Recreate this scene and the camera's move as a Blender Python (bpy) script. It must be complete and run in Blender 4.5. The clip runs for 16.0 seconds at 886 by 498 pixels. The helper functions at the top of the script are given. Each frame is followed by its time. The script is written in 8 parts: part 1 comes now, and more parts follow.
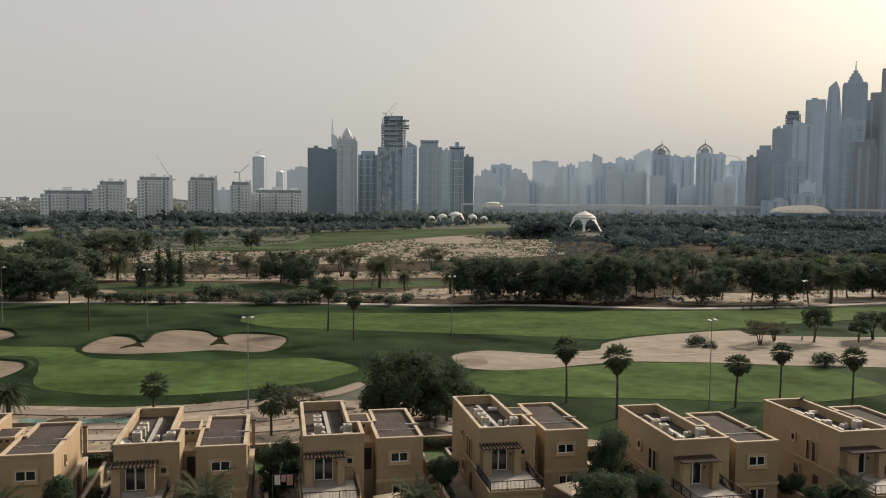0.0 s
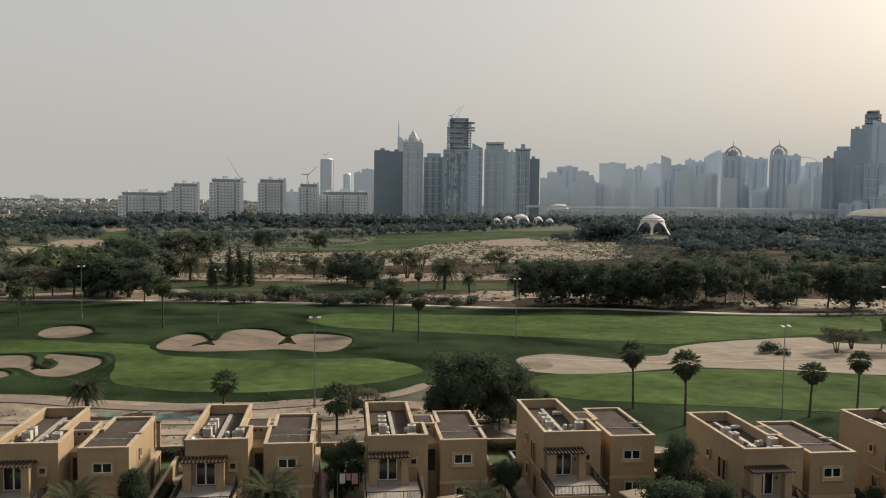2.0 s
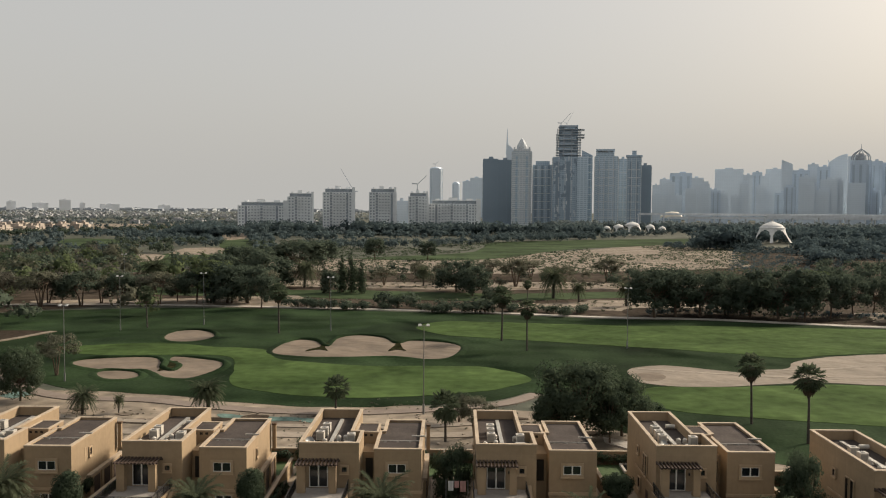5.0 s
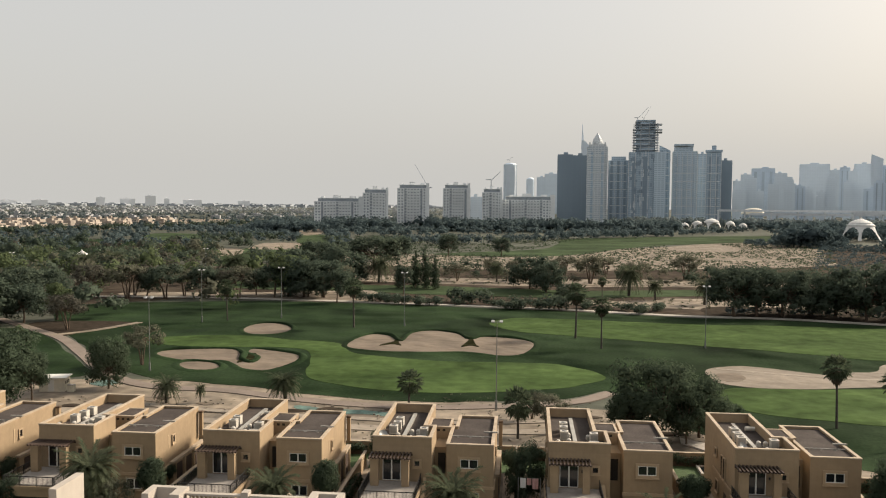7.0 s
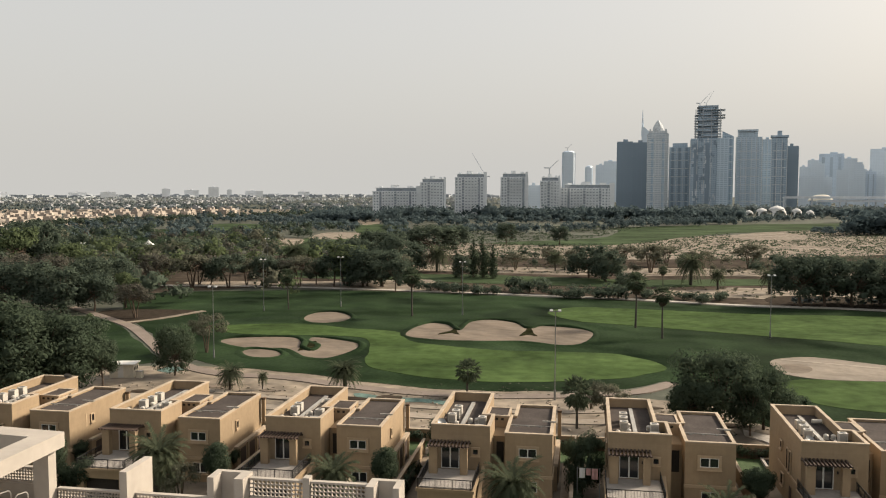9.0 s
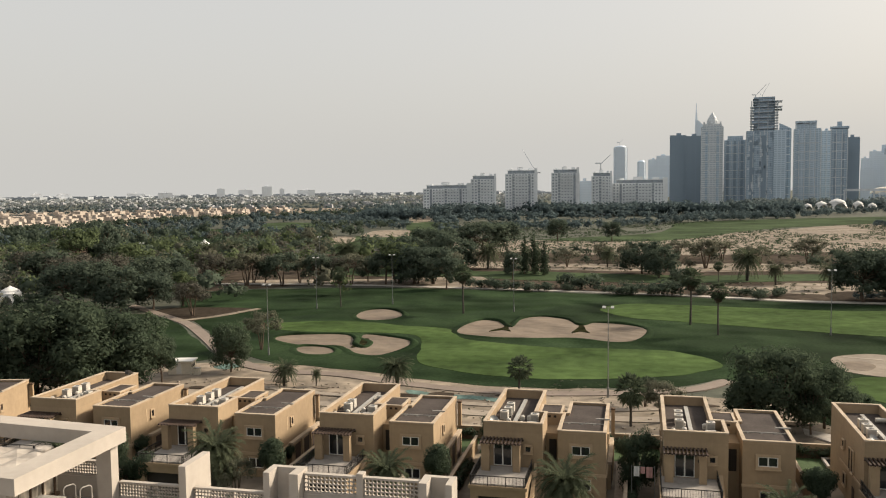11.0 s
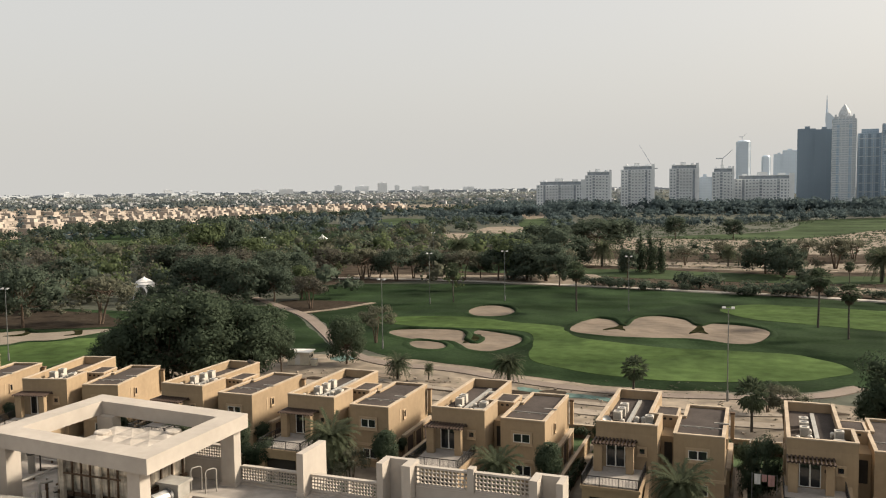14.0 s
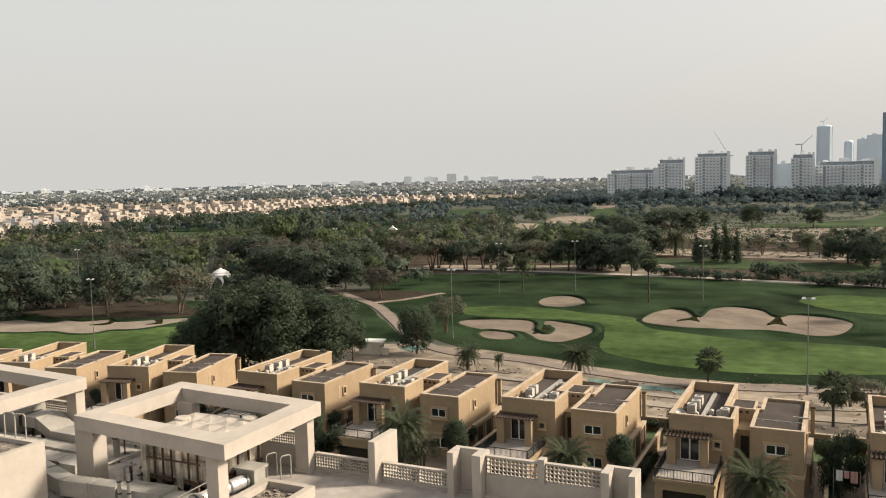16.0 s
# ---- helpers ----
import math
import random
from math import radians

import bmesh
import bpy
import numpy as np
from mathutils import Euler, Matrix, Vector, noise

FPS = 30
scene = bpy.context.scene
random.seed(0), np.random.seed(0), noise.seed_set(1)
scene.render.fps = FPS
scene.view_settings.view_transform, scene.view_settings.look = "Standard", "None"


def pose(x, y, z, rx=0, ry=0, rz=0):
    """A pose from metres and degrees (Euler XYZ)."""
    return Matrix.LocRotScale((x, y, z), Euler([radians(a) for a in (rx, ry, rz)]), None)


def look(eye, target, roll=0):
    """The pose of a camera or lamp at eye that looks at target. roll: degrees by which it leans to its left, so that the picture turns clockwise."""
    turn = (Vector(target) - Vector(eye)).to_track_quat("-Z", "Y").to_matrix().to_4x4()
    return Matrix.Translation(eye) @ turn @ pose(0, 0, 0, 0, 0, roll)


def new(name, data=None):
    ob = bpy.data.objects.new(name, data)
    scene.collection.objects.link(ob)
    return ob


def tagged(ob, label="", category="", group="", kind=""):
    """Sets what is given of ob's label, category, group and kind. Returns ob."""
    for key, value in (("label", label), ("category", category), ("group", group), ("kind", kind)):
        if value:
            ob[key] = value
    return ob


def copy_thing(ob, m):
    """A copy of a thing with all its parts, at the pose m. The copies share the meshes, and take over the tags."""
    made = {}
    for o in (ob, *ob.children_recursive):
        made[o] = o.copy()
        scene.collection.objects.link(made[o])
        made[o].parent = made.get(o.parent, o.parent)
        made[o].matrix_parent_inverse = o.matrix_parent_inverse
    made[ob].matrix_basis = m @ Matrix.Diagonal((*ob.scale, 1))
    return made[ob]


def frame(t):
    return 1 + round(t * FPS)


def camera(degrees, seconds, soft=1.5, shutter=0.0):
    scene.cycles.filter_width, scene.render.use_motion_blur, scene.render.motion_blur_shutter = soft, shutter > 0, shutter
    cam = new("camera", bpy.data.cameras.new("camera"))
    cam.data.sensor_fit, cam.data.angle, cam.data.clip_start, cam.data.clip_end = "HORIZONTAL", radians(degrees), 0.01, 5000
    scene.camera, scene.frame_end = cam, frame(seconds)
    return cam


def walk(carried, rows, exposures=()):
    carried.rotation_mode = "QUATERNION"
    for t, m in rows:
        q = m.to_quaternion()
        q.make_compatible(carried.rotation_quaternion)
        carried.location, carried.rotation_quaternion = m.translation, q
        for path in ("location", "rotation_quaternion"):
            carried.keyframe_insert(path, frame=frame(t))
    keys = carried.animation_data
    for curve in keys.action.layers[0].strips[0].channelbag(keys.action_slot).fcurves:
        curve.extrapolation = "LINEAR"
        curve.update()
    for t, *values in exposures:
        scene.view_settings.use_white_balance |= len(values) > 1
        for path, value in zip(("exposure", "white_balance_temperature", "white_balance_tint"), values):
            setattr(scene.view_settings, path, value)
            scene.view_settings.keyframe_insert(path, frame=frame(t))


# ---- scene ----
cam = camera(56.09, 16.0, soft=1.1)
EYE = 31.5
# seconds, tilt, roll and heading of a camera that turns where it stands
TURNS = [
    (0.0, 86.517, -0.623, -11.462),
    (0.5, 86.487, -0.551, -10.310),
    (1.0, 86.532, -0.489, -9.087),
    (1.5, 86.577, -0.555, -7.924),
    (2.0, 86.613, -0.723, -6.972),
    (2.5, 86.631, -0.685, -5.956),
    (3.0, 86.723, -0.649, -4.849),
    (3.5, 86.902, -0.720, -3.789),
    (4.0, 87.085, -0.632, -2.301),
    (6.5, 87.111, -0.389, 4.230),
    (7.0, 86.803, -0.455, 5.554),
    (7.5, 86.415, -0.286, 6.749),
    (8.0, 86.175, -0.140, 7.713),
    (8.5, 86.123, -0.160, 8.571),
    (9.0, 86.040, -0.016, 9.512),
    (11.5, 85.889, 0.754, 13.989),
    (12.0, 85.972, 0.725, 15.170),
    (12.5, 86.018, 0.574, 16.499),
    (13.0, 85.918, 0.535, 17.989),
    (13.5, 85.738, 0.596, 19.375),
    (14.0, 85.710, 0.733, 20.741),
    (14.5, 85.783, 1.077, 21.985),
    (15.0, 85.788, 1.232, 23.055),
    (15.5, 85.493, 1.261, 24.249),
    (16.0, 85.137, 1.353, 25.486),
]
EXPOSURES = [(0, -0.31), (1.5, -0.35), (4, -0.375), (7, -0.05), (9, -0.01), (11.5, -0.01), (16, 0.10)]
walk(cam, [(t, pose(0, 0, EYE, rx, ry, rz)) for t, rx, ry, rz in TURNS], EXPOSURES)

# ---- sky and sun: a hazy afternoon, the sun ahead and to the side ----
SUN_EL, SUN_AZ = radians(31), radians(58)
world = bpy.data.worlds.new("hazy_sky")
scene.world = world
world.use_nodes = True
wn, wl = world.node_tree.nodes, world.node_tree.links
wn.clear()
sky = wn.new("ShaderNodeTexSky")
sky.sky_type = "NISHITA"
sky.sun_disc = False
sky.sun_elevation, sky.sun_rotation = SUN_EL, SUN_AZ
sky.altitude, sky.air_density, sky.dust_density, sky.ozone_density = 0, 1.0, 10.0, 1.0
pale = wn.new("ShaderNodeHueSaturation")
pale.inputs["Saturation"].default_value = 1.1
thin = wn.new("ShaderNodeMix")
thin.data_type = "RGBA"
thin.inputs["Factor"].default_value = 0.55
thin.inputs["B"].default_value = (10.92, 10.68, 10.10, 1)
bg = wn.new("ShaderNodeBackground")
bg.inputs["Strength"].default_value = 0.10
out = wn.new("ShaderNodeOutputWorld")
wl.new(sky.outputs[0], pale.inputs["Color"])
wl.new(pale.outputs[0], thin.inputs["A"])
wl.new(thin.outputs["Result"], bg.inputs["Color"])
wl.new(bg.outputs[0], out.inputs["Surface"])

sun = new("sun", bpy.data.lights.new("sun", "SUN"))
sun.data.energy, sun.data.angle, sun.data.color = 7.3, radians(9), (1.0, 0.87, 0.70)
toward = Vector((math.cos(SUN_EL) * math.sin(SUN_AZ), math.cos(SUN_EL) * math.cos(SUN_AZ), math.sin(SUN_EL)))
sun.matrix_world = look(toward * 100, (0, 0, 0))


# ---- materials ----
def material(name, colour, rough=0.85, metal=0.0, grain=4.0, vary=0.25, stain=0.25, stain_size=0.4, bump=0.15, bump_size=30.0, tint=None, each=0.0, spec=0.3, swell=0.0, swell_size=0.05, streak=0.0):
    """A surface with two scales of variation: fine grain and broad stains, both at sizes in the thing's own metres."""
    m = bpy.data.materials.new(name)
    m.use_nodes = True
    n, l = m.node_tree.nodes, m.node_tree.links
    b = n["Principled BSDF"]
    b.inputs["Roughness"].default_value, b.inputs["Metallic"].default_value = rough, metal
    b.inputs["Specular IOR Level"].default_value = spec
    geo = n.new("ShaderNodeNewGeometry")
    fine, broad, rel = n.new("ShaderNodeTexNoise"), n.new("ShaderNodeTexNoise"), n.new("ShaderNodeTexNoise")
    for tex, size, detail in ((fine, grain, 5), (broad, stain_size, 4), (rel, bump_size, 3)):
        tex.inputs["Scale"].default_value, tex.inputs["Detail"].default_value = size, detail
        l.new(geo.outputs["Position"], tex.inputs["Vector"])
    r1, r2 = n.new("ShaderNodeMapRange"), n.new("ShaderNodeMapRange")
    for r, tex, amount in ((r1, fine, vary), (r2, broad, stain)):
        r.inputs["From Min"].default_value, r.inputs["From Max"].default_value = 0.3, 0.7
        r.inputs["To Min"].default_value, r.inputs["To Max"].default_value = 1 - amount, 1 + amount
        l.new(tex.outputs["Fac"], r.inputs["Value"])
    mul = n.new("ShaderNodeMath")
    mul.operation = "MULTIPLY"
    l.new(r1.outputs[0], mul.inputs[0])
    l.new(r2.outputs[0], mul.inputs[1])
    last = mul
    if each:
        info, r3, m3 = n.new("ShaderNodeObjectInfo"), n.new("ShaderNodeMapRange"), n.new("ShaderNodeMath")
        r3.inputs["To Min"].default_value, r3.inputs["To Max"].default_value = 1 - each, 1 + each
        m3.operation = "MULTIPLY"
        l.new(info.outputs["Random"], r3.inputs["Value"])
        l.new(r3.outputs[0], m3.inputs[0])
        l.new(mul.outputs[0], m3.inputs[1])
        last = m3
    if streak:
        # run-off marks drawn out down the face
        drawn, runs, r4, m4 = n.new("ShaderNodeVectorMath"), n.new("ShaderNodeTexNoise"), n.new("ShaderNodeMapRange"), n.new("ShaderNodeMath")
        drawn.operation, m4.operation = "MULTIPLY", "MULTIPLY"
        drawn.inputs[1].default_value = (5.5, 5.5, 0.35)
        runs.inputs["Scale"].default_value, runs.inputs["Detail"].default_value = 1.0, 4
        r4.inputs["From Min"].default_value, r4.inputs["From Max"].default_value = 0.42, 0.66
        r4.inputs["To Min"].default_value, r4.inputs["To Max"].default_value = 1.0, 1 - streak
        l.new(geo.outputs["Position"], drawn.inputs[0])
        l.new(drawn.outputs[0], runs.inputs["Vector"])
        l.new(runs.outputs["Fac"], r4.inputs["Value"])
        l.new(r4.outputs[0], m4.inputs[0])
        l.new(last.outputs[0], m4.inputs[1])
        last = m4
    base = n.new("ShaderNodeMix")
    base.data_type = "RGBA"
    base.inputs["A"].default_value, base.inputs["B"].default_value = (*colour, 1), (*(tint or colour), 1)
    l.new(broad.outputs["Fac"], base.inputs["Factor"])
    scale = n.new("ShaderNodeVectorMath")
    scale.operation = "SCALE"
    l.new(base.outputs["Result"], scale.inputs[0])
    l.new(last.outputs[0], scale.inputs["Scale"])
    l.new(scale.outputs[0], b.inputs["Base Color"])
    if bump:
        bp = n.new("ShaderNodeBump")
        bp.inputs["Strength"].default_value, bp.inputs["Distance"].default_value = bump, 0.05
        l.new(rel.outputs["Fac"], bp.inputs["Height"])
        l.new(bp.outputs[0], b.inputs["Normal"])
        if swell:
            roll, sw = n.new("ShaderNodeTexNoise"), n.new("ShaderNodeBump")
            roll.inputs["Scale"].default_value, roll.inputs["Detail"].default_value = swell_size, 2
            sw.inputs["Strength"].default_value, sw.inputs["Distance"].default_value = 1.0, swell
            l.new(geo.outputs["Position"], roll.inputs["Vector"])
            l.new(roll.outputs["Fac"], sw.inputs["Height"])
            l.new(sw.outputs[0], bp.inputs["Normal"])
    return m


def foliage(name, colour, tint):
    """Leaves: a colour that differs from leaf to leaf and tree to tree, with some light passing through."""
    m = bpy.data.materials.new(name)
    m.use_nodes = True
    n, l = m.node_tree.nodes, m.node_tree.links
    b = n["Principled BSDF"]
    b.inputs["Roughness"].default_value, b.inputs["Specular IOR Level"].default_value = 1.0, 0.0
    geo, info, add, mix = n.new("ShaderNodeNewGeometry"), n.new("ShaderNodeObjectInfo"), n.new("ShaderNodeMath"), n.new("ShaderNodeMix")
    add.operation = "MULTIPLY_ADD"
    add.inputs[1].default_value = 0.25
    mix.data_type = "RGBA"
    mix.inputs["A"].default_value, mix.inputs["B"].default_value = (*colour, 1), (*tint, 1)
    half, patch, both = n.new("ShaderNodeMath"), n.new("ShaderNodeTexNoise"), n.new("ShaderNodeMath")
    half.operation, both.operation = "MULTIPLY", "MULTIPLY_ADD"
    half.inputs[1].default_value, both.inputs[1].default_value = 0.3, 0.45
    patch.inputs["Scale"].default_value, patch.inputs["Detail"].default_value = 0.11, 2
    l.new(geo.outputs["Position"], patch.inputs["Vector"])
    l.new(info.outputs["Random"], half.inputs[0])
    l.new(patch.outputs["Fac"], both.inputs[0])
    l.new(half.outputs[0], both.inputs[2])
    l.new(geo.outputs["Random Per Island"], add.inputs[0])
    l.new(both.outputs[0], add.inputs[2])
    l.new(add.outputs[0], mix.inputs["Factor"])
    l.new(mix.outputs["Result"], b.inputs["Base Color"])
    tr, ms = n.new("ShaderNodeBsdfTranslucent"), n.new("ShaderNodeMixShader")
    ms.inputs[0].default_value = 0.45
    l.new(mix.outputs["Result"], tr.inputs["Color"])
    l.new(b.outputs[0], ms.inputs[1])
    l.new(tr.outputs[0], ms.inputs[2])
    l.new(ms.outputs[0], n["Material Output"].inputs["Surface"])
    return m


def facade(name, wall, glass, floor=3.6, bay=3.0, share=0.6, rough=0.3, each=0.12, mirror=0.6):
    """A far tower's skin: storeys and bays of glass between slab edges and piers."""
    m = bpy.data.materials.new(name)
    m.use_nodes = True
    n, l = m.node_tree.nodes, m.node_tree.links
    b = n["Principled BSDF"]
    geo, sep = n.new("ShaderNodeTexCoord"), n.new("ShaderNodeSeparateXYZ")
    l.new(geo.outputs["Object"], sep.inputs[0])
    across = n.new("ShaderNodeMath")
    across.operation = "ADD"
    l.new(sep.outputs["X"], across.inputs[0])
    l.new(sep.outputs["Y"], across.inputs[1])
    masks = []
    for src, size, part_of in ((sep.outputs["Z"], floor, share), (across.outputs[0], bay, 0.78)):
        div, frac, less = n.new("ShaderNodeMath"), n.new("ShaderNodeMath"), n.new("ShaderNodeMath")
        div.operation, frac.operation, less.operation = "DIVIDE", "FRACT", "LESS_THAN"
        div.inputs[1].default_value, less.inputs[1].default_value = size, part_of
        l.new(src, div.inputs[0])
        l.new(div.outputs[0], frac.inputs[0])
        l.new(frac.outputs[0], less.inputs[0])
        masks.append(less)
    both = n.new("ShaderNodeMath")
    both.operation = "MULTIPLY"
    l.new(masks[0].outputs[0], both.inputs[0])
    l.new(masks[1].outputs[0], both.inputs[1])
    noise_tex = n.new("ShaderNodeTexNoise")
    noise_tex.inputs["Scale"].default_value = 0.05
    l.new(geo.outputs["Object"], noise_tex.inputs["Vector"])
    info, rng, sc = n.new("ShaderNodeObjectInfo"), n.new("ShaderNodeMapRange"), n.new("ShaderNodeVectorMath")
    rng.inputs["To Min"].default_value, rng.inputs["To Max"].default_value = 1 - each, 1 + each
    sc.operation = "SCALE"
    mixed = n.new("ShaderNodeMath")
    mixed.operation = "MULTIPLY_ADD"
    mixed.inputs[1].default_value = 0.5
    l.new(info.outputs["Random"], mixed.inputs[0])
    hn = n.new("ShaderNodeMath")
    hn.operation = "MULTIPLY"
    hn.inputs[1].default_value = 0.5
    l.new(noise_tex.outputs["Fac"], hn.inputs[0])
    l.new(hn.outputs[0], mixed.inputs[2])
    l.new(mixed.outputs[0], rng.inputs["Value"])
    mix = n.new("ShaderNodeMix")
    mix.data_type = "RGBA"
    mix.inputs["A"].default_value, mix.inputs["B"].default_value = (*wall, 1), (*glass, 1)
    l.new(both.outputs[0], mix.inputs["Factor"])
    l.new(mix.outputs["Result"], sc.inputs[0])
    l.new(rng.outputs[0], sc.inputs["Scale"])
    l.new(sc.outputs[0], b.inputs["Base Color"])
    rr = n.new("ShaderNodeMapRange")
    rr.inputs["To Min"].default_value, rr.inputs["To Max"].default_value = 0.8, rough
    l.new(both.outputs[0], rr.inputs["Value"])
    l.new(rr.outputs[0], b.inputs["Roughness"])
    mr = n.new("ShaderNodeMapRange")
    mr.inputs["To Min"].default_value, mr.inputs["To Max"].default_value = mirror * 0.6, mirror
    l.new(both.outputs[0], mr.inputs["Value"])
    l.new(mr.outputs[0], b.inputs["Metallic"])
    return m


def glassy(name, colour, rough=0.08):
    m = bpy.data.materials.new(name)
    m.use_nodes = True
    b = m.node_tree.nodes["Principled BSDF"]
    b.inputs["Base Color"].default_value = (*colour, 1)
    b.inputs["Roughness"].default_value = rough
    b.inputs["Specular IOR Level"].default_value = 0.6
    return m


STUCCO = material("sand_coloured_stucco", (0.2961, 0.2190, 0.1394), 0.92, grain=1.6, vary=0.06, stain=0.10, stain_size=0.25, tint=(0.2724, 0.2013, 0.1264), each=0.05, bump=0.25, bump_size=18, streak=0.035)
COPING = material("cream_coping", (0.3534, 0.2858, 0.2132), 0.85, grain=2.5, vary=0.1, stain=0.15, stain_size=0.6)
ROOFING = material("grey_roof_felt", (0.0597, 0.0502, 0.0457), 0.95, grain=6, vary=0.2, stain=0.22, stain_size=0.5, spec=0.1)
TRIM = material("stone_window_surround", (0.3478, 0.2613, 0.1711), 0.85, grain=4, vary=0.08, stain=0.08)
UPVC = material("white_window_frame", (0.62, 0.60, 0.56), 0.5, vary=0.03, stain=0.05, bump=0)
PANE = glassy("dark_window_glass", (0.012, 0.014, 0.016))
# near-black panel colour that stands for unlit insides of openings
SHADEROOM = material("dark_room", (0.03, 0.026, 0.022), 0.9, vary=0.1, stain=0.2)
TIMBER = material("dark_stained_timber", (0.048, 0.032, 0.025), 0.7, grain=8, vary=0.25, stain=0.2)
TERRAZZO = material("pale_terrace_tile", (0.2746, 0.2496, 0.2246), 0.7, grain=3, vary=0.1, stain=0.15)
IRON = material("black_iron_railing", (0.025, 0.024, 0.024), 0.55, metal=0.3, vary=0.1, stain=0.1, bump=0)
ACWHITE = material("white_air_conditioner", (0.43, 0.405, 0.36), 0.5, grain=6, vary=0.06, stain=0.12, stain_size=2, bump=0)
ACGRILL = material("dark_fan_grille", (0.10, 0.10, 0.10), 0.6, bump=0)
DUCT = material("white_duct", (0.285, 0.270, 0.242), 0.55, grain=4, vary=0.08, stain=0.15, stain_size=1.2, bump=0.05)
SAND = material("raked_bunker_sand", (0.1709, 0.1446, 0.1147), 0.95, grain=1.2, vary=0.10, stain=0.14, stain_size=0.12, tint=(0.1870, 0.1568, 0.1248), bump=0.3, bump_size=6, swell=1.2, swell_size=0.12)
WASTE = material("desert_sand", (0.2295, 0.1899, 0.1455), 0.95, grain=0.35, vary=0.38, stain=0.35, stain_size=0.06, tint=(0.1267, 0.1045, 0.0790), swell=3.0, swell_size=0.08, bump=0.35, bump_size=3)
# soil and litter browns, darkened further to stand for tree shade
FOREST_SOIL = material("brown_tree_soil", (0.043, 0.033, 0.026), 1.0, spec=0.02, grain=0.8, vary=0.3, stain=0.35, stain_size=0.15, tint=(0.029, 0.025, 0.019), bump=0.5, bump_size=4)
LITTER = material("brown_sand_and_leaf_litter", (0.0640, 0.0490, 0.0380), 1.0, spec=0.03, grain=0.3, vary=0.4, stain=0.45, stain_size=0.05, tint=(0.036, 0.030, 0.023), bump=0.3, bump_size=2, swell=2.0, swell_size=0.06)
PATHWAY = material("paved_cart_path", (0.1634, 0.1324, 0.1099), 0.9, grain=3, vary=0.1, stain=0.15, stain_size=0.2)
PALE_SAND = material("pale_raked_sand", (0.225, 0.192, 0.155), 0.95, grain=1.0, vary=0.12, stain=0.2, stain_size=0.1, bump=0.3, bump_size=6)
PALE_PATH = material("pale_concrete_path", (0.34, 0.31, 0.275), 0.9, grain=2, vary=0.1, stain=0.15, stain_size=0.15)
ROUGH_GRASS = material("dark_rough_grass", (0.0143, 0.0255, 0.0121), 0.9, grain=1.4, vary=0.25, stain=0.42, stain_size=0.04, tint=(0.0203, 0.0343, 0.0154), bump=0.6, bump_size=8, spec=0.02, swell=11.0, swell_size=0.035)
FAIRWAY = material("mown_fairway_grass", (0.0400, 0.0680, 0.0230), 0.9, grain=0.4, vary=0.22, stain=0.32, stain_size=0.05, tint=(0.0520, 0.0790, 0.0270), bump=0.4, bump_size=10, spec=0.02, swell=3.0, swell_size=0.05)
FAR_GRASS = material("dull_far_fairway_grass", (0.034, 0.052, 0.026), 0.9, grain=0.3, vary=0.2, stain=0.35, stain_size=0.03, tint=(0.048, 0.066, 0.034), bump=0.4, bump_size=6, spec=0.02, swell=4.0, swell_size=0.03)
SCRUB = material("dry_scrub_ground", (0.062, 0.062, 0.045), 0.95, grain=0.25, vary=0.4, stain=0.4, stain_size=0.02, tint=(0.035, 0.043, 0.029), bump=0.4, bump_size=2)
BARK = material("grey_brown_bark", (0.085, 0.062, 0.045), 0.95, grain=5, vary=0.3, stain=0.2, bump=0.6)
PALMBARK = material("palm_trunk", (0.060, 0.054, 0.046), 0.95, grain=5, vary=0.3, stain=0.2, bump=0.6)
LEAF = foliage("dark_tree_leaf", (0.044, 0.062, 0.044), (0.078, 0.100, 0.064))
# far leaf colours with haze painted in: bluer and paler with distance
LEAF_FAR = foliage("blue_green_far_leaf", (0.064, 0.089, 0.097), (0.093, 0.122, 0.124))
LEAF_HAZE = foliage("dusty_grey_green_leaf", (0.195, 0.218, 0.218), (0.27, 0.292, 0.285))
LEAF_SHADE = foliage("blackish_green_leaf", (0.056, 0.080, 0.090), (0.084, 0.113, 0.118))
LEAF_HAZE_DARK = foliage("dusty_dark_green_leaf", (0.100, 0.126, 0.132), (0.148, 0.176, 0.176))
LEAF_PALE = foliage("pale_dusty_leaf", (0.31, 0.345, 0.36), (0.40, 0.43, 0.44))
# LEAF lifted and greyed to put haze on plants farther off
LEAF_MID = foliage("dull_green_leaf", (0.054, 0.074, 0.058), (0.092, 0.114, 0.082))
LEAF_DULL = foliage("dusty_olive_leaf", (0.090, 0.094, 0.070), (0.146, 0.147, 0.108))
LEAF_BROWN = foliage("sparse_brown_leaf", (0.080, 0.077, 0.064), (0.116, 0.112, 0.091))
LEAF_BRIGHT = foliage("fresh_green_leaf", (0.066, 0.090, 0.048), (0.110, 0.136, 0.070))
FROND = foliage("palm_frond", (0.048, 0.062, 0.040), (0.104, 0.116, 0.074))
FROND_GREEN = foliage("fan_palm_frond", (0.046, 0.064, 0.044), (0.092, 0.112, 0.070))
DEADFROND = material("dry_palm_skirt", (0.075, 0.058, 0.042), 0.95, grain=6, vary=0.3)
LAMPHEAD = material("grey_lamp_housing", (0.2940, 0.3010, 0.3010), 0.6, vary=0.05, stain=0.1, bump=0)
STEEL = material("galvanised_lamp_steel", (0.2040, 0.2100, 0.2100), 0.45, metal=0.6, vary=0.05, stain=0.1, bump=0)
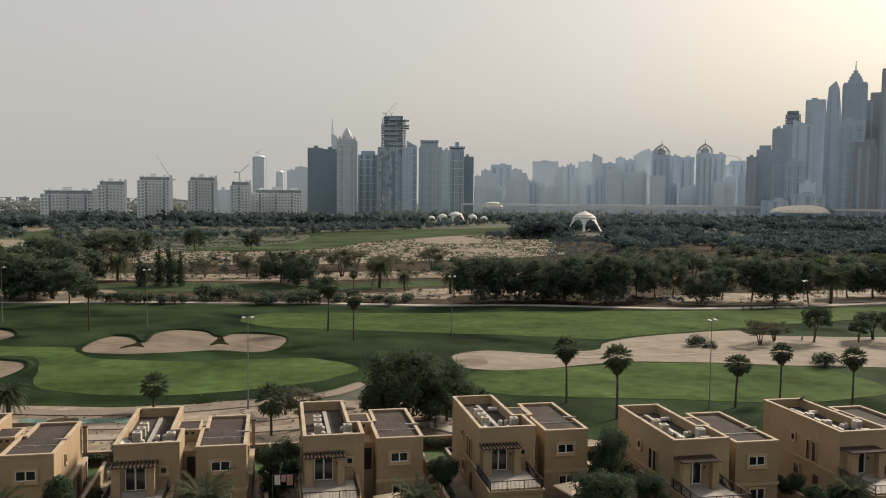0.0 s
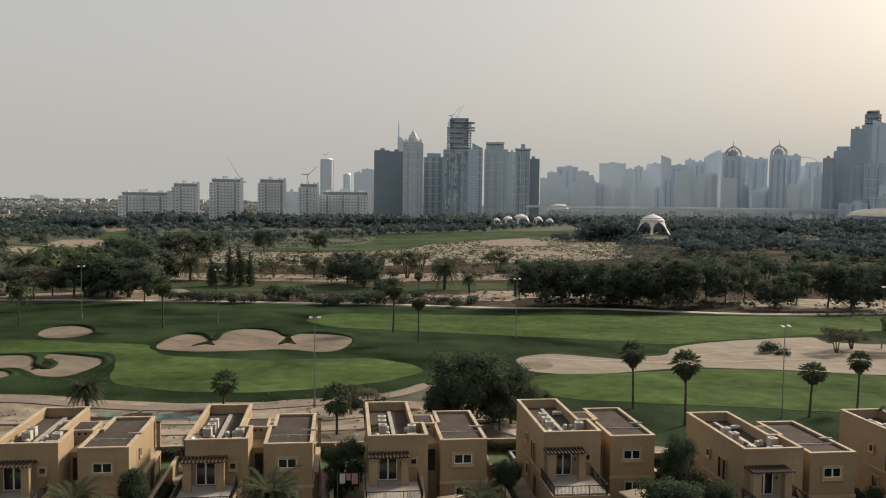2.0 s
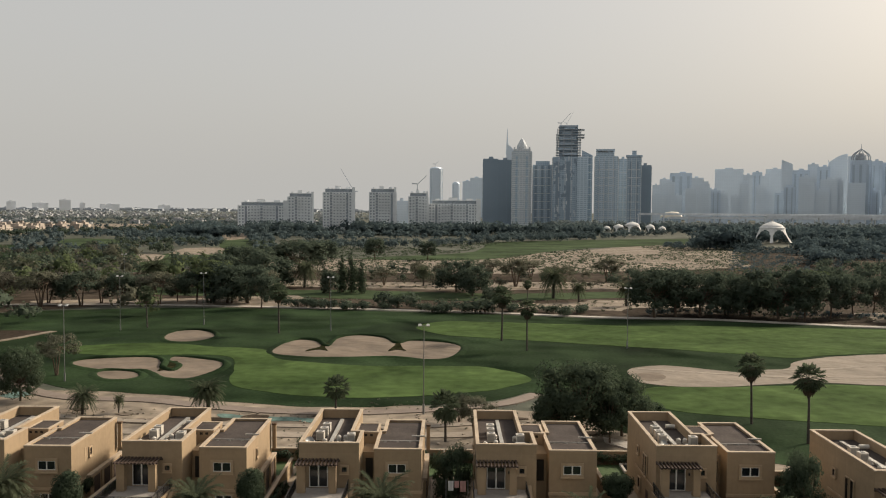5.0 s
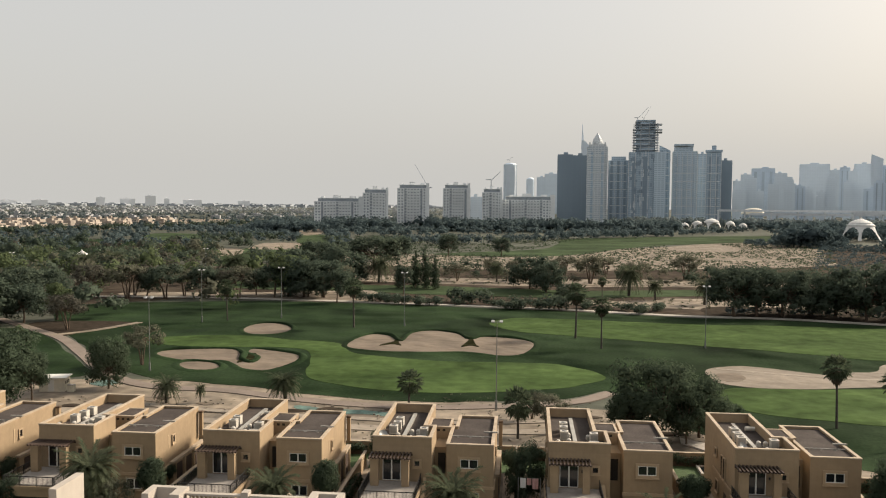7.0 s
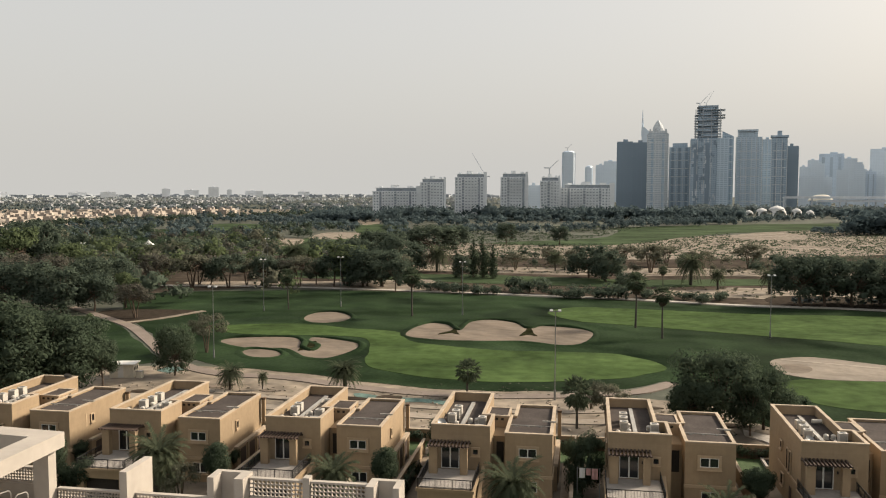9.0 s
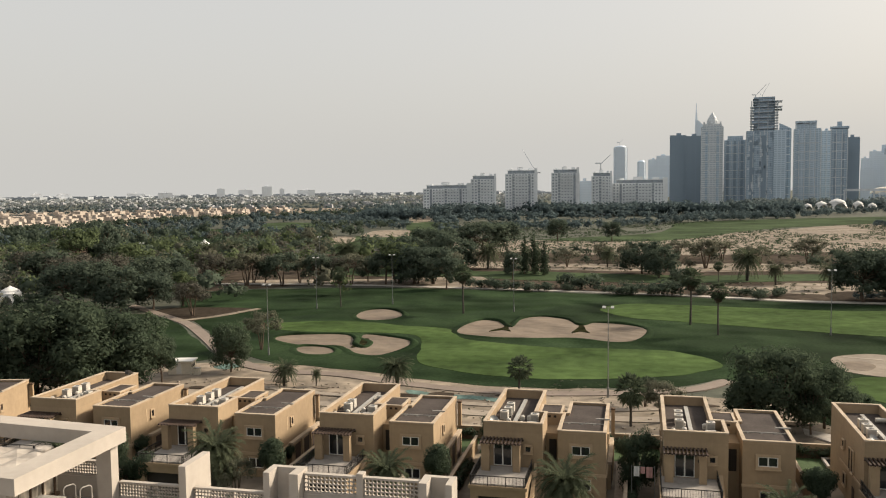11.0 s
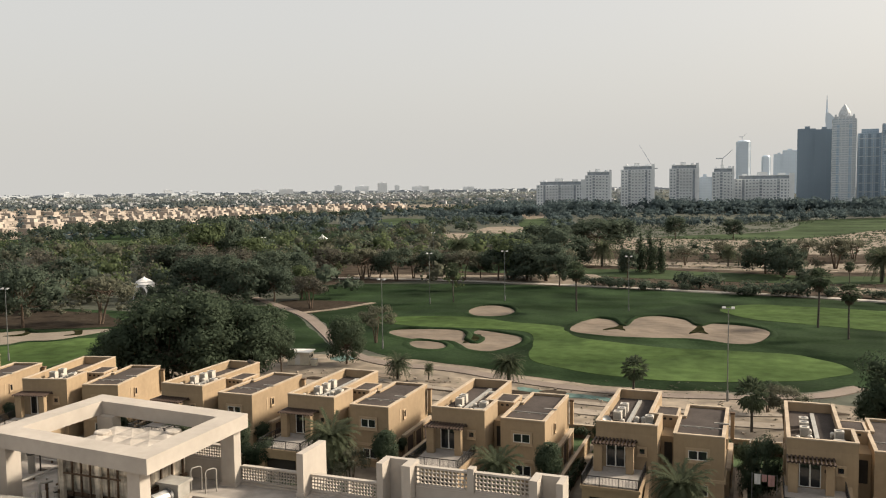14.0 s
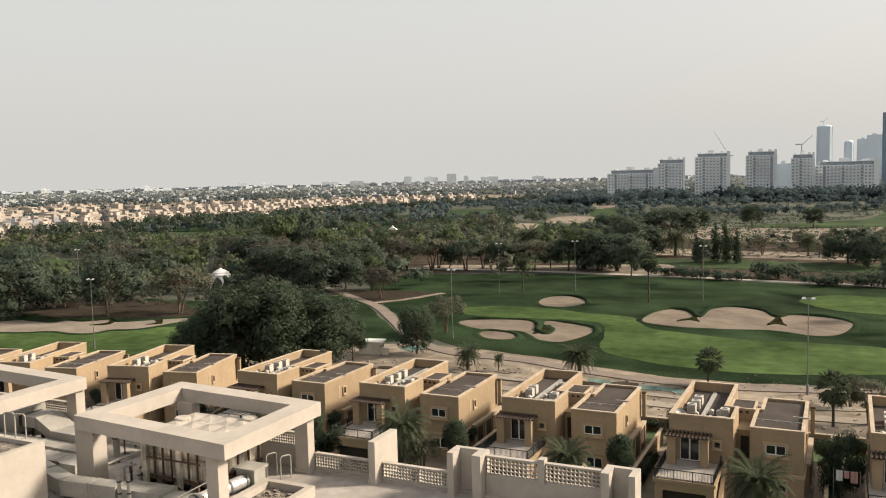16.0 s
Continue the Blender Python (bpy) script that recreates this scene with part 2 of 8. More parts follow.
RENDER_WHITE = material("cream_painted_render", (0.3730, 0.3375, 0.2918), 0.88, grain=2.5, vary=0.05, stain=0.10, stain_size=0.5, tint=(0.3463, 0.3071, 0.2700), bump=0.2, bump_size=25)
DECK = material("pale_concrete_deck", (0.335, 0.306, 0.275), 0.92, grain=2.2, vary=0.14, stain=0.26, stain_size=0.35, tint=(0.255, 0.229, 0.205), bump=0.25)
DUNE = material("scrubby_dune_sand", (0.27, 0.232, 0.192), 0.95, grain=0.5, vary=0.5, stain=0.40, stain_size=0.07, tint=(0.115, 0.098, 0.078), bump=0.4, bump_size=2, spec=0.05, swell=4.0, swell_size=0.07)
BUNKER = material("brown_bunker_sand", (0.1229, 0.0968, 0.0727), 0.95, grain=0.9, vary=0.10, stain=0.16, stain_size=0.10, tint=(0.1453, 0.1154, 0.0874), bump=0.3, bump_size=6, swell=1.8, swell_size=0.10)
GALV = material("galvanised_duct_sheet", (0.36, 0.345, 0.315), 0.5, metal=0.4, grain=3, vary=0.1, stain=0.2, stain_size=0.8, bump=0)
TANK = material("weathered_tank_panel", (0.60, 0.545, 0.455), 0.8, grain=1.5, vary=0.3, stain=0.5, stain_size=1.6, tint=(0.47, 0.41, 0.325), each=0.05, streak=0.45)
# weathered like TANK, but darkened to hold back direct sun on the top
LID = material("weathered_tank_lid", (0.37, 0.335, 0.295), 0.85, grain=2.5, vary=0.2, stain=0.3, stain_size=1.3, tint=(0.30, 0.265, 0.225), each=0.10)
SILVER = material("silver_duct_wrap", (0.50, 0.49, 0.47), 0.38, metal=0.5, grain=6, vary=0.1, stain=0.15, stain_size=1.5, bump=0.3, bump_size=9)
BLACK_STEEL = material("black_painted_steel", (0.035, 0.032, 0.03), 0.6, grain=8, vary=0.3, stain=0.3)
GRIT = material("dirty_roof_grit", (0.17, 0.145, 0.12), 0.95, grain=5, vary=0.5, stain=0.6, stain_size=1.1, bump=0.7)
RUST = material("rusty_tie_bar", (0.11, 0.075, 0.05), 0.8, metal=0.3, grain=6, vary=0.3)


# ---- building blocks ----
class Geo:
    """Collects the vertices and faces of one mesh."""

    def __init__(self):
        self.v, self.f, self.n = [], [], None

    def add(self, verts, faces):
        k = len(self.v)
        self.v += [tuple(p) for p in verts]
        self.f += [tuple(i + k for i in face) for face in faces]
        return self

    def box(self, x0, y0, z0, x1, y1, z1, m=None):
        c = [Vector((x, y, z)) for z in (z0, z1) for y in (y0, y1) for x in (x0, x1)]
        if m is not None:
            c = [m @ p for p in c]
        return self.add(c, [(0, 2, 3, 1), (4, 5, 7, 6), (0, 1, 5, 4), (2, 6, 7, 3), (0, 4, 6, 2), (1, 3, 7, 5)])

    def tube(self, a, b, r0, r1=None, sides=8, caps=True):
        a, b, r1 = Vector(a), Vector(b), r0 if r1 is None else r1
        q = (b - a).to_track_quat("Z", "Y")
        ring = [q @ Vector((math.cos(2 * math.pi * i / sides), math.sin(2 * math.pi * i / sides), 0)) for i in range(sides)]
        faces = [(i, (i + 1) % sides, sides + (i + 1) % sides, sides + i) for i in range(sides)]
        if caps:
            faces += [tuple(reversed(range(sides))), tuple(range(sides, 2 * sides))]
        return self.add([a + p * r0 for p in ring] + [b + p * r1 for p in ring], faces)

    def pipe(self, points, r, sides=8):
        for a, b in zip(points, points[1:]):
            self.tube(a, b, r, sides=sides)
        return self

    def lathe(self, profile, sides=16, centre=(0, 0)):
        """profile: (radius, height) from the bottom up."""
        rings = [[(centre[0] + r * math.cos(2 * math.pi * i / sides), centre[1] + r * math.sin(2 * math.pi * i / sides), z) for i in range(sides)] for r, z in profile]
        faces = []
        for k in range(len(rings) - 1):
            faces += [(k * sides + i, k * sides + (i + 1) % sides, (k + 1) * sides + (i + 1) % sides, (k + 1) * sides + i) for i in range(sides)]
        faces += [tuple(reversed(range(sides))), tuple(range((len(rings) - 1) * sides, len(rings) * sides))]
        return self.add([p for r in rings for p in r], faces)

    def prism(self, outline, z0, z1):
        n = len(outline)
        return self.add([(x, y, z0) for x, y in outline] + [(x, y, z1) for x, y in outline],
                        [tuple(reversed(range(n))), tuple(range(n, 2 * n))] + [(i, (i + 1) % n, n + (i + 1) % n, n + i) for i in range(n)])

    def mesh(self, name, mat):
        me = bpy.data.meshes.new(name)
        me.from_pydata(self.v, [], self.f)
        me.materials.append(mat)
        me.update()
        if self.n is not None:
            me.shade_smooth()
            me.normals_split_custom_set_from_vertices(self.n)
        return me


def part(name, geo, mat, parent=None, label="", at=None, smooth=False):
    """One mesh object, under a thing or a part where a parent is given."""
    me = geo if isinstance(geo, bpy.types.Mesh) else geo.mesh(name, mat)
    if smooth:
        me.shade_smooth()
    ob = new(name, me)
    if parent is not None:
        ob.parent = parent
    if at is not None:
        ob.matrix_basis = at
    return tagged(ob, label)


def thing(name, label, category, at=None, group=""):
    ob = new(name)
    ob.empty_display_size = 0.2
    if at is not None:
        ob.matrix_basis = at
    return tagged(ob, label, category, group)


def smooth_loop(points, steps=6):
    """A closed soft outline through a few corner points."""
    out, n = [], len(points)
    for i in range(n):
        p0, p1, p2, p3 = (Vector(points[(i + k - 1) % n]) for k in range(4))
        for s in range(steps):
            t = s / steps
            out.append(0.5 * ((2 * p1) + (p2 - p0) * t + (2 * p0 - 5 * p1 + 4 * p2 - p3) * t * t + (3 * p1 - p0 - 3 * p2 + p3) * t ** 3))
    return out


def smooth_line(points, steps=8):
    """An open soft line through a few points."""
    pts = [2 * Vector(points[0]) - Vector(points[1])] + [Vector(p) for p in points] + [2 * Vector(points[-1]) - Vector(points[-2])]
    out = []
    for i in range(1, len(pts) - 2):
        p0, p1, p2, p3 = pts[i - 1:i + 3]
        for s in range(steps):
            t = s / steps
            out.append(0.5 * ((2 * p1) + (p2 - p0) * t + (2 * p0 - 5 * p1 + 4 * p2 - p3) * t * t + (3 * p1 - p0 - 3 * p2 + p3) * t ** 3))
    out.append(Vector(points[-1]))
    return out


def spread(name, points, z, mat, label, category, kind="structure", wobble=0.0, thick=0.3):
    """A patch of ground with a soft outline, its top at z."""
    loop = smooth_loop([(x, y) for x, y in points])
    if wobble:
        loop = [p + Vector((noise.noise((p.x * 0.15, p.y * 0.15, 3)), noise.noise((p.x * 0.15, p.y * 0.15, 9)))) * wobble for p in loop]
    bm = bmesh.new()
    vs = [bm.verts.new((p.x, p.y, z)) for p in loop]
    es = [bm.edges.new((vs[i], vs[(i + 1) % len(vs)])) for i in range(len(vs))]
    bmesh.ops.triangle_fill(bm, use_beauty=True, use_dissolve=False, edges=es)
    bmesh.ops.recalc_face_normals(bm, faces=bm.faces)
    if sum(f.normal.z for f in bm.faces) < 0:
        bmesh.ops.reverse_faces(bm, faces=bm.faces)
    low = [bm.verts.new((v.co.x, v.co.y, z - thick)) for v in vs]
    for i in range(len(vs)):
        j = (i + 1) % len(vs)
        bm.faces.new((vs[i], low[i], low[j], vs[j]))
    me = bpy.data.meshes.new(name)
    bm.to_mesh(me)
    bm.free()
    me.materials.append(mat)
    return tagged(new(name, me), label, category, kind=kind)


def strip(name, points, width, z, mat, label, category, kind="structure"):
    """A path along a soft line."""
    line = smooth_line(points)
    g, n = Geo(), len(line)
    verts = []
    for i, p in enumerate(line):
        d = (line[min(i + 1, n - 1)] - line[max(i - 1, 0)]).normalized()
        side = Vector((-d.y, d.x)) * (width / 2)
        verts += [(p.x + side.x, p.y + side.y, z), (p.x - side.x, p.y - side.y, z), (p.x + side.x, p.y + side.y, z - 0.3), (p.x - side.x, p.y - side.y, z - 0.3)]
    faces = []
    for i in range(n - 1):
        a, b = 4 * i, 4 * i + 4
        faces += [(a, a + 1, b + 1, b), (a + 2, a, b, b + 2), (a + 1, a + 3, b + 3, b + 1)]
    g.add(verts, faces)
    return tagged(part(name, g, mat), label, category, kind=kind)


def lip(name, points, z, width, height, mat, parent):
    """A grassy rim round a bunker: a low rounded ridge along its outline."""
    loop = smooth_loop(points)
    n = len(loop)
    if sum(loop[i - 1].x * loop[i].y - loop[i].x * loop[i - 1].y for i in range(n)) < 0:
        loop.reverse()
    verts, faces = [], []
    for i, p in enumerate(loop):
        d = (loop[(i + 1) % n] - loop[i - 1]).normalized()
        side = Vector((-d.y, d.x))
        h = height * (0.7 + 0.5 * noise.noise((p.x * 0.12, p.y * 0.12, 1))) * (1.9 if side.y < -0.2 else 0.8)
        for o, zz in ((-1.0, -0.02), (-0.45, 0.75 * h), (0, h), (0.35, 0.7 * h), (0.5, -0.02)):
            verts.append((p.x + side.x * o * width, p.y + side.y * o * width, z + zz))
    for i in range(n):
        a, b = 5 * i, 5 * ((i + 1) % n)
        faces += [(a + k, b + k, b + k + 1, a + k + 1) for k in range(4)]
    return part(name, Geo().add(verts, faces), mat, parent, smooth=True)


# ---- ground, grass and sand ----
g = Geo()
g.add([(-5000, -400, 0), (5000, -400, 0), (5000, 4900, 0), (-5000, 4900, 0)], [(0, 1, 2, 3)])
tagged(part("ground", g, SCRUB), "dry sandy ground with low scrub", "ground", kind="structure")

spread("suburb_ground", [(-478, 340), (-470, 700), (-430, 1000), (-400, 1340), (-900, 1340), (-1500, 1000), (-1300, 500), (-900, 340)], 0.04, WASTE, "dusty streets and plots between the suburb houses", "ground", wobble=8)
spread("sand_flat", [(-130, 60), (-60, 62), (40, 60), (120, 60), (140, 98), (60, 102), (24, 124), (-10, 131), (-48, 138), (-66, 139), (-81, 136), (-88, 124), (-112, 112)], 0.03, WASTE, "bare desert sand behind the villas", "sand")
spread("sand_waste", [(-140, 240), (-95, 258), (-20, 250), (75, 234), (150, 222), (215, 228), (280, 250), (300, 330), (250, 420), (120, 460), (0, 470), (-90, 440), (-150, 380), (-170, 300)], 0.03, LITTER, "brown sand with leaf litter and scrub", "sand", wobble=6)
spread("sand_strip", [(16, 271), (40, 276), (62, 282), (95, 262), (60, 255), (18, 258)], 0.045, WASTE, "pale bare sand strip with tufts", "sand", wobble=5)
spread("sand_strip", [(-110, 335), (-50, 322), (20, 318), (80, 326), (120, 340), (60, 352), (-20, 345), (-90, 352)], 0.045, WASTE, "pale bare sand strip with tufts", "sand", wobble=7)
spread("sand_strip", [(110, 238), (150, 227), (200, 232), (260, 240), (330, 250), (300, 275), (230, 268), (180, 262), (120, 252)], 0.045, WASTE, "pale bare sand under trees", "sand", wobble=4)
spread("wood_floor", [(55, 243), (85, 236), (116, 232), (121, 250), (90, 262), (58, 262)], 0.066, FOREST_SOIL, "soil and litter under the tree row, darkened for shade", "ground", wobble=1)
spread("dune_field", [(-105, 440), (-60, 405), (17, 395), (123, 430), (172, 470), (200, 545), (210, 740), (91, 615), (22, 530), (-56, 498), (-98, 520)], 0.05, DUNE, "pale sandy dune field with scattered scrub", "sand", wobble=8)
spread("wood_floor", [(140, 300), (300, 285), (480, 330), (640, 480), (560, 660), (330, 690), (235, 640), (185, 530), (160, 420)], 0.07, LITTER, "leaf litter under the woods, darkened for tree shade", "ground", wobble=4)
spread("rough_grass", [(-132, 236), (-92, 252), (-57, 254), (-21, 249), (12, 244), (43, 236), (74, 233), (115, 221), (151, 220), (188, 225), (240, 232), (270, 190), (200, 130), (150, 106), (97, 99), (56, 97), (40, 102), (30, 110), (22, 120), (15, 140), (7, 134), (-11, 129.5), (-25, 129), (-37, 132.5), (-48, 136), (-63, 139.5), (-77, 149), (-89, 163), (-106, 184), (-122, 205)], 0.06, ROUGH_GRASS, "dark green rough grass of the golf course", "grass", wobble=1.0)
spread("rough_grass", [(-118, 187.5), (-104, 175), (-89.5, 157.5), (-78.5, 143.5), (-82, 136.5), (-95, 128), (-112, 122), (-135, 150), (-140, 175), (-128, 190)], 0.06, ROUGH_GRASS, "dark green rough grass beside the cart path", "grass", wobble=1.0)
spread("rough_grass", [(-108, 100), (-112, 128), (-128, 156), (-150, 172), (-195, 165), (-230, 140), (-210, 92), (-150, 84)], 0.06, ROUGH_GRASS, "dark green rough grass behind the villas", "grass", wobble=1.0)
spread("fairway", [(-84, 182), (-66.5, 188), (-52.5, 183.6), (-41, 181), (-35.5, 169.5), (-28, 166), (-15.5, 162.5), (-5, 163), (8, 162), (15, 152.5), (11.5, 145.5), (2.6, 139.5), (-13, 135.3), (-21, 136), (-31, 139), (-38.5, 145.5), (-41.5, 159), (-45, 170.5), (-53, 173.5), (-69, 172), (-79, 174)], 0.11, FAIRWAY, "bright mown fairway grass", "fairway", wobble=0.6)
spread("fairway", [(-8.7, 216), (-2.3, 227), (11, 227), (45, 222), (64, 223), (97, 220), (133, 217), (186, 219), (225, 222), (225, 206), (167, 199), (111, 186), (81, 178.6), (72, 175.5), (58.5, 181.7), (38.7, 189), (10, 199), (-2, 204)], 0.11, FAIRWAY, "bright mown fairway grass", "fairway", wobble=0.6)
spread("fairway", [(34, 144), (53.7, 146.5), (71.5, 148.5), (87.5, 145), (101, 139.5), (103, 126), (98, 118), (80, 115.5), (63, 120), (46, 124.5), (34, 129.5)], 0.11, FAIRWAY, "bright mown fairway grass", "fairway", wobble=0.6)
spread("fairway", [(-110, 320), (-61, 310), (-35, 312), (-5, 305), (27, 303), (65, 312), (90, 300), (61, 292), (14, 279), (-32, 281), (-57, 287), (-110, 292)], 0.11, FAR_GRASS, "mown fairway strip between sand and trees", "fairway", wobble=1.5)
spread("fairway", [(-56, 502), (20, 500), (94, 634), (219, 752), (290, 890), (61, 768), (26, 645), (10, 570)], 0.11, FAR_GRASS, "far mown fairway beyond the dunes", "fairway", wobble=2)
spread("fairway", [(-120, 108), (-128, 138), (-145, 131), (-166, 119), (-190, 118), (-205, 105), (-150, 96)], 0.11, FAIRWAY, "bright mown fairway grass behind the villas", "fairway", wobble=0.6)

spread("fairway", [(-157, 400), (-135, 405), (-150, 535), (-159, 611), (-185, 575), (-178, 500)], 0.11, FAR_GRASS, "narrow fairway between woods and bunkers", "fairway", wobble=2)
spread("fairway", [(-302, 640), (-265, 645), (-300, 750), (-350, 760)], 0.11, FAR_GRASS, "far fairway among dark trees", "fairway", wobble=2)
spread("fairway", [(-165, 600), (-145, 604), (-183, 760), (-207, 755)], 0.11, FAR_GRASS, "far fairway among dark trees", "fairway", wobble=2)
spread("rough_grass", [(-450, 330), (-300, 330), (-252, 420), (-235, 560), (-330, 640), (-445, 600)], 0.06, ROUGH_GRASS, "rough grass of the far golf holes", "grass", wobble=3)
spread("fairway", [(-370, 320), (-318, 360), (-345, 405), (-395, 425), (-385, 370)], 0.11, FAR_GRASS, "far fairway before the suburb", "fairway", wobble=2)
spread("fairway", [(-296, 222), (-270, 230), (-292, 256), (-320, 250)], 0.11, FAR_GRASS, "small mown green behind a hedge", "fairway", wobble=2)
spread("sand_strip", [(-177, 528), (-151, 540), (-168, 612), (-193, 606)], 0.15, WASTE, "pale sand hollow beside a far green", "sand", wobble=3)
spread("sand_strip", [(-132, 270), (-128, 261), (-100, 264), (-71, 261), (-49, 259), (-54, 290), (-86, 279)], 0.15, WASTE, "pale bare sand strip behind the tree row", "sand", wobble=2)
spread("sand_strip", [(-183, 468), (-165, 464), (-181, 522), (-198, 528)], 0.15, WASTE, "pale sand hollow beside a far green", "sand", wobble=2)
spread("sand_strip", [(-208, 765), (-198, 800), (-230, 935), (-262, 960)], 0.15, WASTE, "pale sand hollow beside a far green", "sand", wobble=3)
spread("sand_strip", [(-285, 212), (-252, 213), (-268, 230), (-296, 224)], 0.15, WASTE, "bare sand beside a mown green", "sand", wobble=2)
spread("sand_strip", [(-352, 300), (-330, 312), (-352, 345), (-378, 335)], 0.15, WASTE, "bare sand beside a mown green", "sand", wobble=2)
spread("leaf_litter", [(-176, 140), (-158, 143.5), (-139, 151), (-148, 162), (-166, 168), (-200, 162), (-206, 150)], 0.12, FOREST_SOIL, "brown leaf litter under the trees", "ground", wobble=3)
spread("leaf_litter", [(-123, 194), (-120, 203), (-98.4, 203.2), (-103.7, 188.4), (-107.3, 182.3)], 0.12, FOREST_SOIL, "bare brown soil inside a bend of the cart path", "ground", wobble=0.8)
chip = random.Random(61)
for k in range(22):
    b_, d_ = radians(chip.uniform(-52.6, -49.2)), chip.uniform(256, 286)
    w_ = chip.uniform(0.8, 3.0)
    spread("pale_scrap", [(d_ * math.sin(b_) + w_ * math.cos(a) * chip.uniform(0.5, 1.2), d_ * math.cos(b_) + w_ * 1.4 * math.sin(a) * chip.uniform(0.5, 1.2)) for a in [2 * math.pi * j / 7 for j in range(7)]], 0.14 + 0.002 * k, PALE_SAND, "pale scrap of bare sand under the trees", "sand", thick=0.1)
stones = Geo()
sr = random.Random(45)
for k in range(420):
    x, y, q = sr.uniform(-74, 28), sr.uniform(101, 127), sr.uniform(0.06, 0.22)
    stones.box(-q, -q * sr.uniform(0.4, 1), 0, q, q * sr.uniform(0.4, 1), q * sr.uniform(0.4, 1.1), pose(x, y, 0.06, 0, 0, sr.uniform(0, 90)))
tagged(part("rubble", stones, PALE_SAND), "small stones and builders' rubble on the bare sand", "rubble", kind="stuff")
patch = random.Random(44)
for k in range(34):
    px_, py_ = patch.uniform(-72, 26), patch.uniform(103, 126)
    w_, d_ = patch.uniform(1.2, 5.5), patch.uniform(0.7, 2.2)
    spread("soil_patch", [(px_ + w_ * math.cos(a) * patch.uniform(0.6, 1.2), py_ + d_ * math.sin(a) * patch.uniform(0.6, 1.2)) for a in [2 * math.pi * j / 8 for j in range(8)]], 0.075 + 0.002 * k, LITTER if k % 3 else BUNKER, "damp dark soil patch on the bare sand", "ground", thick=0.06)
for pts, w_ in (([(-70, 117), (-52, 114), (-34, 113.5), (-14, 112.5), (8, 114)], 2.6), ([(-58, 121.5), (-44, 119), (-26, 117.6), (-8, 117), (10, 121)], 1.6), ([(-64, 110), (-40, 107.5), (-18, 106), (4, 106)], 1.8)):
    strip("sand_track", pts, w_, 0.155, PALE_SAND, "pale wheel track over the sand behind the villas", "path")
strip("sand_track", [(-75, 335), (-40, 331), (10, 326), (60, 322), (110, 332)], 2.6, 0.17, WASTE, "pale sandy track under the bank", "path")

BUNKERS = {
    "wide": [(-38, 176), (-38.3, 187), (-35.6, 194), (-30.8, 192.4), (-27.4, 185.2), (-26.7, 197), (-22, 201.6), (-15.4, 198), (-12, 190), (-9.2, 194), (-2.7, 193), (2, 189), (3, 182.7), (1, 173.6), (-3, 170), (-12, 173), (-21.5, 171.7), (-30, 171.5)],
    "round": [(-68.5, 197), (-68.3, 205), (-64, 208), (-59, 204.7), (-56, 198.5), (-56.7, 192.3), (-60.3, 189.4), (-65, 190.4)],
    "hooked": [(-74, 161), (-74.7, 166), (-68, 169.4), (-60.7, 169.8), (-57, 164.5), (-55.4, 159), (-52.4, 156.2), (-53, 162), (-57, 166.7), (-56.9, 171), (-50.7, 169), (-45, 165), (-44, 157), (-47, 149), (-52, 149.7), (-55.5, 154), (-59, 157), (-66, 156)],
    "small": [(-66, 152.8), (-64.6, 156), (-59.3, 155), (-56.5, 151), (-58, 147.7), (-62.4, 148)],
    "long": [(-186, 127.5), (-179.7, 130.7), (-177.3, 133.8), (-172, 133.9), (-166, 133.8), (-164.2, 137), (-159.2, 137.3), (-155, 141.5), (-151, 139.5), (-146.4, 142.2), (-144, 145), (-138, 148.9), (-135, 147), (-136.4, 140.7), (-137.6, 135.2), (-139.7, 132.3), (-143.4, 130.5), (-144.2, 126.1), (-148.2, 124.5), (-155.5, 125), (-160.6, 121.8), (-170, 119.5), (-185, 119)],
}
for shape, corners in BUNKERS.items():
    b = spread("sand_bunker", corners, 0.15, SAND if shape == "long" else BUNKER, shape + " golf bunker of raked pale sand with a grassy lip", "bunker", wobble=0.3)
    lip("grassy_lip", corners, 0.06, 1.2, 0.4, ROUGH_GRASS, b)
spread("sand_bunker", [(35, 161), (42, 165), (50.6, 162), (57.6, 158.5), (67, 164), (71.6, 171), (82.4, 177), (109, 183), (112, 176), (139.5, 169), (170, 168), (180, 140), (130, 135), (114, 137.5), (98, 142), (82.5, 147), (66, 150), (53, 147), (42, 145.5), (35, 149)], 0.15, SAND, "large sandy waste bunker with raked tracks", "bunker", wobble=0.8)

strip("cart_path", [(-137, 205), (-117, 189), (-103, 177), (-88, 159), (-75.5, 143.5), (-63, 134), (-48.5, 132.3), (-36, 128), (-24, 125.5), (-10.7, 125.8), (7, 131), (15, 139)], 2.7, 0.16, PATHWAY, "curving paved cart path along the fairway", "path")
strip("cart_path", [(-170, 250), (-137, 258), (-96, 260.5), (-58, 257.5), (-21.5, 253), (12.5, 247.5), (43.7, 239), (74, 236), (115, 223.5), (151, 223), (188, 228), (240, 236)], 3.2, 0.16, PALE_PATH, "pale cart path beyond the fairway", "path")
strip("sand_track", [(-108.5, 181.5), (-105.7, 185.3), (-103.4, 188.6), (-100.8, 195), (-98, 204)], 2.0, 0.17, WASTE, "bare sandy track joining the cart path", "path")
TUFTS = material("dry_bunker_tufts", (0.012, 0.016, 0.007), 1.0, spec=0.0, grain=1.5, vary=0.4, stain=0.4, stain_size=0.5, tint=(0.026, 0.023, 0.013), bump=0.6, bump_size=6)
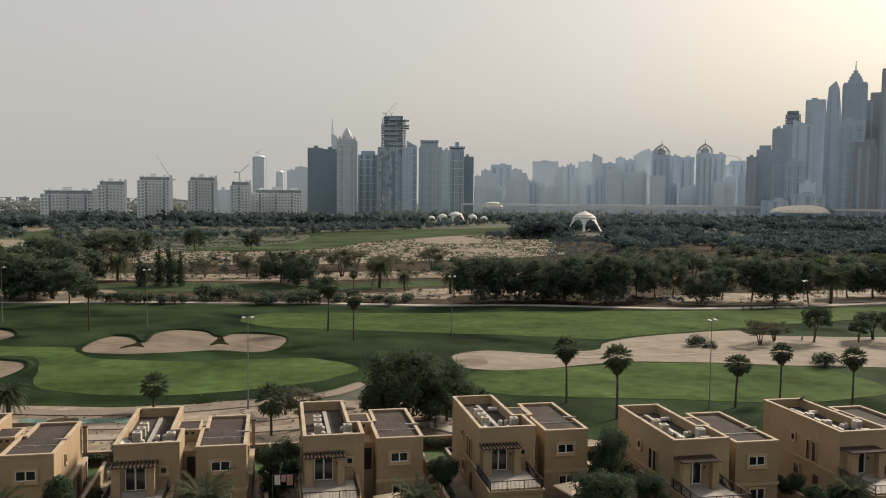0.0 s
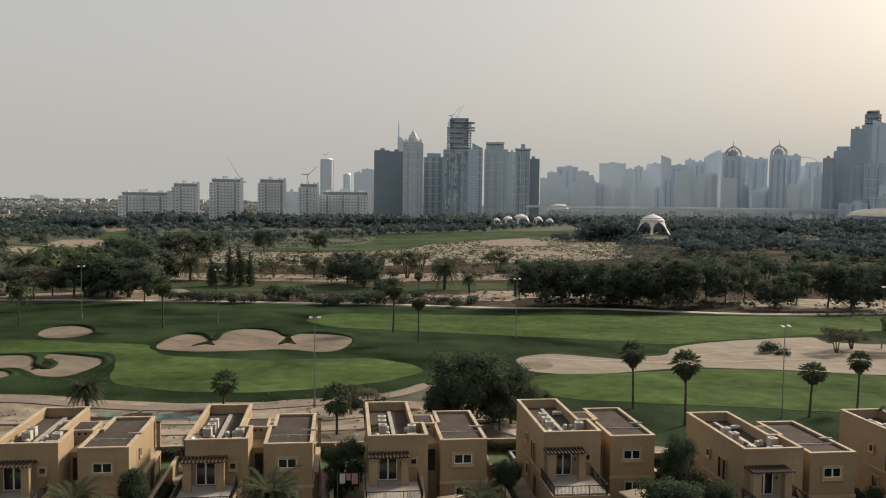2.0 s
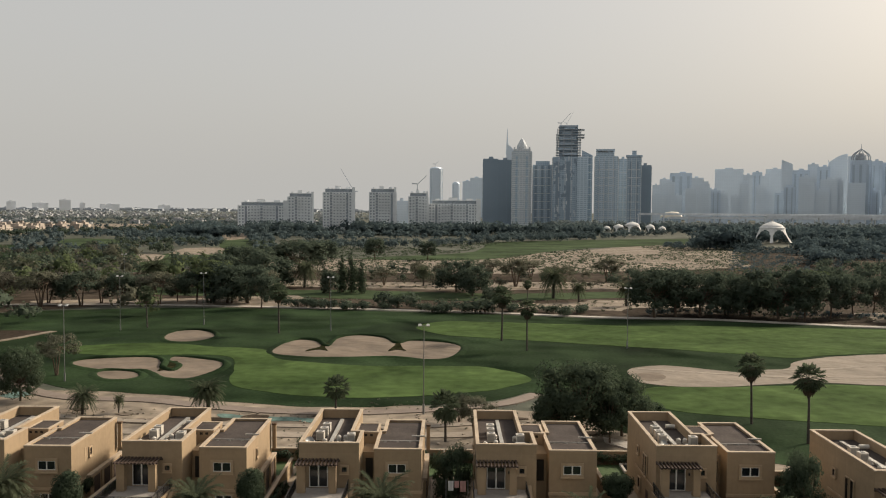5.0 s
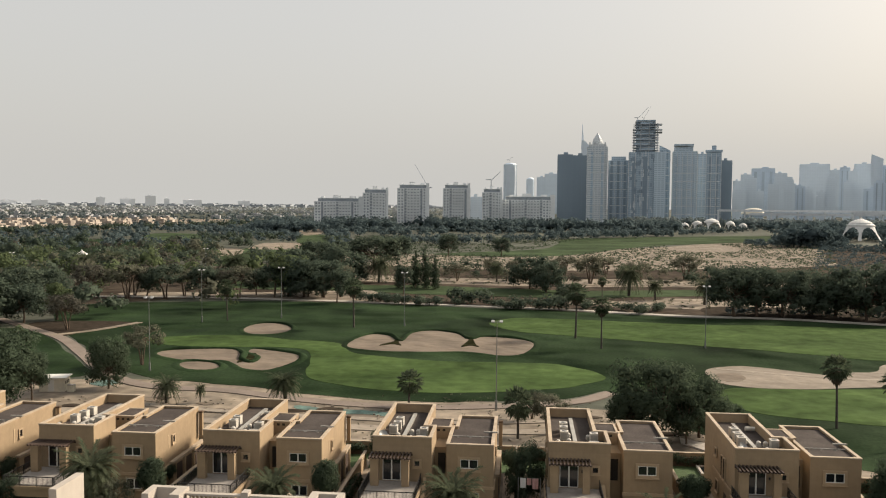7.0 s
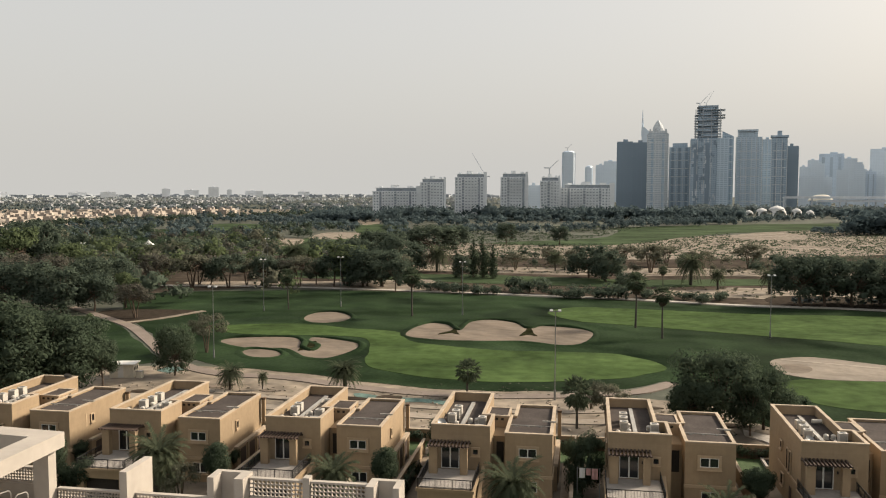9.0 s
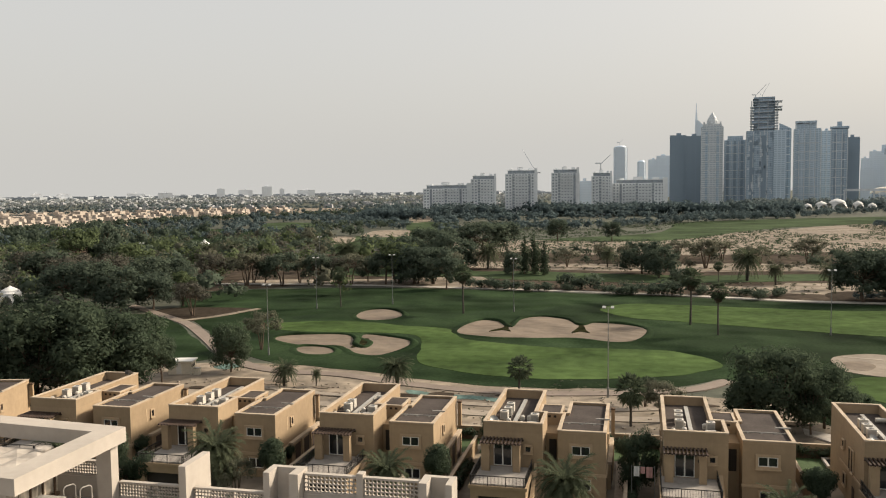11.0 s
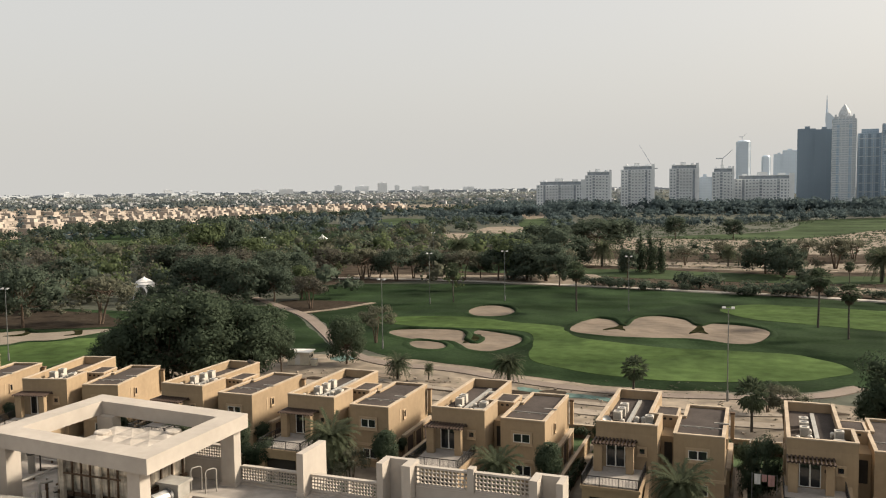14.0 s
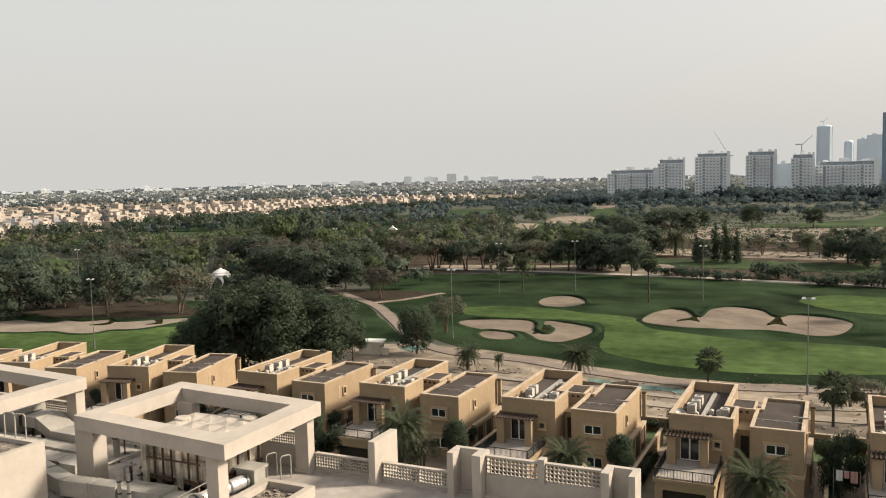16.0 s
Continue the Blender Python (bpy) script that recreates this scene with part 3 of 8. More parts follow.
for tongue in ([(-28.8, 188.5), (-27.4, 188.5), (-27.9, 186), (-27.3, 182), (-26.4, 179.2), (-28.6, 180.4), (-31.0, 178.2), (-30.6, 180.6), (-29.0, 184)],
               [(-12.7, 192.5), (-11.1, 192.5), (-11.2, 188.5), (-10.4, 183), (-9.5, 179.6), (-11.4, 181), (-13.2, 179.0), (-12.7, 183), (-12.2, 189)],
               [(-56.3, 165), (-54.6, 165.5), (-53.4, 162), (-53.6, 158.5), (-55.2, 155.4), (-55.8, 159.5), (-56.2, 163)],
               [(-155.8, 141.8), (-153.6, 141.6), (-150.4, 136.8), (-150.7, 134.8), (-153.8, 133.7), (-152.3, 136.4), (-153.2, 139)],
               [(-145.2, 144.6), (-143.2, 145.4), (-139.6, 141.8), (-138.9, 140), (-141.2, 138.5), (-140.6, 140.6), (-142.6, 142.8)]):
    spread("grass_tongue", tongue, 0.24, TUFTS, "tongue of dry tufted grass in a bunker", "grass", wobble=0.4)
# flat patch: the pit's darker inside is only put into its colour
spread("sand_hollow", [(36, 157), (39.5, 158), (40.5, 154), (38, 150.5), (35.5, 151.5)], 0.17, BUNKER, "darker raked hollow in the waste sand", "sand", wobble=0.4, thick=0.05)
for pts, w in (([(37, 162), (48, 158.6), (60, 155.8), (75, 155.2), (95, 156.5), (120, 155)], 0.9), ([(43, 159), (56, 156), (72, 153.2), (92, 152.6), (115, 150)], 0.6), ([(60, 161), (74, 163), (92, 168), (112, 170)], 1.0), ([(84, 160), (100, 161), (125, 160), (150, 156)], 0.8)):
    strip("rake_track", pts, w, 0.175, PALE_SAND, "pale raked vehicle track across the waste sand", "path")


# ---- the neighbouring roof with its plant ----
DZ = 18.5
tagged(part("podium_building", Geo().prism([(-75, 8), (-6.9, 8), (-6.9, 30.9), (-75, 30.9)], 0, DZ - 0.25), RENDER_WHITE), "cream rendered building under the roof deck", "building", kind="structure")
tagged(part("roof_deck", Geo().box(-74.8, 8.2, DZ - 0.245, -7.1, 30.8, DZ), DECK), "pale concrete roof deck stained by water", "roof", kind="structure")


def screen(parent, x0, x1, z0, z1, y, rows):
    """A pierced screen: a slab of round-holed blocks between two rails."""
    g = Geo()
    cell = (z1 - z0 - 0.12) / rows
    n = max(1, round((x1 - x0) / cell))
    cw, t, k = (x1 - x0) / n, 0.05, 8
    r = 0.462 * min(cell, cw)
    for i in range(n):
        for j in range(rows):
            cx, cz = x0 + cw * (i + 0.5), z0 + 0.06 + cell * (j + 0.5)
            circ = [(cx + r * math.cos(2 * math.pi * q / k + math.pi / 8), cz + r * math.sin(2 * math.pi * q / k + math.pi / 8)) for q in range(k)]
            sq = []
            for q in range(k):
                a = 2 * math.pi * q / k + math.pi / 8
                m = max(abs(math.cos(a)), abs(math.sin(a)))
                sq.append((cx + cw / 2 * math.cos(a) / m, cz + cell / 2 * math.sin(a) / m))
            corners = [(cx + sx * cw / 2, cz + sz * cell / 2) for sx, sz in ((1, 1), (-1, 1), (-1, -1), (1, -1))]
            verts, faces = [], []
            for yy in (y - t, y + t):
                verts += [(px, yy, pz) for px, pz in circ] + [(px, yy, pz) for px, pz in sq] + [(px, yy, pz) for px, pz in corners]
            for q in range(k):
                w = (q + 1) % k
                if q in (0, 2, 4, 6):
                    c = 16 + q // 2
                    faces += [(q, w, 8 + w, c, 8 + q), (20 + w, 20 + q, 28 + q, 20 + c, 28 + w)]
                else:
                    faces += [(q, w, 8 + w, 8 + q), (20 + w, 20 + q, 28 + q, 28 + w)]
                faces.append((q, 20 + q, 20 + w, w))
            g.add(verts, faces)
    part("pierced_panel", g, RENDER_WHITE, parent, "cream pierced screen of round holes")
    part("rail", Geo().box(x0, y - 0.11, z1 - 0.06, x1, y + 0.11, z1 + 0.02), RENDER_WHITE, parent)
    part("rail", Geo().box(x0, y - 0.11, z0 - 0.02, x1, y + 0.11, z0 + 0.06), RENDER_WHITE, parent)


par = thing("roof_parapet", "cream roof parapet with pierced screens and upright fins", "parapet")
screen(par, -21.22, -18.12, DZ + 0.11, DZ + 0.80, 30.5, 4)
screen(par, -17.72, -14.4, DZ + 0.09, DZ + 0.80, 30.5, 4)
part("kerb", Geo().box(-21.2, 30.3, DZ, -18.12, 30.7, DZ + 0.08), RENDER_WHITE, par)
part("kerb", Geo().box(-17.72, 30.3, DZ, -14.4, 30.7, DZ + 0.06), RENDER_WHITE, par)
for x in (-19.65, -16.05):
    part("back_post", Geo().box(x - 0.06, 30.58, DZ + 0.08, x + 0.06, 30.72, DZ + 0.7), RENDER_WHITE, par)
part("fin", Geo().box(-18.08, 29.85, DZ, -17.76, 31.85, DZ + 1.86), RENDER_WHITE, par)
part("fin_base", Geo().box(-18.12, 29.8, DZ, -17.72, 30.3, DZ + 0.16), RENDER_WHITE, par)
for x0, x1 in ((-14.36, -14.09), (-13.26, -12.88), (-7.97, -7.66), (-6.93, -6.68)):
    part("fin", Geo().box(x0, 29.86, DZ, x1, 30.86, DZ + 1.85), RENDER_WHITE, par)
    part("fin_base", Geo().box(x0 - 0.04, 29.81, DZ, x1 + 0.04, 30.12, DZ + 0.14), RENDER_WHITE, par)
for x0, x1 in ((-14.088, -13.262), (-7.658, -6.932)):
    part("bay_wall", Geo().box(x0, 30.62, DZ, x1, 30.858, DZ + 1.848), RENDER_WHITE, par)
    part("kerb", Geo().box(x0, 30.5, DZ, x1, 30.618, DZ + 0.1), RENDER_WHITE, par)
part("low_wall", Geo().box(-12.86, 30.36, DZ, -7.98, 30.64, DZ + 0.90), RENDER_WHITE, par)
part("kerb", Geo().box(-12.86, 30.15, DZ, -7.98, 30.355, DZ + 0.12), RENDER_WHITE, par)
screen(par, -12.86, -10.62, DZ + 0.92, DZ + 1.71, 30.5, 4)
screen(par, -10.34, -7.98, DZ + 0.92, DZ + 1.71, 30.5, 4)
part("post", Geo().box(-10.615, 30.3, DZ + 0.9, -10.345, 30.7, DZ + 1.88), RENDER_WHITE, par)
part("low_wall", Geo().box(-30.0, 30.46, DZ, -21.95, 30.74, DZ + 0.91), RENDER_WHITE, par)
screen(par, -28.9, -21.95, DZ + 0.93, DZ + 1.57, 30.6, 4)
part("low_wall", Geo().box(-46.0, 30.46, DZ, -36.1, 30.74, DZ + 0.91), RENDER_WHITE, par)
screen(par, -45.0, -36.1, DZ + 0.93, DZ + 1.57, 30.6, 4)
part("low_wall", Geo().box(-35.2, 30.36, DZ, -30.3, 30.64, DZ + 0.9), RENDER_WHITE, par)


def ring_frame(corners, columns, top, deep, beam):
    """A square concrete roof frame on columns; corners run from the back left, clockwise from above."""
    p = thing("roof_frame", "square cream concrete frame on columns over roof plant", "pergola")
    o = [Vector(c) for c in corners]
    inner = []
    for i in range(4):
        a, b, c = o[i - 1], o[i], o[(i + 1) % 4]
        inner.append(b + (a - b).normalized() * beam + (c - b).normalized() * beam)
    for i in range(4):
        j = (i + 1) % 4
        part("beam", Geo().prism([(o[j].x, o[j].y), (o[i].x, o[i].y), (inner[i].x, inner[i].y), (inner[j].x, inner[j].y)], top - deep, top), RENDER_WHITE, p)
    for x0, y0, x1, y1 in columns:
        part("column", Geo().box(x0, y0, DZ, x1, y1, top - deep - 0.002), RENDER_WHITE, p)
        part("column_base", Geo().box(x0 - 0.04, y0 - 0.04, DZ, x1 + 0.04, y1 + 0.04, DZ + 0.14), RENDER_WHITE, p)
    return p


ring_frame([(-29.7, 31.3), (-20.9, 30.55), (-20.9, 24.05), (-29.85, 24.87)], [(-21.95, 29.95, -21.25, 30.45), (-30.0, 25.0, -28.95, 25.75), (-22.15, 24.4, -21.56, 24.98), (-28.75, 29.9, -27.85, 30.44)], 21.65, 0.62, 0.98)
ring_frame([(-44.0, 31.0), (-35.2, 30.25), (-35.2, 23.8), (-44.15, 24.6)], [(-36.1, 29.7, -35.4, 30.25), (-43.6, 24.9, -42.8, 25.5), (-36.2, 24.1, -35.5, 24.7)], 21.65, 0.62, 0.98)


def water_tank(x0, y0, x1, y1, z0, z1):
    t = thing("water_tank", "weathered sectional water tank with tie bars and domed lid panels", "tank")
    nx, ny, nz = round((x1 - x0) / 1.05), round((y1 - y0) / 1.05), 2
    dx, dy, dz = (x1 - x0) / nx, (y1 - y0) / ny, (z1 - z0) / nz

    def panel(m, w, h):
        g = Geo()
        e, c = 0.05, 0.22
        g.add([(e, 0, e), (w - e, 0, e), (w - e, 0, h - e), (e, 0, h - e), (w * c, -0.07, h * c), (w * (1 - c), -0.07, h * c), (w * (1 - c), -0.07, h * (1 - c)), (w * c, -0.07, h * (1 - c)), (0, 0.03, 0), (w, 0.03, 0), (w, 0.03, h), (0, 0.03, h)],
              [(0, 1, 5, 4), (1, 2, 6, 5), (2, 3, 7, 6), (3, 0, 4, 7), (4, 5, 6, 7), (8, 9, 1, 0), (9, 10, 2, 1), (10, 11, 3, 2), (11, 8, 0, 3)])
        part("tank_panel", g, TANK, t, at=m)
    for k in range(nz):
        for i in range(nx):
            panel(pose(x0 + i * dx, y0, z0 + k * dz), dx, dz)
            panel(pose(x0 + (i + 1) * dx, y1, z0 + k * dz, 0, 0, 180), dx, dz)
        for i in range(ny):
            panel(pose(x1, y0 + i * dy, z0 + k * dz, 0, 0, 90), dy, dz)
            panel(pose(x0, y0 + (i + 1) * dy, z0 + k * dz, 0, 0, -90), dy, dz)
    part("liner", Geo().box(x0 + 0.06, y0 + 0.06, z0 - 0.14, x1 - 0.06, y1 - 0.06, z1 - 0.02), TANK, t)
    for i in range(nx):
        for j in range(ny):
            g = Geo()
            xa, ya = x0 + i * dx, y0 + j * dy
            g.add([(xa, ya, z1), (xa + dx, ya, z1), (xa + dx, ya + dy, z1), (xa, ya + dy, z1), (xa + dx / 2, ya + dy / 2, z1 + 0.12)], [(0, 1, 4), (1, 2, 4), (2, 3, 4), (3, 0, 4)])
            part("lid_panel", g, LID, t)
    for mx, my in ((x0 + 0.45, y0 + 2.15), (x1 - 0.4, y1 - 0.25)):
        part("manhole", Geo().lathe([(0.36, -0.1), (0.36, 0.04), (0.31, 0.09), (0.1, 0.12)], 16), LID, t, at=pose(mx, my, z1 + 0.1))
    mid = (z0 + z1) / 2
    for i in range(1, 2 * nx):
        x = x0 + i * dx / 2
        if i in (1, 5):
            part("post", Geo().box(x - 0.11, y0 - 0.24, DZ, x + 0.11, y0 - 0.09, z1), TANK, t, "stained pale concrete post")
        else:
            part("upright", Geo().box(x - 0.03, y0 - 0.16, z0 - 0.1, x + 0.03, y0 - 0.09, z1 - 0.1), RUST, t)
    for k in range(5):
        y = y0 + 0.35 + k * (y1 - y0 - 0.7) / 4
        part("upright", Geo().box(x1 + 0.08, y - 0.035, z0 - 0.1, x1 + 0.15, y + 0.035, z1 - 0.1), RUST, t)
    part("tie_bar", Geo().box(x0 + 0.6, y0 - 0.275, mid - 0.03, x1 - 0.2, y0 - 0.245, mid + 0.04), RUST, t)
    for z in (mid - 0.02, mid + 0.55):
        part("tie_bar", Geo().box(x1 + 0.155, y0 + 0.1, z - 0.035, x1 + 0.19, y1 - 0.1, z + 0.035), RUST, t)
    part("base_beam", Geo().box(x0, y0 - 0.07, z0 - 0.14, x1, y0 + 0.05, z0 - 0.002), RUST, t)
    part("base_beam", Geo().box(x1 - 0.05, y0 + 0.055, z0 - 0.14, x1 + 0.07, y1, z0 - 0.002), RUST, t)
    for i in range(nx + 1):
        x = x0 + i * dx
        part("plinth", Geo().box(x - 0.14, y0 + 0.1, DZ, x + 0.14, y1 - 0.1, z0 - 0.145), GRIT, t)
    return t


water_tank(-27.15, 25.9, -23.4, 29.4, DZ + 0.62, DZ + 2.35)


# plant on the roof deck
b = thing("roof_room", "low cream rendered roof room with a gravelled top", "roof room")
RX, RY, RZ = -29.55, 23.12, DZ + 2.34
part("wall", Geo().box(-39, 16.4, DZ, RX, RY, RZ), RENDER_WHITE, b)
for x0, y0, x1, y1 in ((-39, RY - 0.3, RX, RY), (-39, 16.4, RX, 16.7), (RX - 0.3, 16.7, RX, RY - 0.3), (-39, 16.7, -38.7, RY - 0.3)):
    part("coping", Geo().box(x0, y0, RZ, x1, y1, RZ + 0.22), RENDER_WHITE, b)
part("gravel_top", Geo().box(-38.7, 16.7, RZ, RX - 0.3, RY - 0.3, RZ + 0.06), GRIT, b)

h = thing("roof_hatch", "low cream kerb round a gravelled roof hatch", "hatch")
for x0, y0, x1, y1 in ((-21.9, 27.5, -19.45, 27.8), (-21.9, 25.4, -19.45, 25.7), (-19.75, 25.7, -19.45, 27.5), (-21.9, 25.7, -21.6, 27.5)):
    part("kerb", Geo().box(x0, y0, DZ, x1, y1, DZ + 0.45), RENDER_WHITE, h)
part("gravel", Geo().box(-21.6, 25.7, DZ, -19.75, 27.5, DZ + 0.15), GRIT, h)


def hoop(x, y, z, turn, label="bent white steel hoop rail beside a roof hatch"):
    p = thing("hoop_rail", label, "handrail", pose(x, y, z, 0, 0, turn), "hatch rails")
    pts = [(0, 0, 0), (0, 0, 0.95), (0.04, 0, 1.02), (0.1, 0, 1.06), (0.42, 0, 1.06), (0.48, 0, 1.02), (0.52, 0, 0.95), (0.52, 0, 0)]
    part("tube", Geo().pipe(pts, 0.03, 8), DUCT, p)


hoop(-22.65, 28.75, DZ, 68)
hoop(-21.89, 28.75, DZ, 68)
for x in (-31.75, -31.1):
    hoop(x, RY - 0.15, RZ + 0.2, 12, "bent white steel hoop rail on a roof room coping")

f = thing("fan_casing", "white metal fan casing with a flat lid on the roof", "ventilator")
part("casing", Geo().box(-23.0, 27.15, DZ + 0.1, -22.05, 27.9, DZ + 0.9), DUCT, f)
part("lid", Geo().box(-23.1, 27.05, DZ + 0.9, -21.95, 28.0, DZ + 1.0), DUCT, f)
for x in (-22.95, -22.2):
    part("foot", Geo().box(x, 27.2, DZ, x + 0.1, 27.85, DZ + 0.1), RUST, f)
d = thing("round_duct", "silvery wrapped round duct with dark clamp rings", "duct")
part("pipe", Geo().tube((-22.48, 27.13, DZ + 0.5), (-22.85, 24.3, DZ + 0.5), 0.28, sides=24), SILVER, d)
for k in range(4):
    c = Vector((-22.5, 27.0, DZ + 0.5)).lerp(Vector((-22.84, 24.4, DZ + 0.5)), k / 3)
    w = Vector((-0.13, -0.99, 0)) * 0.045
    part("clamp", Geo().tube(c - w, c + w, 0.31, sides=24), ACGRILL, d)
    part("stand", Geo().box(c.x - 0.05, c.y - 0.05, DZ, c.x + 0.05, c.y + 0.05, DZ + 0.3), RUST, d)


def box_duct(points, w, hgt, label):
    """A rectangular sheet-metal duct through points, with flanges and stands."""
    t = thing("air_duct", label, "duct")
    for p, q in zip(points, points[1:]):
        a, c = Vector(p), Vector(q)
        u = (c - a).normalized()
        s = Vector((-u.y, u.x, 0)).normalized() * (w / 2)
        n_ = Vector((0, 0, hgt / 2))
        g = Geo()
        ends = [e + i * s + j * n_ for e in (a, c) for i, j in ((-1, -1), (1, -1), (1, 1), (-1, 1))]
        g.add(ends, [(0, 1, 2, 3), (7, 6, 5, 4), (0, 4, 5, 1), (1, 5, 6, 2), (2, 6, 7, 3), (3, 7, 4, 0)])
        part("duct_section", g, DUCT, t)
        n = max(1, int((c - a).length / 1.3))
        for k in range(n + 1):
            m = a.lerp(c, k / n)
            e = u * 0.025
            fl = [m + o + i * s * 1.06 + j * n_ * 1.08 for o in (-e, e) for i, j in ((-1, -1), (1, -1), (1, 1), (-1, 1))]
            part("flange", Geo().add(fl, [(3, 2, 1, 0), (4, 5, 6, 7), (0, 1, 5, 4), (1, 2, 6, 5), (2, 3, 7, 6), (3, 0, 4, 7)]), DUCT, t)
        low = a.lerp(c, 0.5)
        part("stand", Geo().box(low.x - 0.06, low.y - 0.06, DZ, low.x + 0.06, low.y + 0.06, max(DZ + 0.1, low.z - hgt / 2)), RUST, t)
    return t


box_duct([(-45, 28.85, DZ + 1.05), (-38.0, 28.95, DZ + 1.05)], 1.85, 1.1, "wide white sheet-metal air duct with flanged joints")
box_duct([(-37.6, 28.95, DZ + 1.1), (-36.6, 28.95, DZ + 1.1), (-35.3, 28.75, DZ + 0.62), (-32.4, 28.65, DZ + 0.62)], 1.35, 0.56, "white air duct stepping down across the roof")
b = thing("duct_bellows", "black flexible joint between two air ducts", "duct")
part("bellows", Geo().box(-37.97, 28.3, DZ + 0.84, -37.63, 29.6, DZ + 1.36), BLACK_STEEL, b)
part("stand", Geo().box(-37.85, 28.9, DZ, -37.75, 29.0, DZ + 0.84), RUST, b)
box_duct([(-38.6, 27.55, DZ + 0.32), (-32.2, 27.4, DZ + 0.32)], 0.85, 0.48, "white air duct close to the roof deck")
box_duct([(-35.5, 26.15, DZ + 0.3), (-30.9, 26.25, DZ + 0.3)], 1.2, 0.42, "white air duct on low stands")
box_duct([(-33.4, 25.3, DZ + 0.42), (-31.2, 24.55, DZ + 0.42), (-29.4, 23.95, DZ + 0.42), (-26.6, 24.25, DZ + 0.42)], 0.72, 0.66, "white air duct running past the tank")
box_duct([(-26.5, 24.5, DZ + 0.42), (-24.4, 24.6, DZ + 0.42)], 1.05, 0.52, "low white air plenum beside the tank")
box_duct([(-24.3, 24.6, DZ + 0.36), (-23.3, 24.65, DZ + 0.36)], 0.8, 0.4, "short white air duct beside the tank")
c = thing("chiller", "dark grille roof chiller beside a duct", "chiller")
part("casing", Geo().box(-41.2, 26.2, DZ + 0.1, -38.9, 27.4, DZ + 1.25), ACGRILL, c)
part("top", Geo().box(-41.25, 26.15, DZ + 1.25, -38.85, 27.45, DZ + 1.33), DUCT, c)
part("base", Geo().box(-41.1, 26.3, DZ, -39.0, 27.3, DZ + 0.1), DECK, c)
for x, y, r, tall in ((-31.4, 28.5, 0.16, 1.9), (-26.05, 23.66, 0.075, 1.4), (-25.68, 23.81, 0.075, 1.4), (-26.65, 25.3, 0.07, 0.95), (-28.15, 26.3, 0.05, 0.8)):
    v = thing("vent_pipe", "upright white vent pipe with a cap and dark clamps", "pipe", pose(x, y, DZ), "vent pipes")
    part("pipe", Geo().tube((0, 0, 0), (0, 0, tall), r, sides=12), DUCT, v)
    part("cap", Geo().tube((0, 0, tall), (0, 0, tall + 0.06), r * 1.15, sides=12), DUCT, v)
    for f in (0.45, 0.8):
        part("clamp", Geo().tube((0, 0, tall * f), (0, 0, tall * f + 0.06), r * 1.25, sides=12), BLACK_STEEL, v)


def pipe_run(label, points, r, mat):
    """A pipe through points with elbows and small stands."""
    t = thing("roof_pipe", label, "pipe")
    part("pipe", Geo().pipe(points, r, 8), mat, t)
    for (x0, y0, z0), (x1, y1, z1) in zip(points, points[1:]):
        n = max(1, int(math.hypot(x1 - x0, y1 - y0) / 1.6))
        for k in range(n):
            f = (k + 0.5) / n
            x, y, z = x0 + (x1 - x0) * f, y0 + (y1 - y0) * f, z0 + (z1 - z0) * f
            if z - r > DZ + 0.03 and math.hypot(x1 - x0, y1 - y0) > 0.5:
                part("stand", Geo().box(x - 0.04, y - 0.04, DZ, x + 0.04, y + 0.04, z - r), RUST, t)
    return t


pipe_run("white water pipe laid on the roof deck", [(-30.55, 26.6, DZ + 0.15), (-30.5, 29.0, DZ + 0.15), (-29.4, 29.3, DZ + 0.15)], 0.06, DUCT)
pipe_run("rusty steel pipe beside the tank", [(-28.6, 27.2, DZ + 0.2), (-28.2, 29.5, DZ + 0.2), (-27.6, 29.5, DZ + 0.2)], 0.05, RUST)
pipe_run("white water pipe rising to the tank", [(-27.6, 25.4, DZ + 0.15), (-27.6, 25.4, DZ + 1.0), (-27.3, 25.8, DZ + 1.0)], 0.06, DUCT)
pipe_run("thin grey conduit along the roof edge", [(-35, 29.9, DZ + 0.15), (-30.4, 29.8, DZ + 0.15)], 0.04, GALV)
pipe_run("thin black conduit bent down beside the ducts", [(-32.9, 25.45, DZ + 0.62), (-31.75, 25.45, DZ + 0.62), (-31.7, 25.4, DZ + 0.06), (-31.5, 25.35, DZ + 0.06)], 0.035, BLACK_STEEL)
pipe_run("thin black conduit on the deck", [(-31.4, 25.5, DZ + 0.08), (-29.9, 26.1, DZ + 0.08)], 0.04, BLACK_STEEL)
pipe_run("thin black conduit up a vent pipe", [(-31.1, 28.72, DZ + 0.04), (-31.1, 28.72, DZ + 1.6), (-31.3, 28.6, DZ + 1.7)], 0.035, BLACK_STEEL)
pipe_run("thin white drain pipe by the round duct", [(-23.6, 24.0, DZ + 0.6), (-22.95, 26.3, DZ + 1.0)], 0.03, DUCT)
for x, y, w in ((-31.1, 28.95, 0.5), (-30.7, 27.6, 0.28), (-30.2, 25.9, 0.4), (-28.9, 28.4, 0.35)):
    k = thing("pipe_block", "small dark block bearing pipes on the roof", "support", pose(x, y, DZ, 0, 0, 20), "pipe blocks")
    part("block", Geo().box(-w / 2, -0.12, 0, w / 2, 0.12, 0.09), GRIT, k)
rubble = Geo()
rr = random.Random(77)
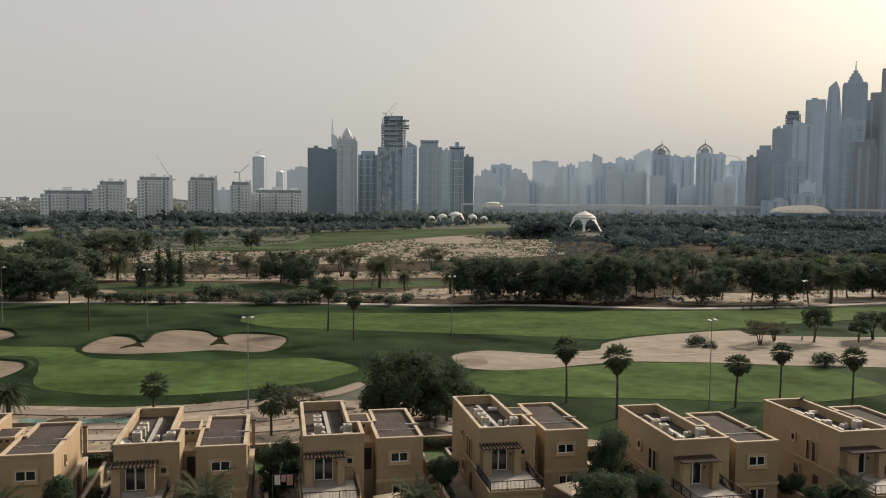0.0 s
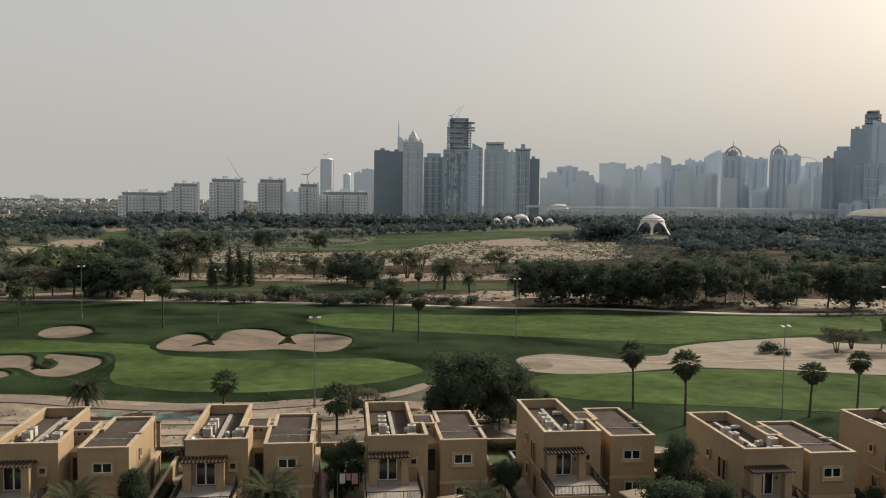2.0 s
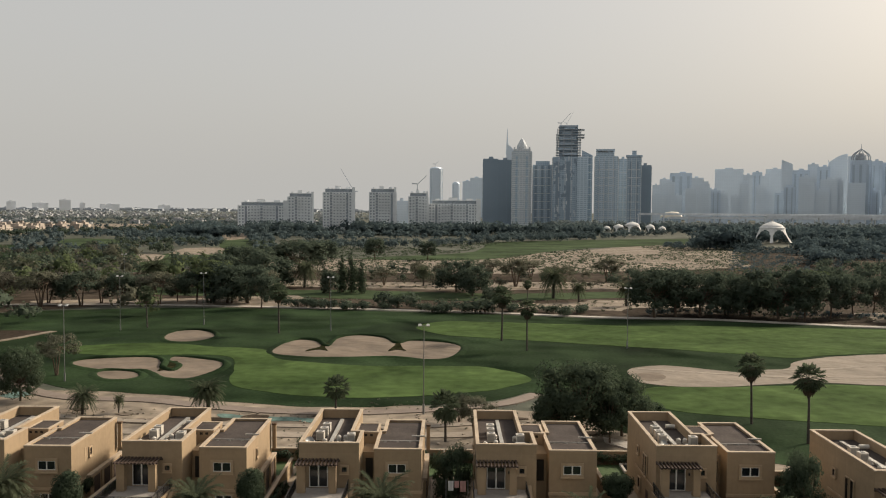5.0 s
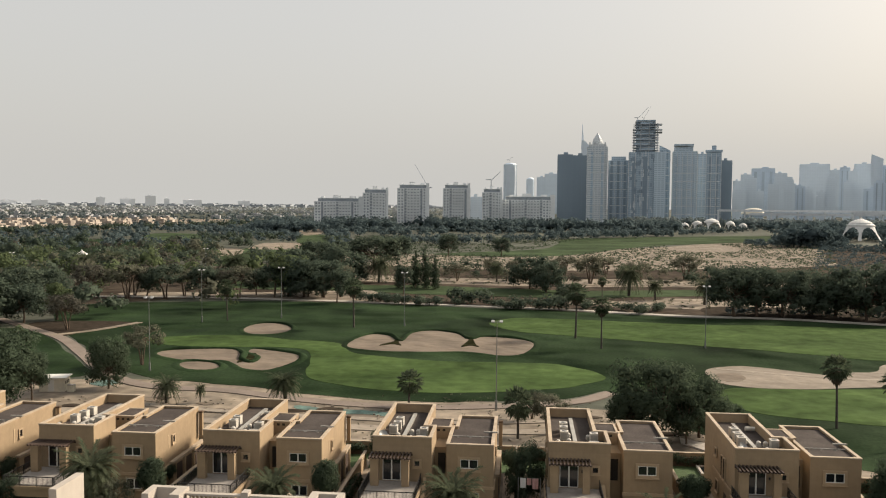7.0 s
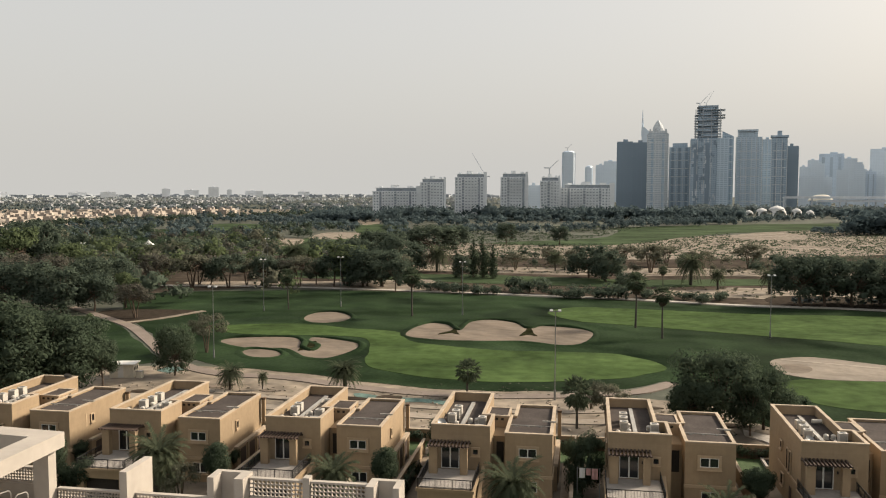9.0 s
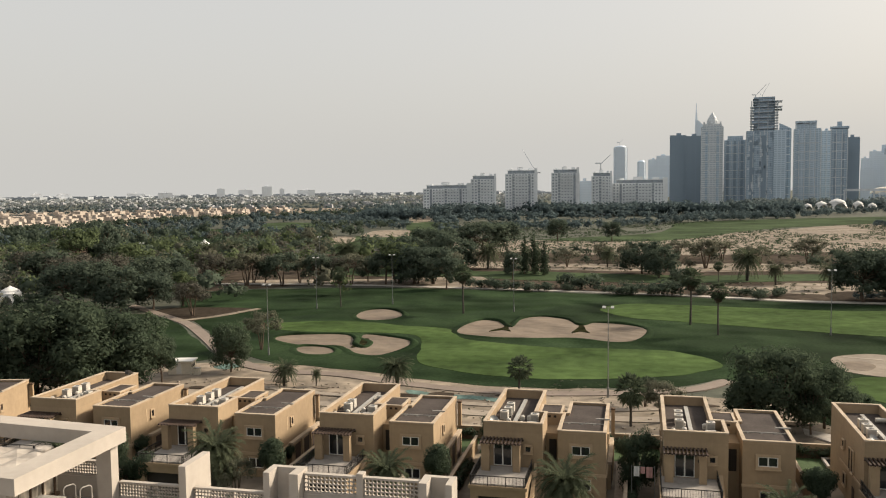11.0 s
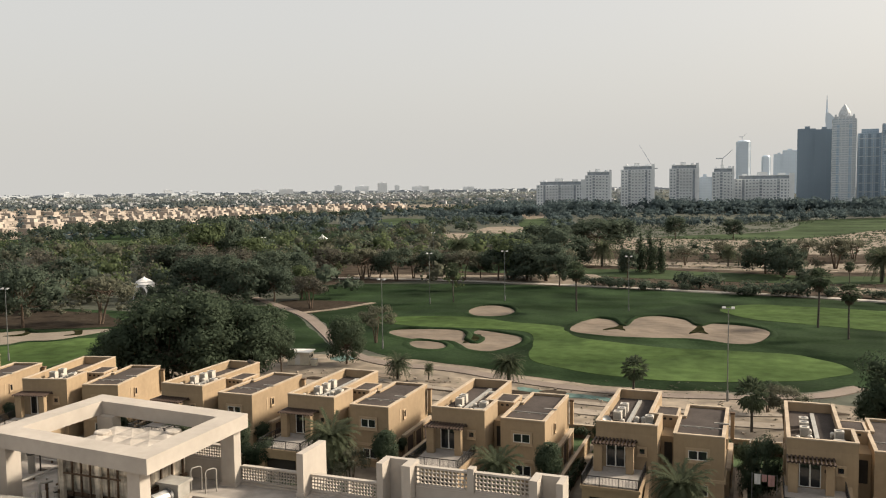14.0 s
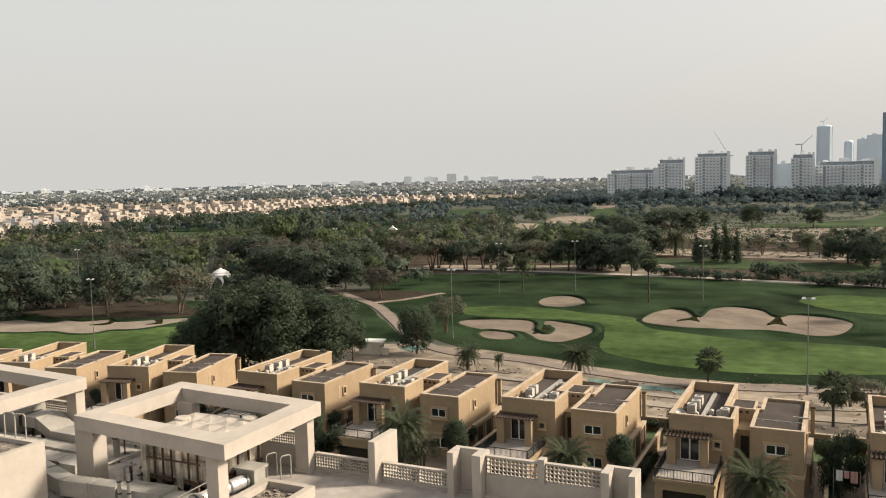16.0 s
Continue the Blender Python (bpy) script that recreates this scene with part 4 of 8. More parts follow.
for k in range(220):
    x, y = rr.choice(((rr.uniform(-33, -23), rr.uniform(23.2, 25.6)), (rr.uniform(-21.55, -19.8), rr.uniform(25.75, 27.45)), (rr.uniform(-36, -31), rr.uniform(26.8, 28))))
    q, z_ = rr.uniform(0.03, 0.11), DZ + (0.15 if x > -21.6 else 0)
    rubble.box(x - q, y - q * rr.uniform(0.3, 1), z_ - 0.01, x + q, y + q * rr.uniform(0.3, 1), z_ + q * rr.uniform(0.3, 0.9))
tagged(part("roof_debris", rubble, GRIT), "dark scraps and grit lying between the roof ducts", "debris", kind="stuff")
for x, y, w, h_ in ((-26.9, 25.3, 0.5, 0.45), (-25.9, 25.2, 0.4, 0.38), (-24.9, 25.4, 0.45, 0.5)):
    p = thing("water_pump", "small dark pump standing under the tank edge", "pump", pose(x, y, DZ), "pumps")
    part("base", Geo().box(-w / 2, -0.2, 0, w / 2, 0.2, 0.08), DECK, p)
    part("motor", Geo().tube((-w / 2, 0, h_ * 0.55), (w / 2, 0, h_ * 0.55), h_ * 0.32, sides=10), ACGRILL, p)
    part("flange", Geo().tube((w / 2, 0, h_ * 0.55), (w / 2 + 0.05, 0, h_ * 0.55), h_ * 0.42, sides=10), RUST, p)


# ---- villas ----
def window_unit(parent, w, h, m, surround=0.16, panes=2, name="window"):
    """A recessed white window with a stone surround. m sets it on a wall that faces -y, its lower left corner at the origin."""
    wob = part(name, Geo().box(0.04, 0.05, 0.04, w - 0.04, 0.085, h - 0.04), PANE, parent, "dark window with a white frame", at=m)
    fr = Geo()
    e = 0.07 if panes > 1 else 0.045
    for x in (0.0, w - e):
        fr.box(x, 0.0, 0, x + e, 0.095, h)
    fr.box(e, 0.0, 0, w - e, 0.095, e).box(e, 0.0, h - e, w - e, 0.095, h)
    for k in range(1, panes):
        c = w * k / panes
        fr.box(c - 0.06, -0.01, 0.07, c + 0.06, 0.095, h - 0.07)
    part("window_frame", fr, UPVC if panes > 1 else TIMBER, wob)
    if surround:
        s, t = surround, Geo()
        t.box(-s, -0.05, -s, 0, 0.1, h + s).box(w, -0.05, -s, w + s, 0.1, h + s).box(0, -0.05, h, w, 0.1, h + s).box(0, -0.05, -s, w, 0.1, 0)
        part("surround", t, TRIM, wob)
        part("sill", Geo().box(-s - 0.05, -0.13, -s - 0.10, w + s + 0.05, 0.0, -s), TRIM, wob)
    return wob


def walls_with_parapet(parent, outline, z0, top, deck, thick=0.25):
    """Walls up to a parapet round a lower roof deck. outline runs anticlockwise."""
    w, c, n = Geo(), Geo(), len(outline)
    w.prism(outline, z0, deck - 0.02)
    part("wall", w, STUCCO, parent)
    inset, rim = [], []
    for i in range(n):
        a, b, d = Vector(outline[i - 1]), Vector(outline[i]), Vector(outline[(i + 1) % n])
        n1, n2 = Vector((-(b - a).y, (b - a).x)).normalized(), Vector((-(d - b).y, (d - b).x)).normalized()
        off = (n1 + n2) / (1 + n1.dot(n2))
        inset.append(b + off * thick)
        rim.append(b - off * 0.045)
    p = Geo()

    def ring(g, o, i_, za, zb):
        k = len(o)
        vs = [(x, y, z) for z in (za, zb) for ring_ in (o, i_) for x, y in ring_]
        fs = []
        for j in range(k):
            q = (j + 1) % k
            fs += [(j, q, 2 * k + q, 2 * k + j), (k + q, k + j, 3 * k + j, 3 * k + q), (2 * k + j, 2 * k + q, 3 * k + q, 3 * k + j), (k + j, k + q, q, j)]
        g.add(vs, fs)
    ring(p, [Vector(o) for o in outline], inset, deck - 0.02, top - 0.12)
    part("parapet", p, STUCCO, parent)
    back = [a + (b - a) * 1.25 for a, b in zip([Vector(o) for o in outline], inset)]
    ring(c, rim, back, top - 0.12, top)
    part("coping", c, COPING, parent)
    d = Geo().prism([(q.x, q.y) for q in inset], deck - 0.01, deck + 0.02)
    part("roof_deck", d, ROOFING, parent)


def build_villa():
    v = thing("villa", "two-storey sand-coloured stucco villa with flat roofs and terrace", "villa", group="row of villas")
    # tall block
    walls_with_parapet(v, [(0.0, 0), (6.0, 0), (6.0, 4.7), (4.95, 4.7), (4.95, 13.9), (0.12, 13.9)], 0, 8.0, 6.95)
    # low block
    walls_with_parapet(v, [(7.4, 1.1), (12.2, 1.1), (12.2, 12.7), (7.85, 12.7), (7.85, 8.0), (7.4, 8.0)], 0, 7.1, 6.78)
    # stair block between them
    walls_with_parapet(v, [(4.97, 6.3), (7.38, 6.3), (7.38, 9.8), (4.97, 9.8)], 0, 7.42, 7.32, thick=0.16)
    # thin dark patches on the wall give the shade in the holes
    for k in range(3):
        part("vent_hole", Geo().box(7.385, 6.7 + 0.8 * k, 6.9, 7.40, 7.05 + 0.8 * k, 7.15), SHADEROOM, v)
        part("vent_hole", Geo().box(5.3 + 0.6 * k, 6.285, 6.9, 5.6 + 0.6 * k, 6.297, 7.15), SHADEROOM, v)
    g = Geo().box(6.02, 3.2, 0, 7.38, 6.28, 6.1)
    part("entrance_bay", g, STUCCO, v)
    # panel on the bay's face; the recess shade is in its colour
    part("entrance_opening", Geo().box(6.35, 3.12, 3.3, 7.1, 3.19, 5.5), SHADEROOM, v, "dark panel for the recessed entrance")
    # string course and plinth of the lower storey
    part("string_course", Geo().box(7.32, 1.0, 2.5, 12.32, 1.09, 2.8), TRIM, v)
    part("string_course", Geo().box(12.21, 1.095, 2.5, 12.32, 4.58, 2.8), TRIM, v)
    part("string_course", Geo().box(-0.1, 0.0, 3.25, -0.01, 9, 3.45), TRIM, v)
    part("lower_wing", Geo().box(12.21, 4.6, 0, 12.58, 13.2, 2.72), STUCCO, v)
    part("lower_wing_coping", Geo().box(12.21, 4.5, 2.72, 12.7, 13.3, 2.98), COPING, v)
    for k in range(3):
        part("loggia_opening", Geo().box(12.59, 5.5 + 2.6 * k, 0.1, 12.61, 7.0 + 2.6 * k, 2.45), TIMBER, v, "brown timber arcade door")
        part("loggia_pier", Geo().box(12.585, 7.3 + 2.6 * k, 0, 12.72, 7.75 + 2.6 * k, 2.7), STUCCO, v)
    part("back_pier", Geo().box(12.4, 12.35, 3.7, 12.8, 12.75, 6.4), STUCCO, v)
    part("pier_cap", Geo().box(12.34, 12.29, 6.4, 12.86, 12.81, 6.6), RUST, v)
    # windows of the street side
    window_unit(v, 1.8, 0.95, pose(8.82, 1.0, 4.6), surround=0.24)
    window_unit(v, 1.7, 1.1, pose(9.0, 1.0, 1.08), panes=2, surround=0.12)
    window_unit(v, 0.5, 0.5, pose(4.3, -0.1, 5.05), panes=1, surround=0.2)
    # side windows
    window_unit(v, 0.45, 0.75, pose(12.3, 5.2, 4.9, 0, 0, 90), panes=1, surround=0.14)
    part("wall_slit", Geo().box(12.205, 4.2, 4.5, 12.23, 4.45, 6.0), TRIM, v)
    for y in (4.3, 5.3):
        window_unit(v, 0.6, 2.1, pose(-0.1, y, 3.6, 0, 0, -90), panes=1, surround=0.08)
    window_unit(v, 0.55, 0.65, pose(-0.1, 8.0, 5.0, 0, 0, -90), panes=1, surround=0.14)
    window_unit(v, 0.9, 1.1, pose(-0.1, 7.4, 1.4, 0, 0, -90), panes=1, surround=0.1)
    part("side_door", Geo().box(-0.03, 3.3, 0.1, -0.005, 4.2, 2.2), TIMBER, v, "brown timber side door")
    # terrace door under the pergola
    d = part("terrace_door", Geo().box(1.12, -0.06, 3.56, 2.84, -0.03, 5.72), PANE, v, "dark sliding glass door with white frame")
    fr = Geo().box(1.05, -0.10, 3.5, 1.13, -0.02, 5.78).box(2.83, -0.10, 3.5, 2.91, -0.02, 5.78).box(1.13, -0.10, 5.7, 2.83, -0.02, 5.78).box(1.13, -0.10, 3.5, 2.83, -0.02, 3.57).box(1.91, -0.12, 3.57, 2.05, -0.02, 5.7)
    part("door_frame", fr, UPVC, d)
    part("wall_lamp", Geo().box(3.2, -0.16, 5.0, 3.32, -0.01, 5.25), IRON, v)
    # pergola
    for x, w in ((0.08, 0.8), (3.22, 0.7)):
        part("pergola_pillar", Geo().box(x, -1.75, 3.43, x + w, -1.1, 5.98).box(x - 0.06, -1.81, 5.98, x + w + 0.06, -1.04, 6.12), STUCCO, v)
    part("pergola_beam", Geo().box(-0.05, -1.55, 6.12, 4.1, -1.35, 6.24), TIMBER, v)
    part("wall_plate", Geo().box(-0.05, -0.12, 6.08, 4.1, -0.02, 6.235), TIMBER, v)
    for k in range(12):
        x = -0.05 + k * 0.355
        part("pergola_slat", Geo().box(x, -2.15, 6.24, x + 0.14, -0.02, 6.4), TIMBER, v)
    # terrace over the garage
    part("terrace_slab", Geo().box(-0.45, -5.85, 3.05, 5.15, -0.02, 3.34), STUCCO, v)
    part("terrace_floor", Geo().box(-0.2, -5.6, 3.345, 4.9, -0.05, 3.42), TERRAZZO, v)
    part("garage_wall", Geo().box(-0.3, -5.7, 0, 0.4, -0.03, 3.04).box(4.3, -5.7, 0, 5.0, -0.03, 3.04).box(0.4, -5.7, 2.3, 4.3, -5.4, 3.04), STUCCO, v)
    # dark sheet in place of the garage's shaded inside
    part("garage_opening", Geo().box(0.4, -5.2, 0.05, 4.3, -5.15, 2.3), SHADEROOM, v, "dark garage opening under the terrace")
    part("stair_wall", Geo().add([(5.17, -5.4, 0), (5.5, -5.4, 0), (5.5, -0.05, 0), (5.17, -0.05, 0), (5.17, -5.4, 1.2), (5.5, -5.4, 1.2), (5.5, -0.05, 3.9), (5.17, -0.05, 3.9)], [(3, 2, 1, 0), (4, 5, 6, 7), (0, 1, 5, 4), (1, 2, 6, 5), (2, 3, 7, 6), (3, 0, 4, 7)]), STUCCO, v, "sloping stucco wall of the outer stair")
    rail = Geo()
    runs = [((-0.3, -5.7), (4.95, -5.7)), ((-0.3, -5.7), (-0.3, -0.1)), ((4.95, -5.7), (4.95, -0.1))]
    for (x0, y0), (x1, y1) in runs:
        rail.box(min(x0, x1) - 0.03, min(y0, y1) - 0.03, 4.26, max(x0, x1) + 0.03, max(y0, y1) + 0.03, 4.33)
        rail.box(min(x0, x1) - 0.02, min(y0, y1) - 0.02, 3.48, max(x0, x1) + 0.02, max(y0, y1) + 0.02, 3.52)
        length = math.hypot(x1 - x0, y1 - y0)
        count = int(length / 0.13)
        for k in range(count + 1):
            f = k / count
            x, y, r = x0 + (x1 - x0) * f, y0 + (y1 - y0) * f, 0.035 if k % 13 == 0 else 0.011
            rail.box(x - r, y - r, 3.34, x + r, y + r, 4.3)
    part("railing", rail, IRON, v, "black iron terrace railing")
    # roof pipework
    part("roof_duct", Geo().box(2.55, 3.2, 6.97, 2.95, 12.4, 7.2), GALV, v, "long grey roof duct")
    part("roof_pipe", Geo().tube((7.7, 4.45, 6.95), (11.9, 4.45, 6.95), 0.06, sides=8), DUCT, v, "thin white roof pipe")
    for px in (8.3, 9.6, 10.9):
        part("pipe_support", Geo().box(px - 0.12, 4.3, 6.8, px + 0.12, 4.6, 6.9), DUCT, v)
    part("rain_spout", Geo().box(11.0, 5.5, 7.12, 12.45, 5.66, 7.24), DUCT, v)
    part("deck_step", Geo().box(7.66, 1.4, 6.80, 11.93, 4.25, 6.85), ROOFING, v)
    return v


def build_outdoor_unit():
    u = thing("air_conditioner", "white outdoor air-conditioning unit standing on a villa roof", "air conditioner", group="roof units")
    part("casing", Geo().box(-0.40, -0.38, 0.1, 0.40, 0.38, 0.94).box(-0.42, -0.40, 0.94, 0.42, 0.40, 0.99), ACWHITE, u)
    part("grille", Geo().lathe([(0.27, 0), (0.27, 0.015), (0.08, 0.03)], 12), ACGRILL, u, at=pose(0, 0, 0.991))
    part("coil", Geo().box(-0.33, -0.39, 0.2, 0.33, -0.382, 0.84), DUCT, u)
    for x in (-0.38, 0.3):
        part("foot", Geo().box(x, -0.38, 0, x + 0.08, 0.38, 0.1), ACGRILL, u)
    return u


def build_vent():
    u = thing("roof_vent", "short round white ventilator on a villa roof", "ventilator", group="roof vents")
    part("base", Geo().box(-0.22, -0.22, 0, 0.22, 0.22, 0.12), ACWHITE, u)
    part("drum", Geo().lathe([(0.19, 0.12), (0.24, 0.22), (0.24, 0.42), (0.12, 0.52)], 14), ACWHITE, u)
    return u


def build_tank():
    u = thing("water_heater", "white horizontal water cylinder on a villa roof", "water heater", group="roof cylinders")
    part("cylinder", Geo().tube((-0.5, 0, 0.35), (0.5, 0, 0.35), 0.22, sides=14), ACWHITE, u)
    for x in (-0.35, 0.28):
        part("cradle", Geo().box(x, -0.2, 0, x + 0.07, 0.2, 0.16), ACGRILL, u)
    return u


VILLAS = [(-120.8, 69.6), (-104.4, 74.2), (-86.8, 78.0), (-68.2, 81.7), (-50.4, 81.7), (-32.6, 81.7), (-14.9, 81.7), (2.8, 81.7), (20.7, 81.7), (38.6, 74.4), (57.1, 74.4), (75.2, 74.4)]
TURNED = {0: 15.0, 1: 14.0, 2: 13.5}  # the end of the row bends round
villa, unit, vent, cylinder = build_villa(), build_outdoor_unit(), build_vent(), build_tank()
rnd = random.Random(5)
ROOF_SPOTS = [(unit, 1.75, 7.6), (unit, 1.7, 5.9), (unit, 1.6, 4.3), (unit, 4.75, 3.7), (cylinder, 4.6, 2.2), (vent, 2.1, 3.1), (vent, 2.2, 5.2), (vent, 3.45, 4.5), (vent, 4.1, 4.6), (vent, 3.6, 2.3), (vent, 0.9, 2.4), (cylinder, 3.9, 9.9)]
started = set()
for i, (x, y) in enumerate(VILLAS):
    if i:
        copy_thing(villa, pose(x, y, 0, 0, 0, TURNED.get(i, 0)))
    else:
        villa.matrix_basis = pose(x, y, 0, 0, 0, TURNED.get(i, 0))
    for kind, ux, uy in ROOF_SPOTS:
        if rnd.random() < 0.12:
            continue
        m = pose(x, y, 0, 0, 0, TURNED.get(i, 0)) @ pose(ux + rnd.uniform(-0.1, 0.1), uy + rnd.uniform(-0.15, 0.15), 6.97, 0, 0, rnd.uniform(-4, 4))
        if kind.name in started:
            copy_thing(kind, m)
        else:
            kind.matrix_basis = m
            started.add(kind.name)


# ---- plants ----
def leaf_cloud(rng, centres, radii, count, size, flat=0.6):
    """Many small leaf sprays round the centres of a crown's clumps, as one Geo of bent quads."""
    c, r = np.array(centres), np.array(radii)
    pick = rng.choice(len(c), count, p=r ** 2 / np.sum(r ** 2))
    d = rng.normal(size=(count, 3))
    d /= np.linalg.norm(d, axis=1)[:, None]
    p = c[pick] + d * (r[pick] * rng.uniform(0.42, 1.08, count) ** 0.6)[:, None] * np.array([1, 1, flat])
    n_ = d + rng.normal(size=(count, 3)) * 0.45 + np.array([0, 0, 0.25])
    a = np.cross(n_, rng.normal(size=(count, 3)))
    a /= np.linalg.norm(a, axis=1)[:, None]
    b = np.cross(n_, a)
    b /= np.linalg.norm(b, axis=1)[:, None]
    s = size * rng.uniform(0.6, 1.3, count)[:, None]
    v = np.stack([p - a * s * 1.15 - b * s * 0.3, p + a * s * 0.2 - b * s * 0.48, p + a * s * 1.15 + b * s * 0.1, p - a * s * 0.1 + b * s * 0.48], 1).reshape(-1, 3)
    # leaves take the light with the roundness of their clump and crown
    mid, half = (c.min(0) + c.max(0)) / 2, np.ptp(c, axis=0) / 2 + r.mean()
    crown = (p - mid) / half
    turn = d * 0.5 + crown * 0.6 + rng.normal(size=(count, 3)) * 0.34 + np.array([0, 0, 0.2])
    turn /= np.linalg.norm(turn, axis=1)[:, None]
    g = Geo()
    g.v = [tuple(q) for q in v.tolist()]
    g.f = [(4 * i, 4 * i + 1, 4 * i + 2, 4 * i + 3) for i in range(count)]
    g.n = np.repeat(turn, 4, axis=0).tolist()
    # the shaded heart of each clump
    for centre, rad in zip(centres, radii):
        pts = [Vector((math.cos(k * 1.2566) * 0.9, math.sin(k * 1.2566) * 0.9, -0.42)) for k in range(5)] + [Vector((math.cos(k * 1.2566 + 0.63) * 0.9, math.sin(k * 1.2566 + 0.63) * 0.9, 0.42)) for k in range(5)] + [Vector((0, 0, -0.95)), Vector((0, 0, 0.95))]
        vs = [Vector(centre) + Vector((q.x, q.y, q.z * flat)) * (rad * rng.uniform(0.3, 0.5)) for q in pts]
        tri = []
        for k in range(5):
            j = (k + 1) % 5
            tri += [(k, j, 5 + k), (5 + k, j, 5 + j), (5 + k, 5 + j, 11), (j, k, 10)]
        g.add(vs, tri)
        g.n += [tuple(q.normalized()) for q in pts]
    return g


def build_tree(name, label, seed, height, radius, leaf, count=1500, size=0.33, trunk=0.22, low=0.3, stems=1, flat=0.62, clumps=16):
    """A broad tree: bent tapered stems, limbs to every clump, an uneven crown of small leaf sprays."""
    rng = np.random.default_rng(seed)
    t = thing(name, label, "tree")
    wood, centres, radii = Geo(), [], []
    for k in range(clumps):
        ang, f = rng.uniform(0, 2 * math.pi), rng.uniform(0, 1)
        rr = radius * (0.25 + 0.62 * math.sqrt(rng.uniform(0, 1)))
        z = height * (low + (0.86 - low) * f)
        rr *= 1.0 - 0.55 * max(0, f - 0.55)
        centres.append((rr * math.cos(ang), rr * math.sin(ang), z))
        radii.append(radius * rng.uniform(0.22, 0.42))
    centres.append((0, 0, height * 0.8))
    radii.append(radius * 0.4)
    for s in range(stems):
        a = 2 * math.pi * s / stems + rng.uniform(0, 1)
        spread_ = 0.0 if stems == 1 else radius * 0.3
        base = Vector((0.2 * math.cos(a) * (stems > 1), 0.2 * math.sin(a) * (stems > 1), -0.1))
        mid = Vector((spread_ * 0.5 * math.cos(a) + rng.uniform(-0.2, 0.2), spread_ * 0.5 * math.sin(a) + rng.uniform(-0.2, 0.2), height * low * 0.6))
        top = Vector((spread_ * math.cos(a), spread_ * math.sin(a), height * (low + 0.12)))
        wood.tube(base, mid, trunk * 1.15, trunk * 0.85, 7).tube(mid, top, trunk * 0.85, trunk * 0.6, 7)
        for i, c in enumerate(centres):
            if i % stems == s:
                end = Vector(c)
                knee = top.lerp(end, 0.5) + Vector((0, 0, -0.08 * height))
                wood.tube(top, knee, trunk * 0.4, trunk * 0.25, 5, False).tube(knee, end, trunk * 0.25, trunk * 0.08, 5, False)
    part("trunk", wood, BARK, t)
    part("crown", leaf_cloud(rng, centres, radii, count, size, flat), leaf, t)
    return t


def frond_mesh(g, rng, base, heading, length, droop, leaflets, wide, lift=0.5):
    """One feather frond: a curved rib with many paired narrow leaflets."""
    h = Vector((math.cos(heading), math.sin(heading), 0))
    side = Vector((-h.y, h.x, 0))
    pts = []
    for k in range(leaflets + 1):
        f = k / leaflets
        pts.append(Vector(base) + h * (length * (f - 0.12 * f * f * droop)) + Vector((0, 0, length * (lift * f - droop * f * f))))
    for k in range(1, leaflets):
        p, q, f = pts[k], pts[k + 1], k / leaflets
        u = (q - p).normalized()
        w = wide * (0.35 + 0.65 * math.sin(math.pi * (0.15 + 0.75 * f)))
        for sgn in (1, -1):
            tip = p + side * (sgn * w * 0.6) + u * (w * 0.95) + Vector((0, 0, w * rng.uniform(-0.35, 0.25)))
            g.add([p - u * 0.05, p + u * 0.065, tip], [(0, 1, 2)])
        g.add([p + side * 0.02, p - side * 0.02, q], [(0, 1, 2)])


def build_date_palm(seed, height, length=2.4, fronds=92):
    rng = np.random.default_rng(seed)
    t = thing("date_palm", "date palm with arching grey-green feather fronds", "palm")
    g = Geo()
    z = 0.0
    while z < height:
        g.tube((0, 0, z), (0, 0, z + 0.32), 0.20, 0.25, 8)
        z += 0.3
    part("trunk", g, PALMBARK, t)
    c = Geo()
    for k in range(fronds):
        f = k / fronds
        frond_mesh(c, rng, (0, 0, height + 0.1), k * 2.4, length * rng.uniform(0.85, 1.1), 0.45 + 0.55 * f + rng.uniform(0, 0.2), 28, 0.46, 1.25 - 1.45 * f)
    part("crown", c, FROND, t)
    return t


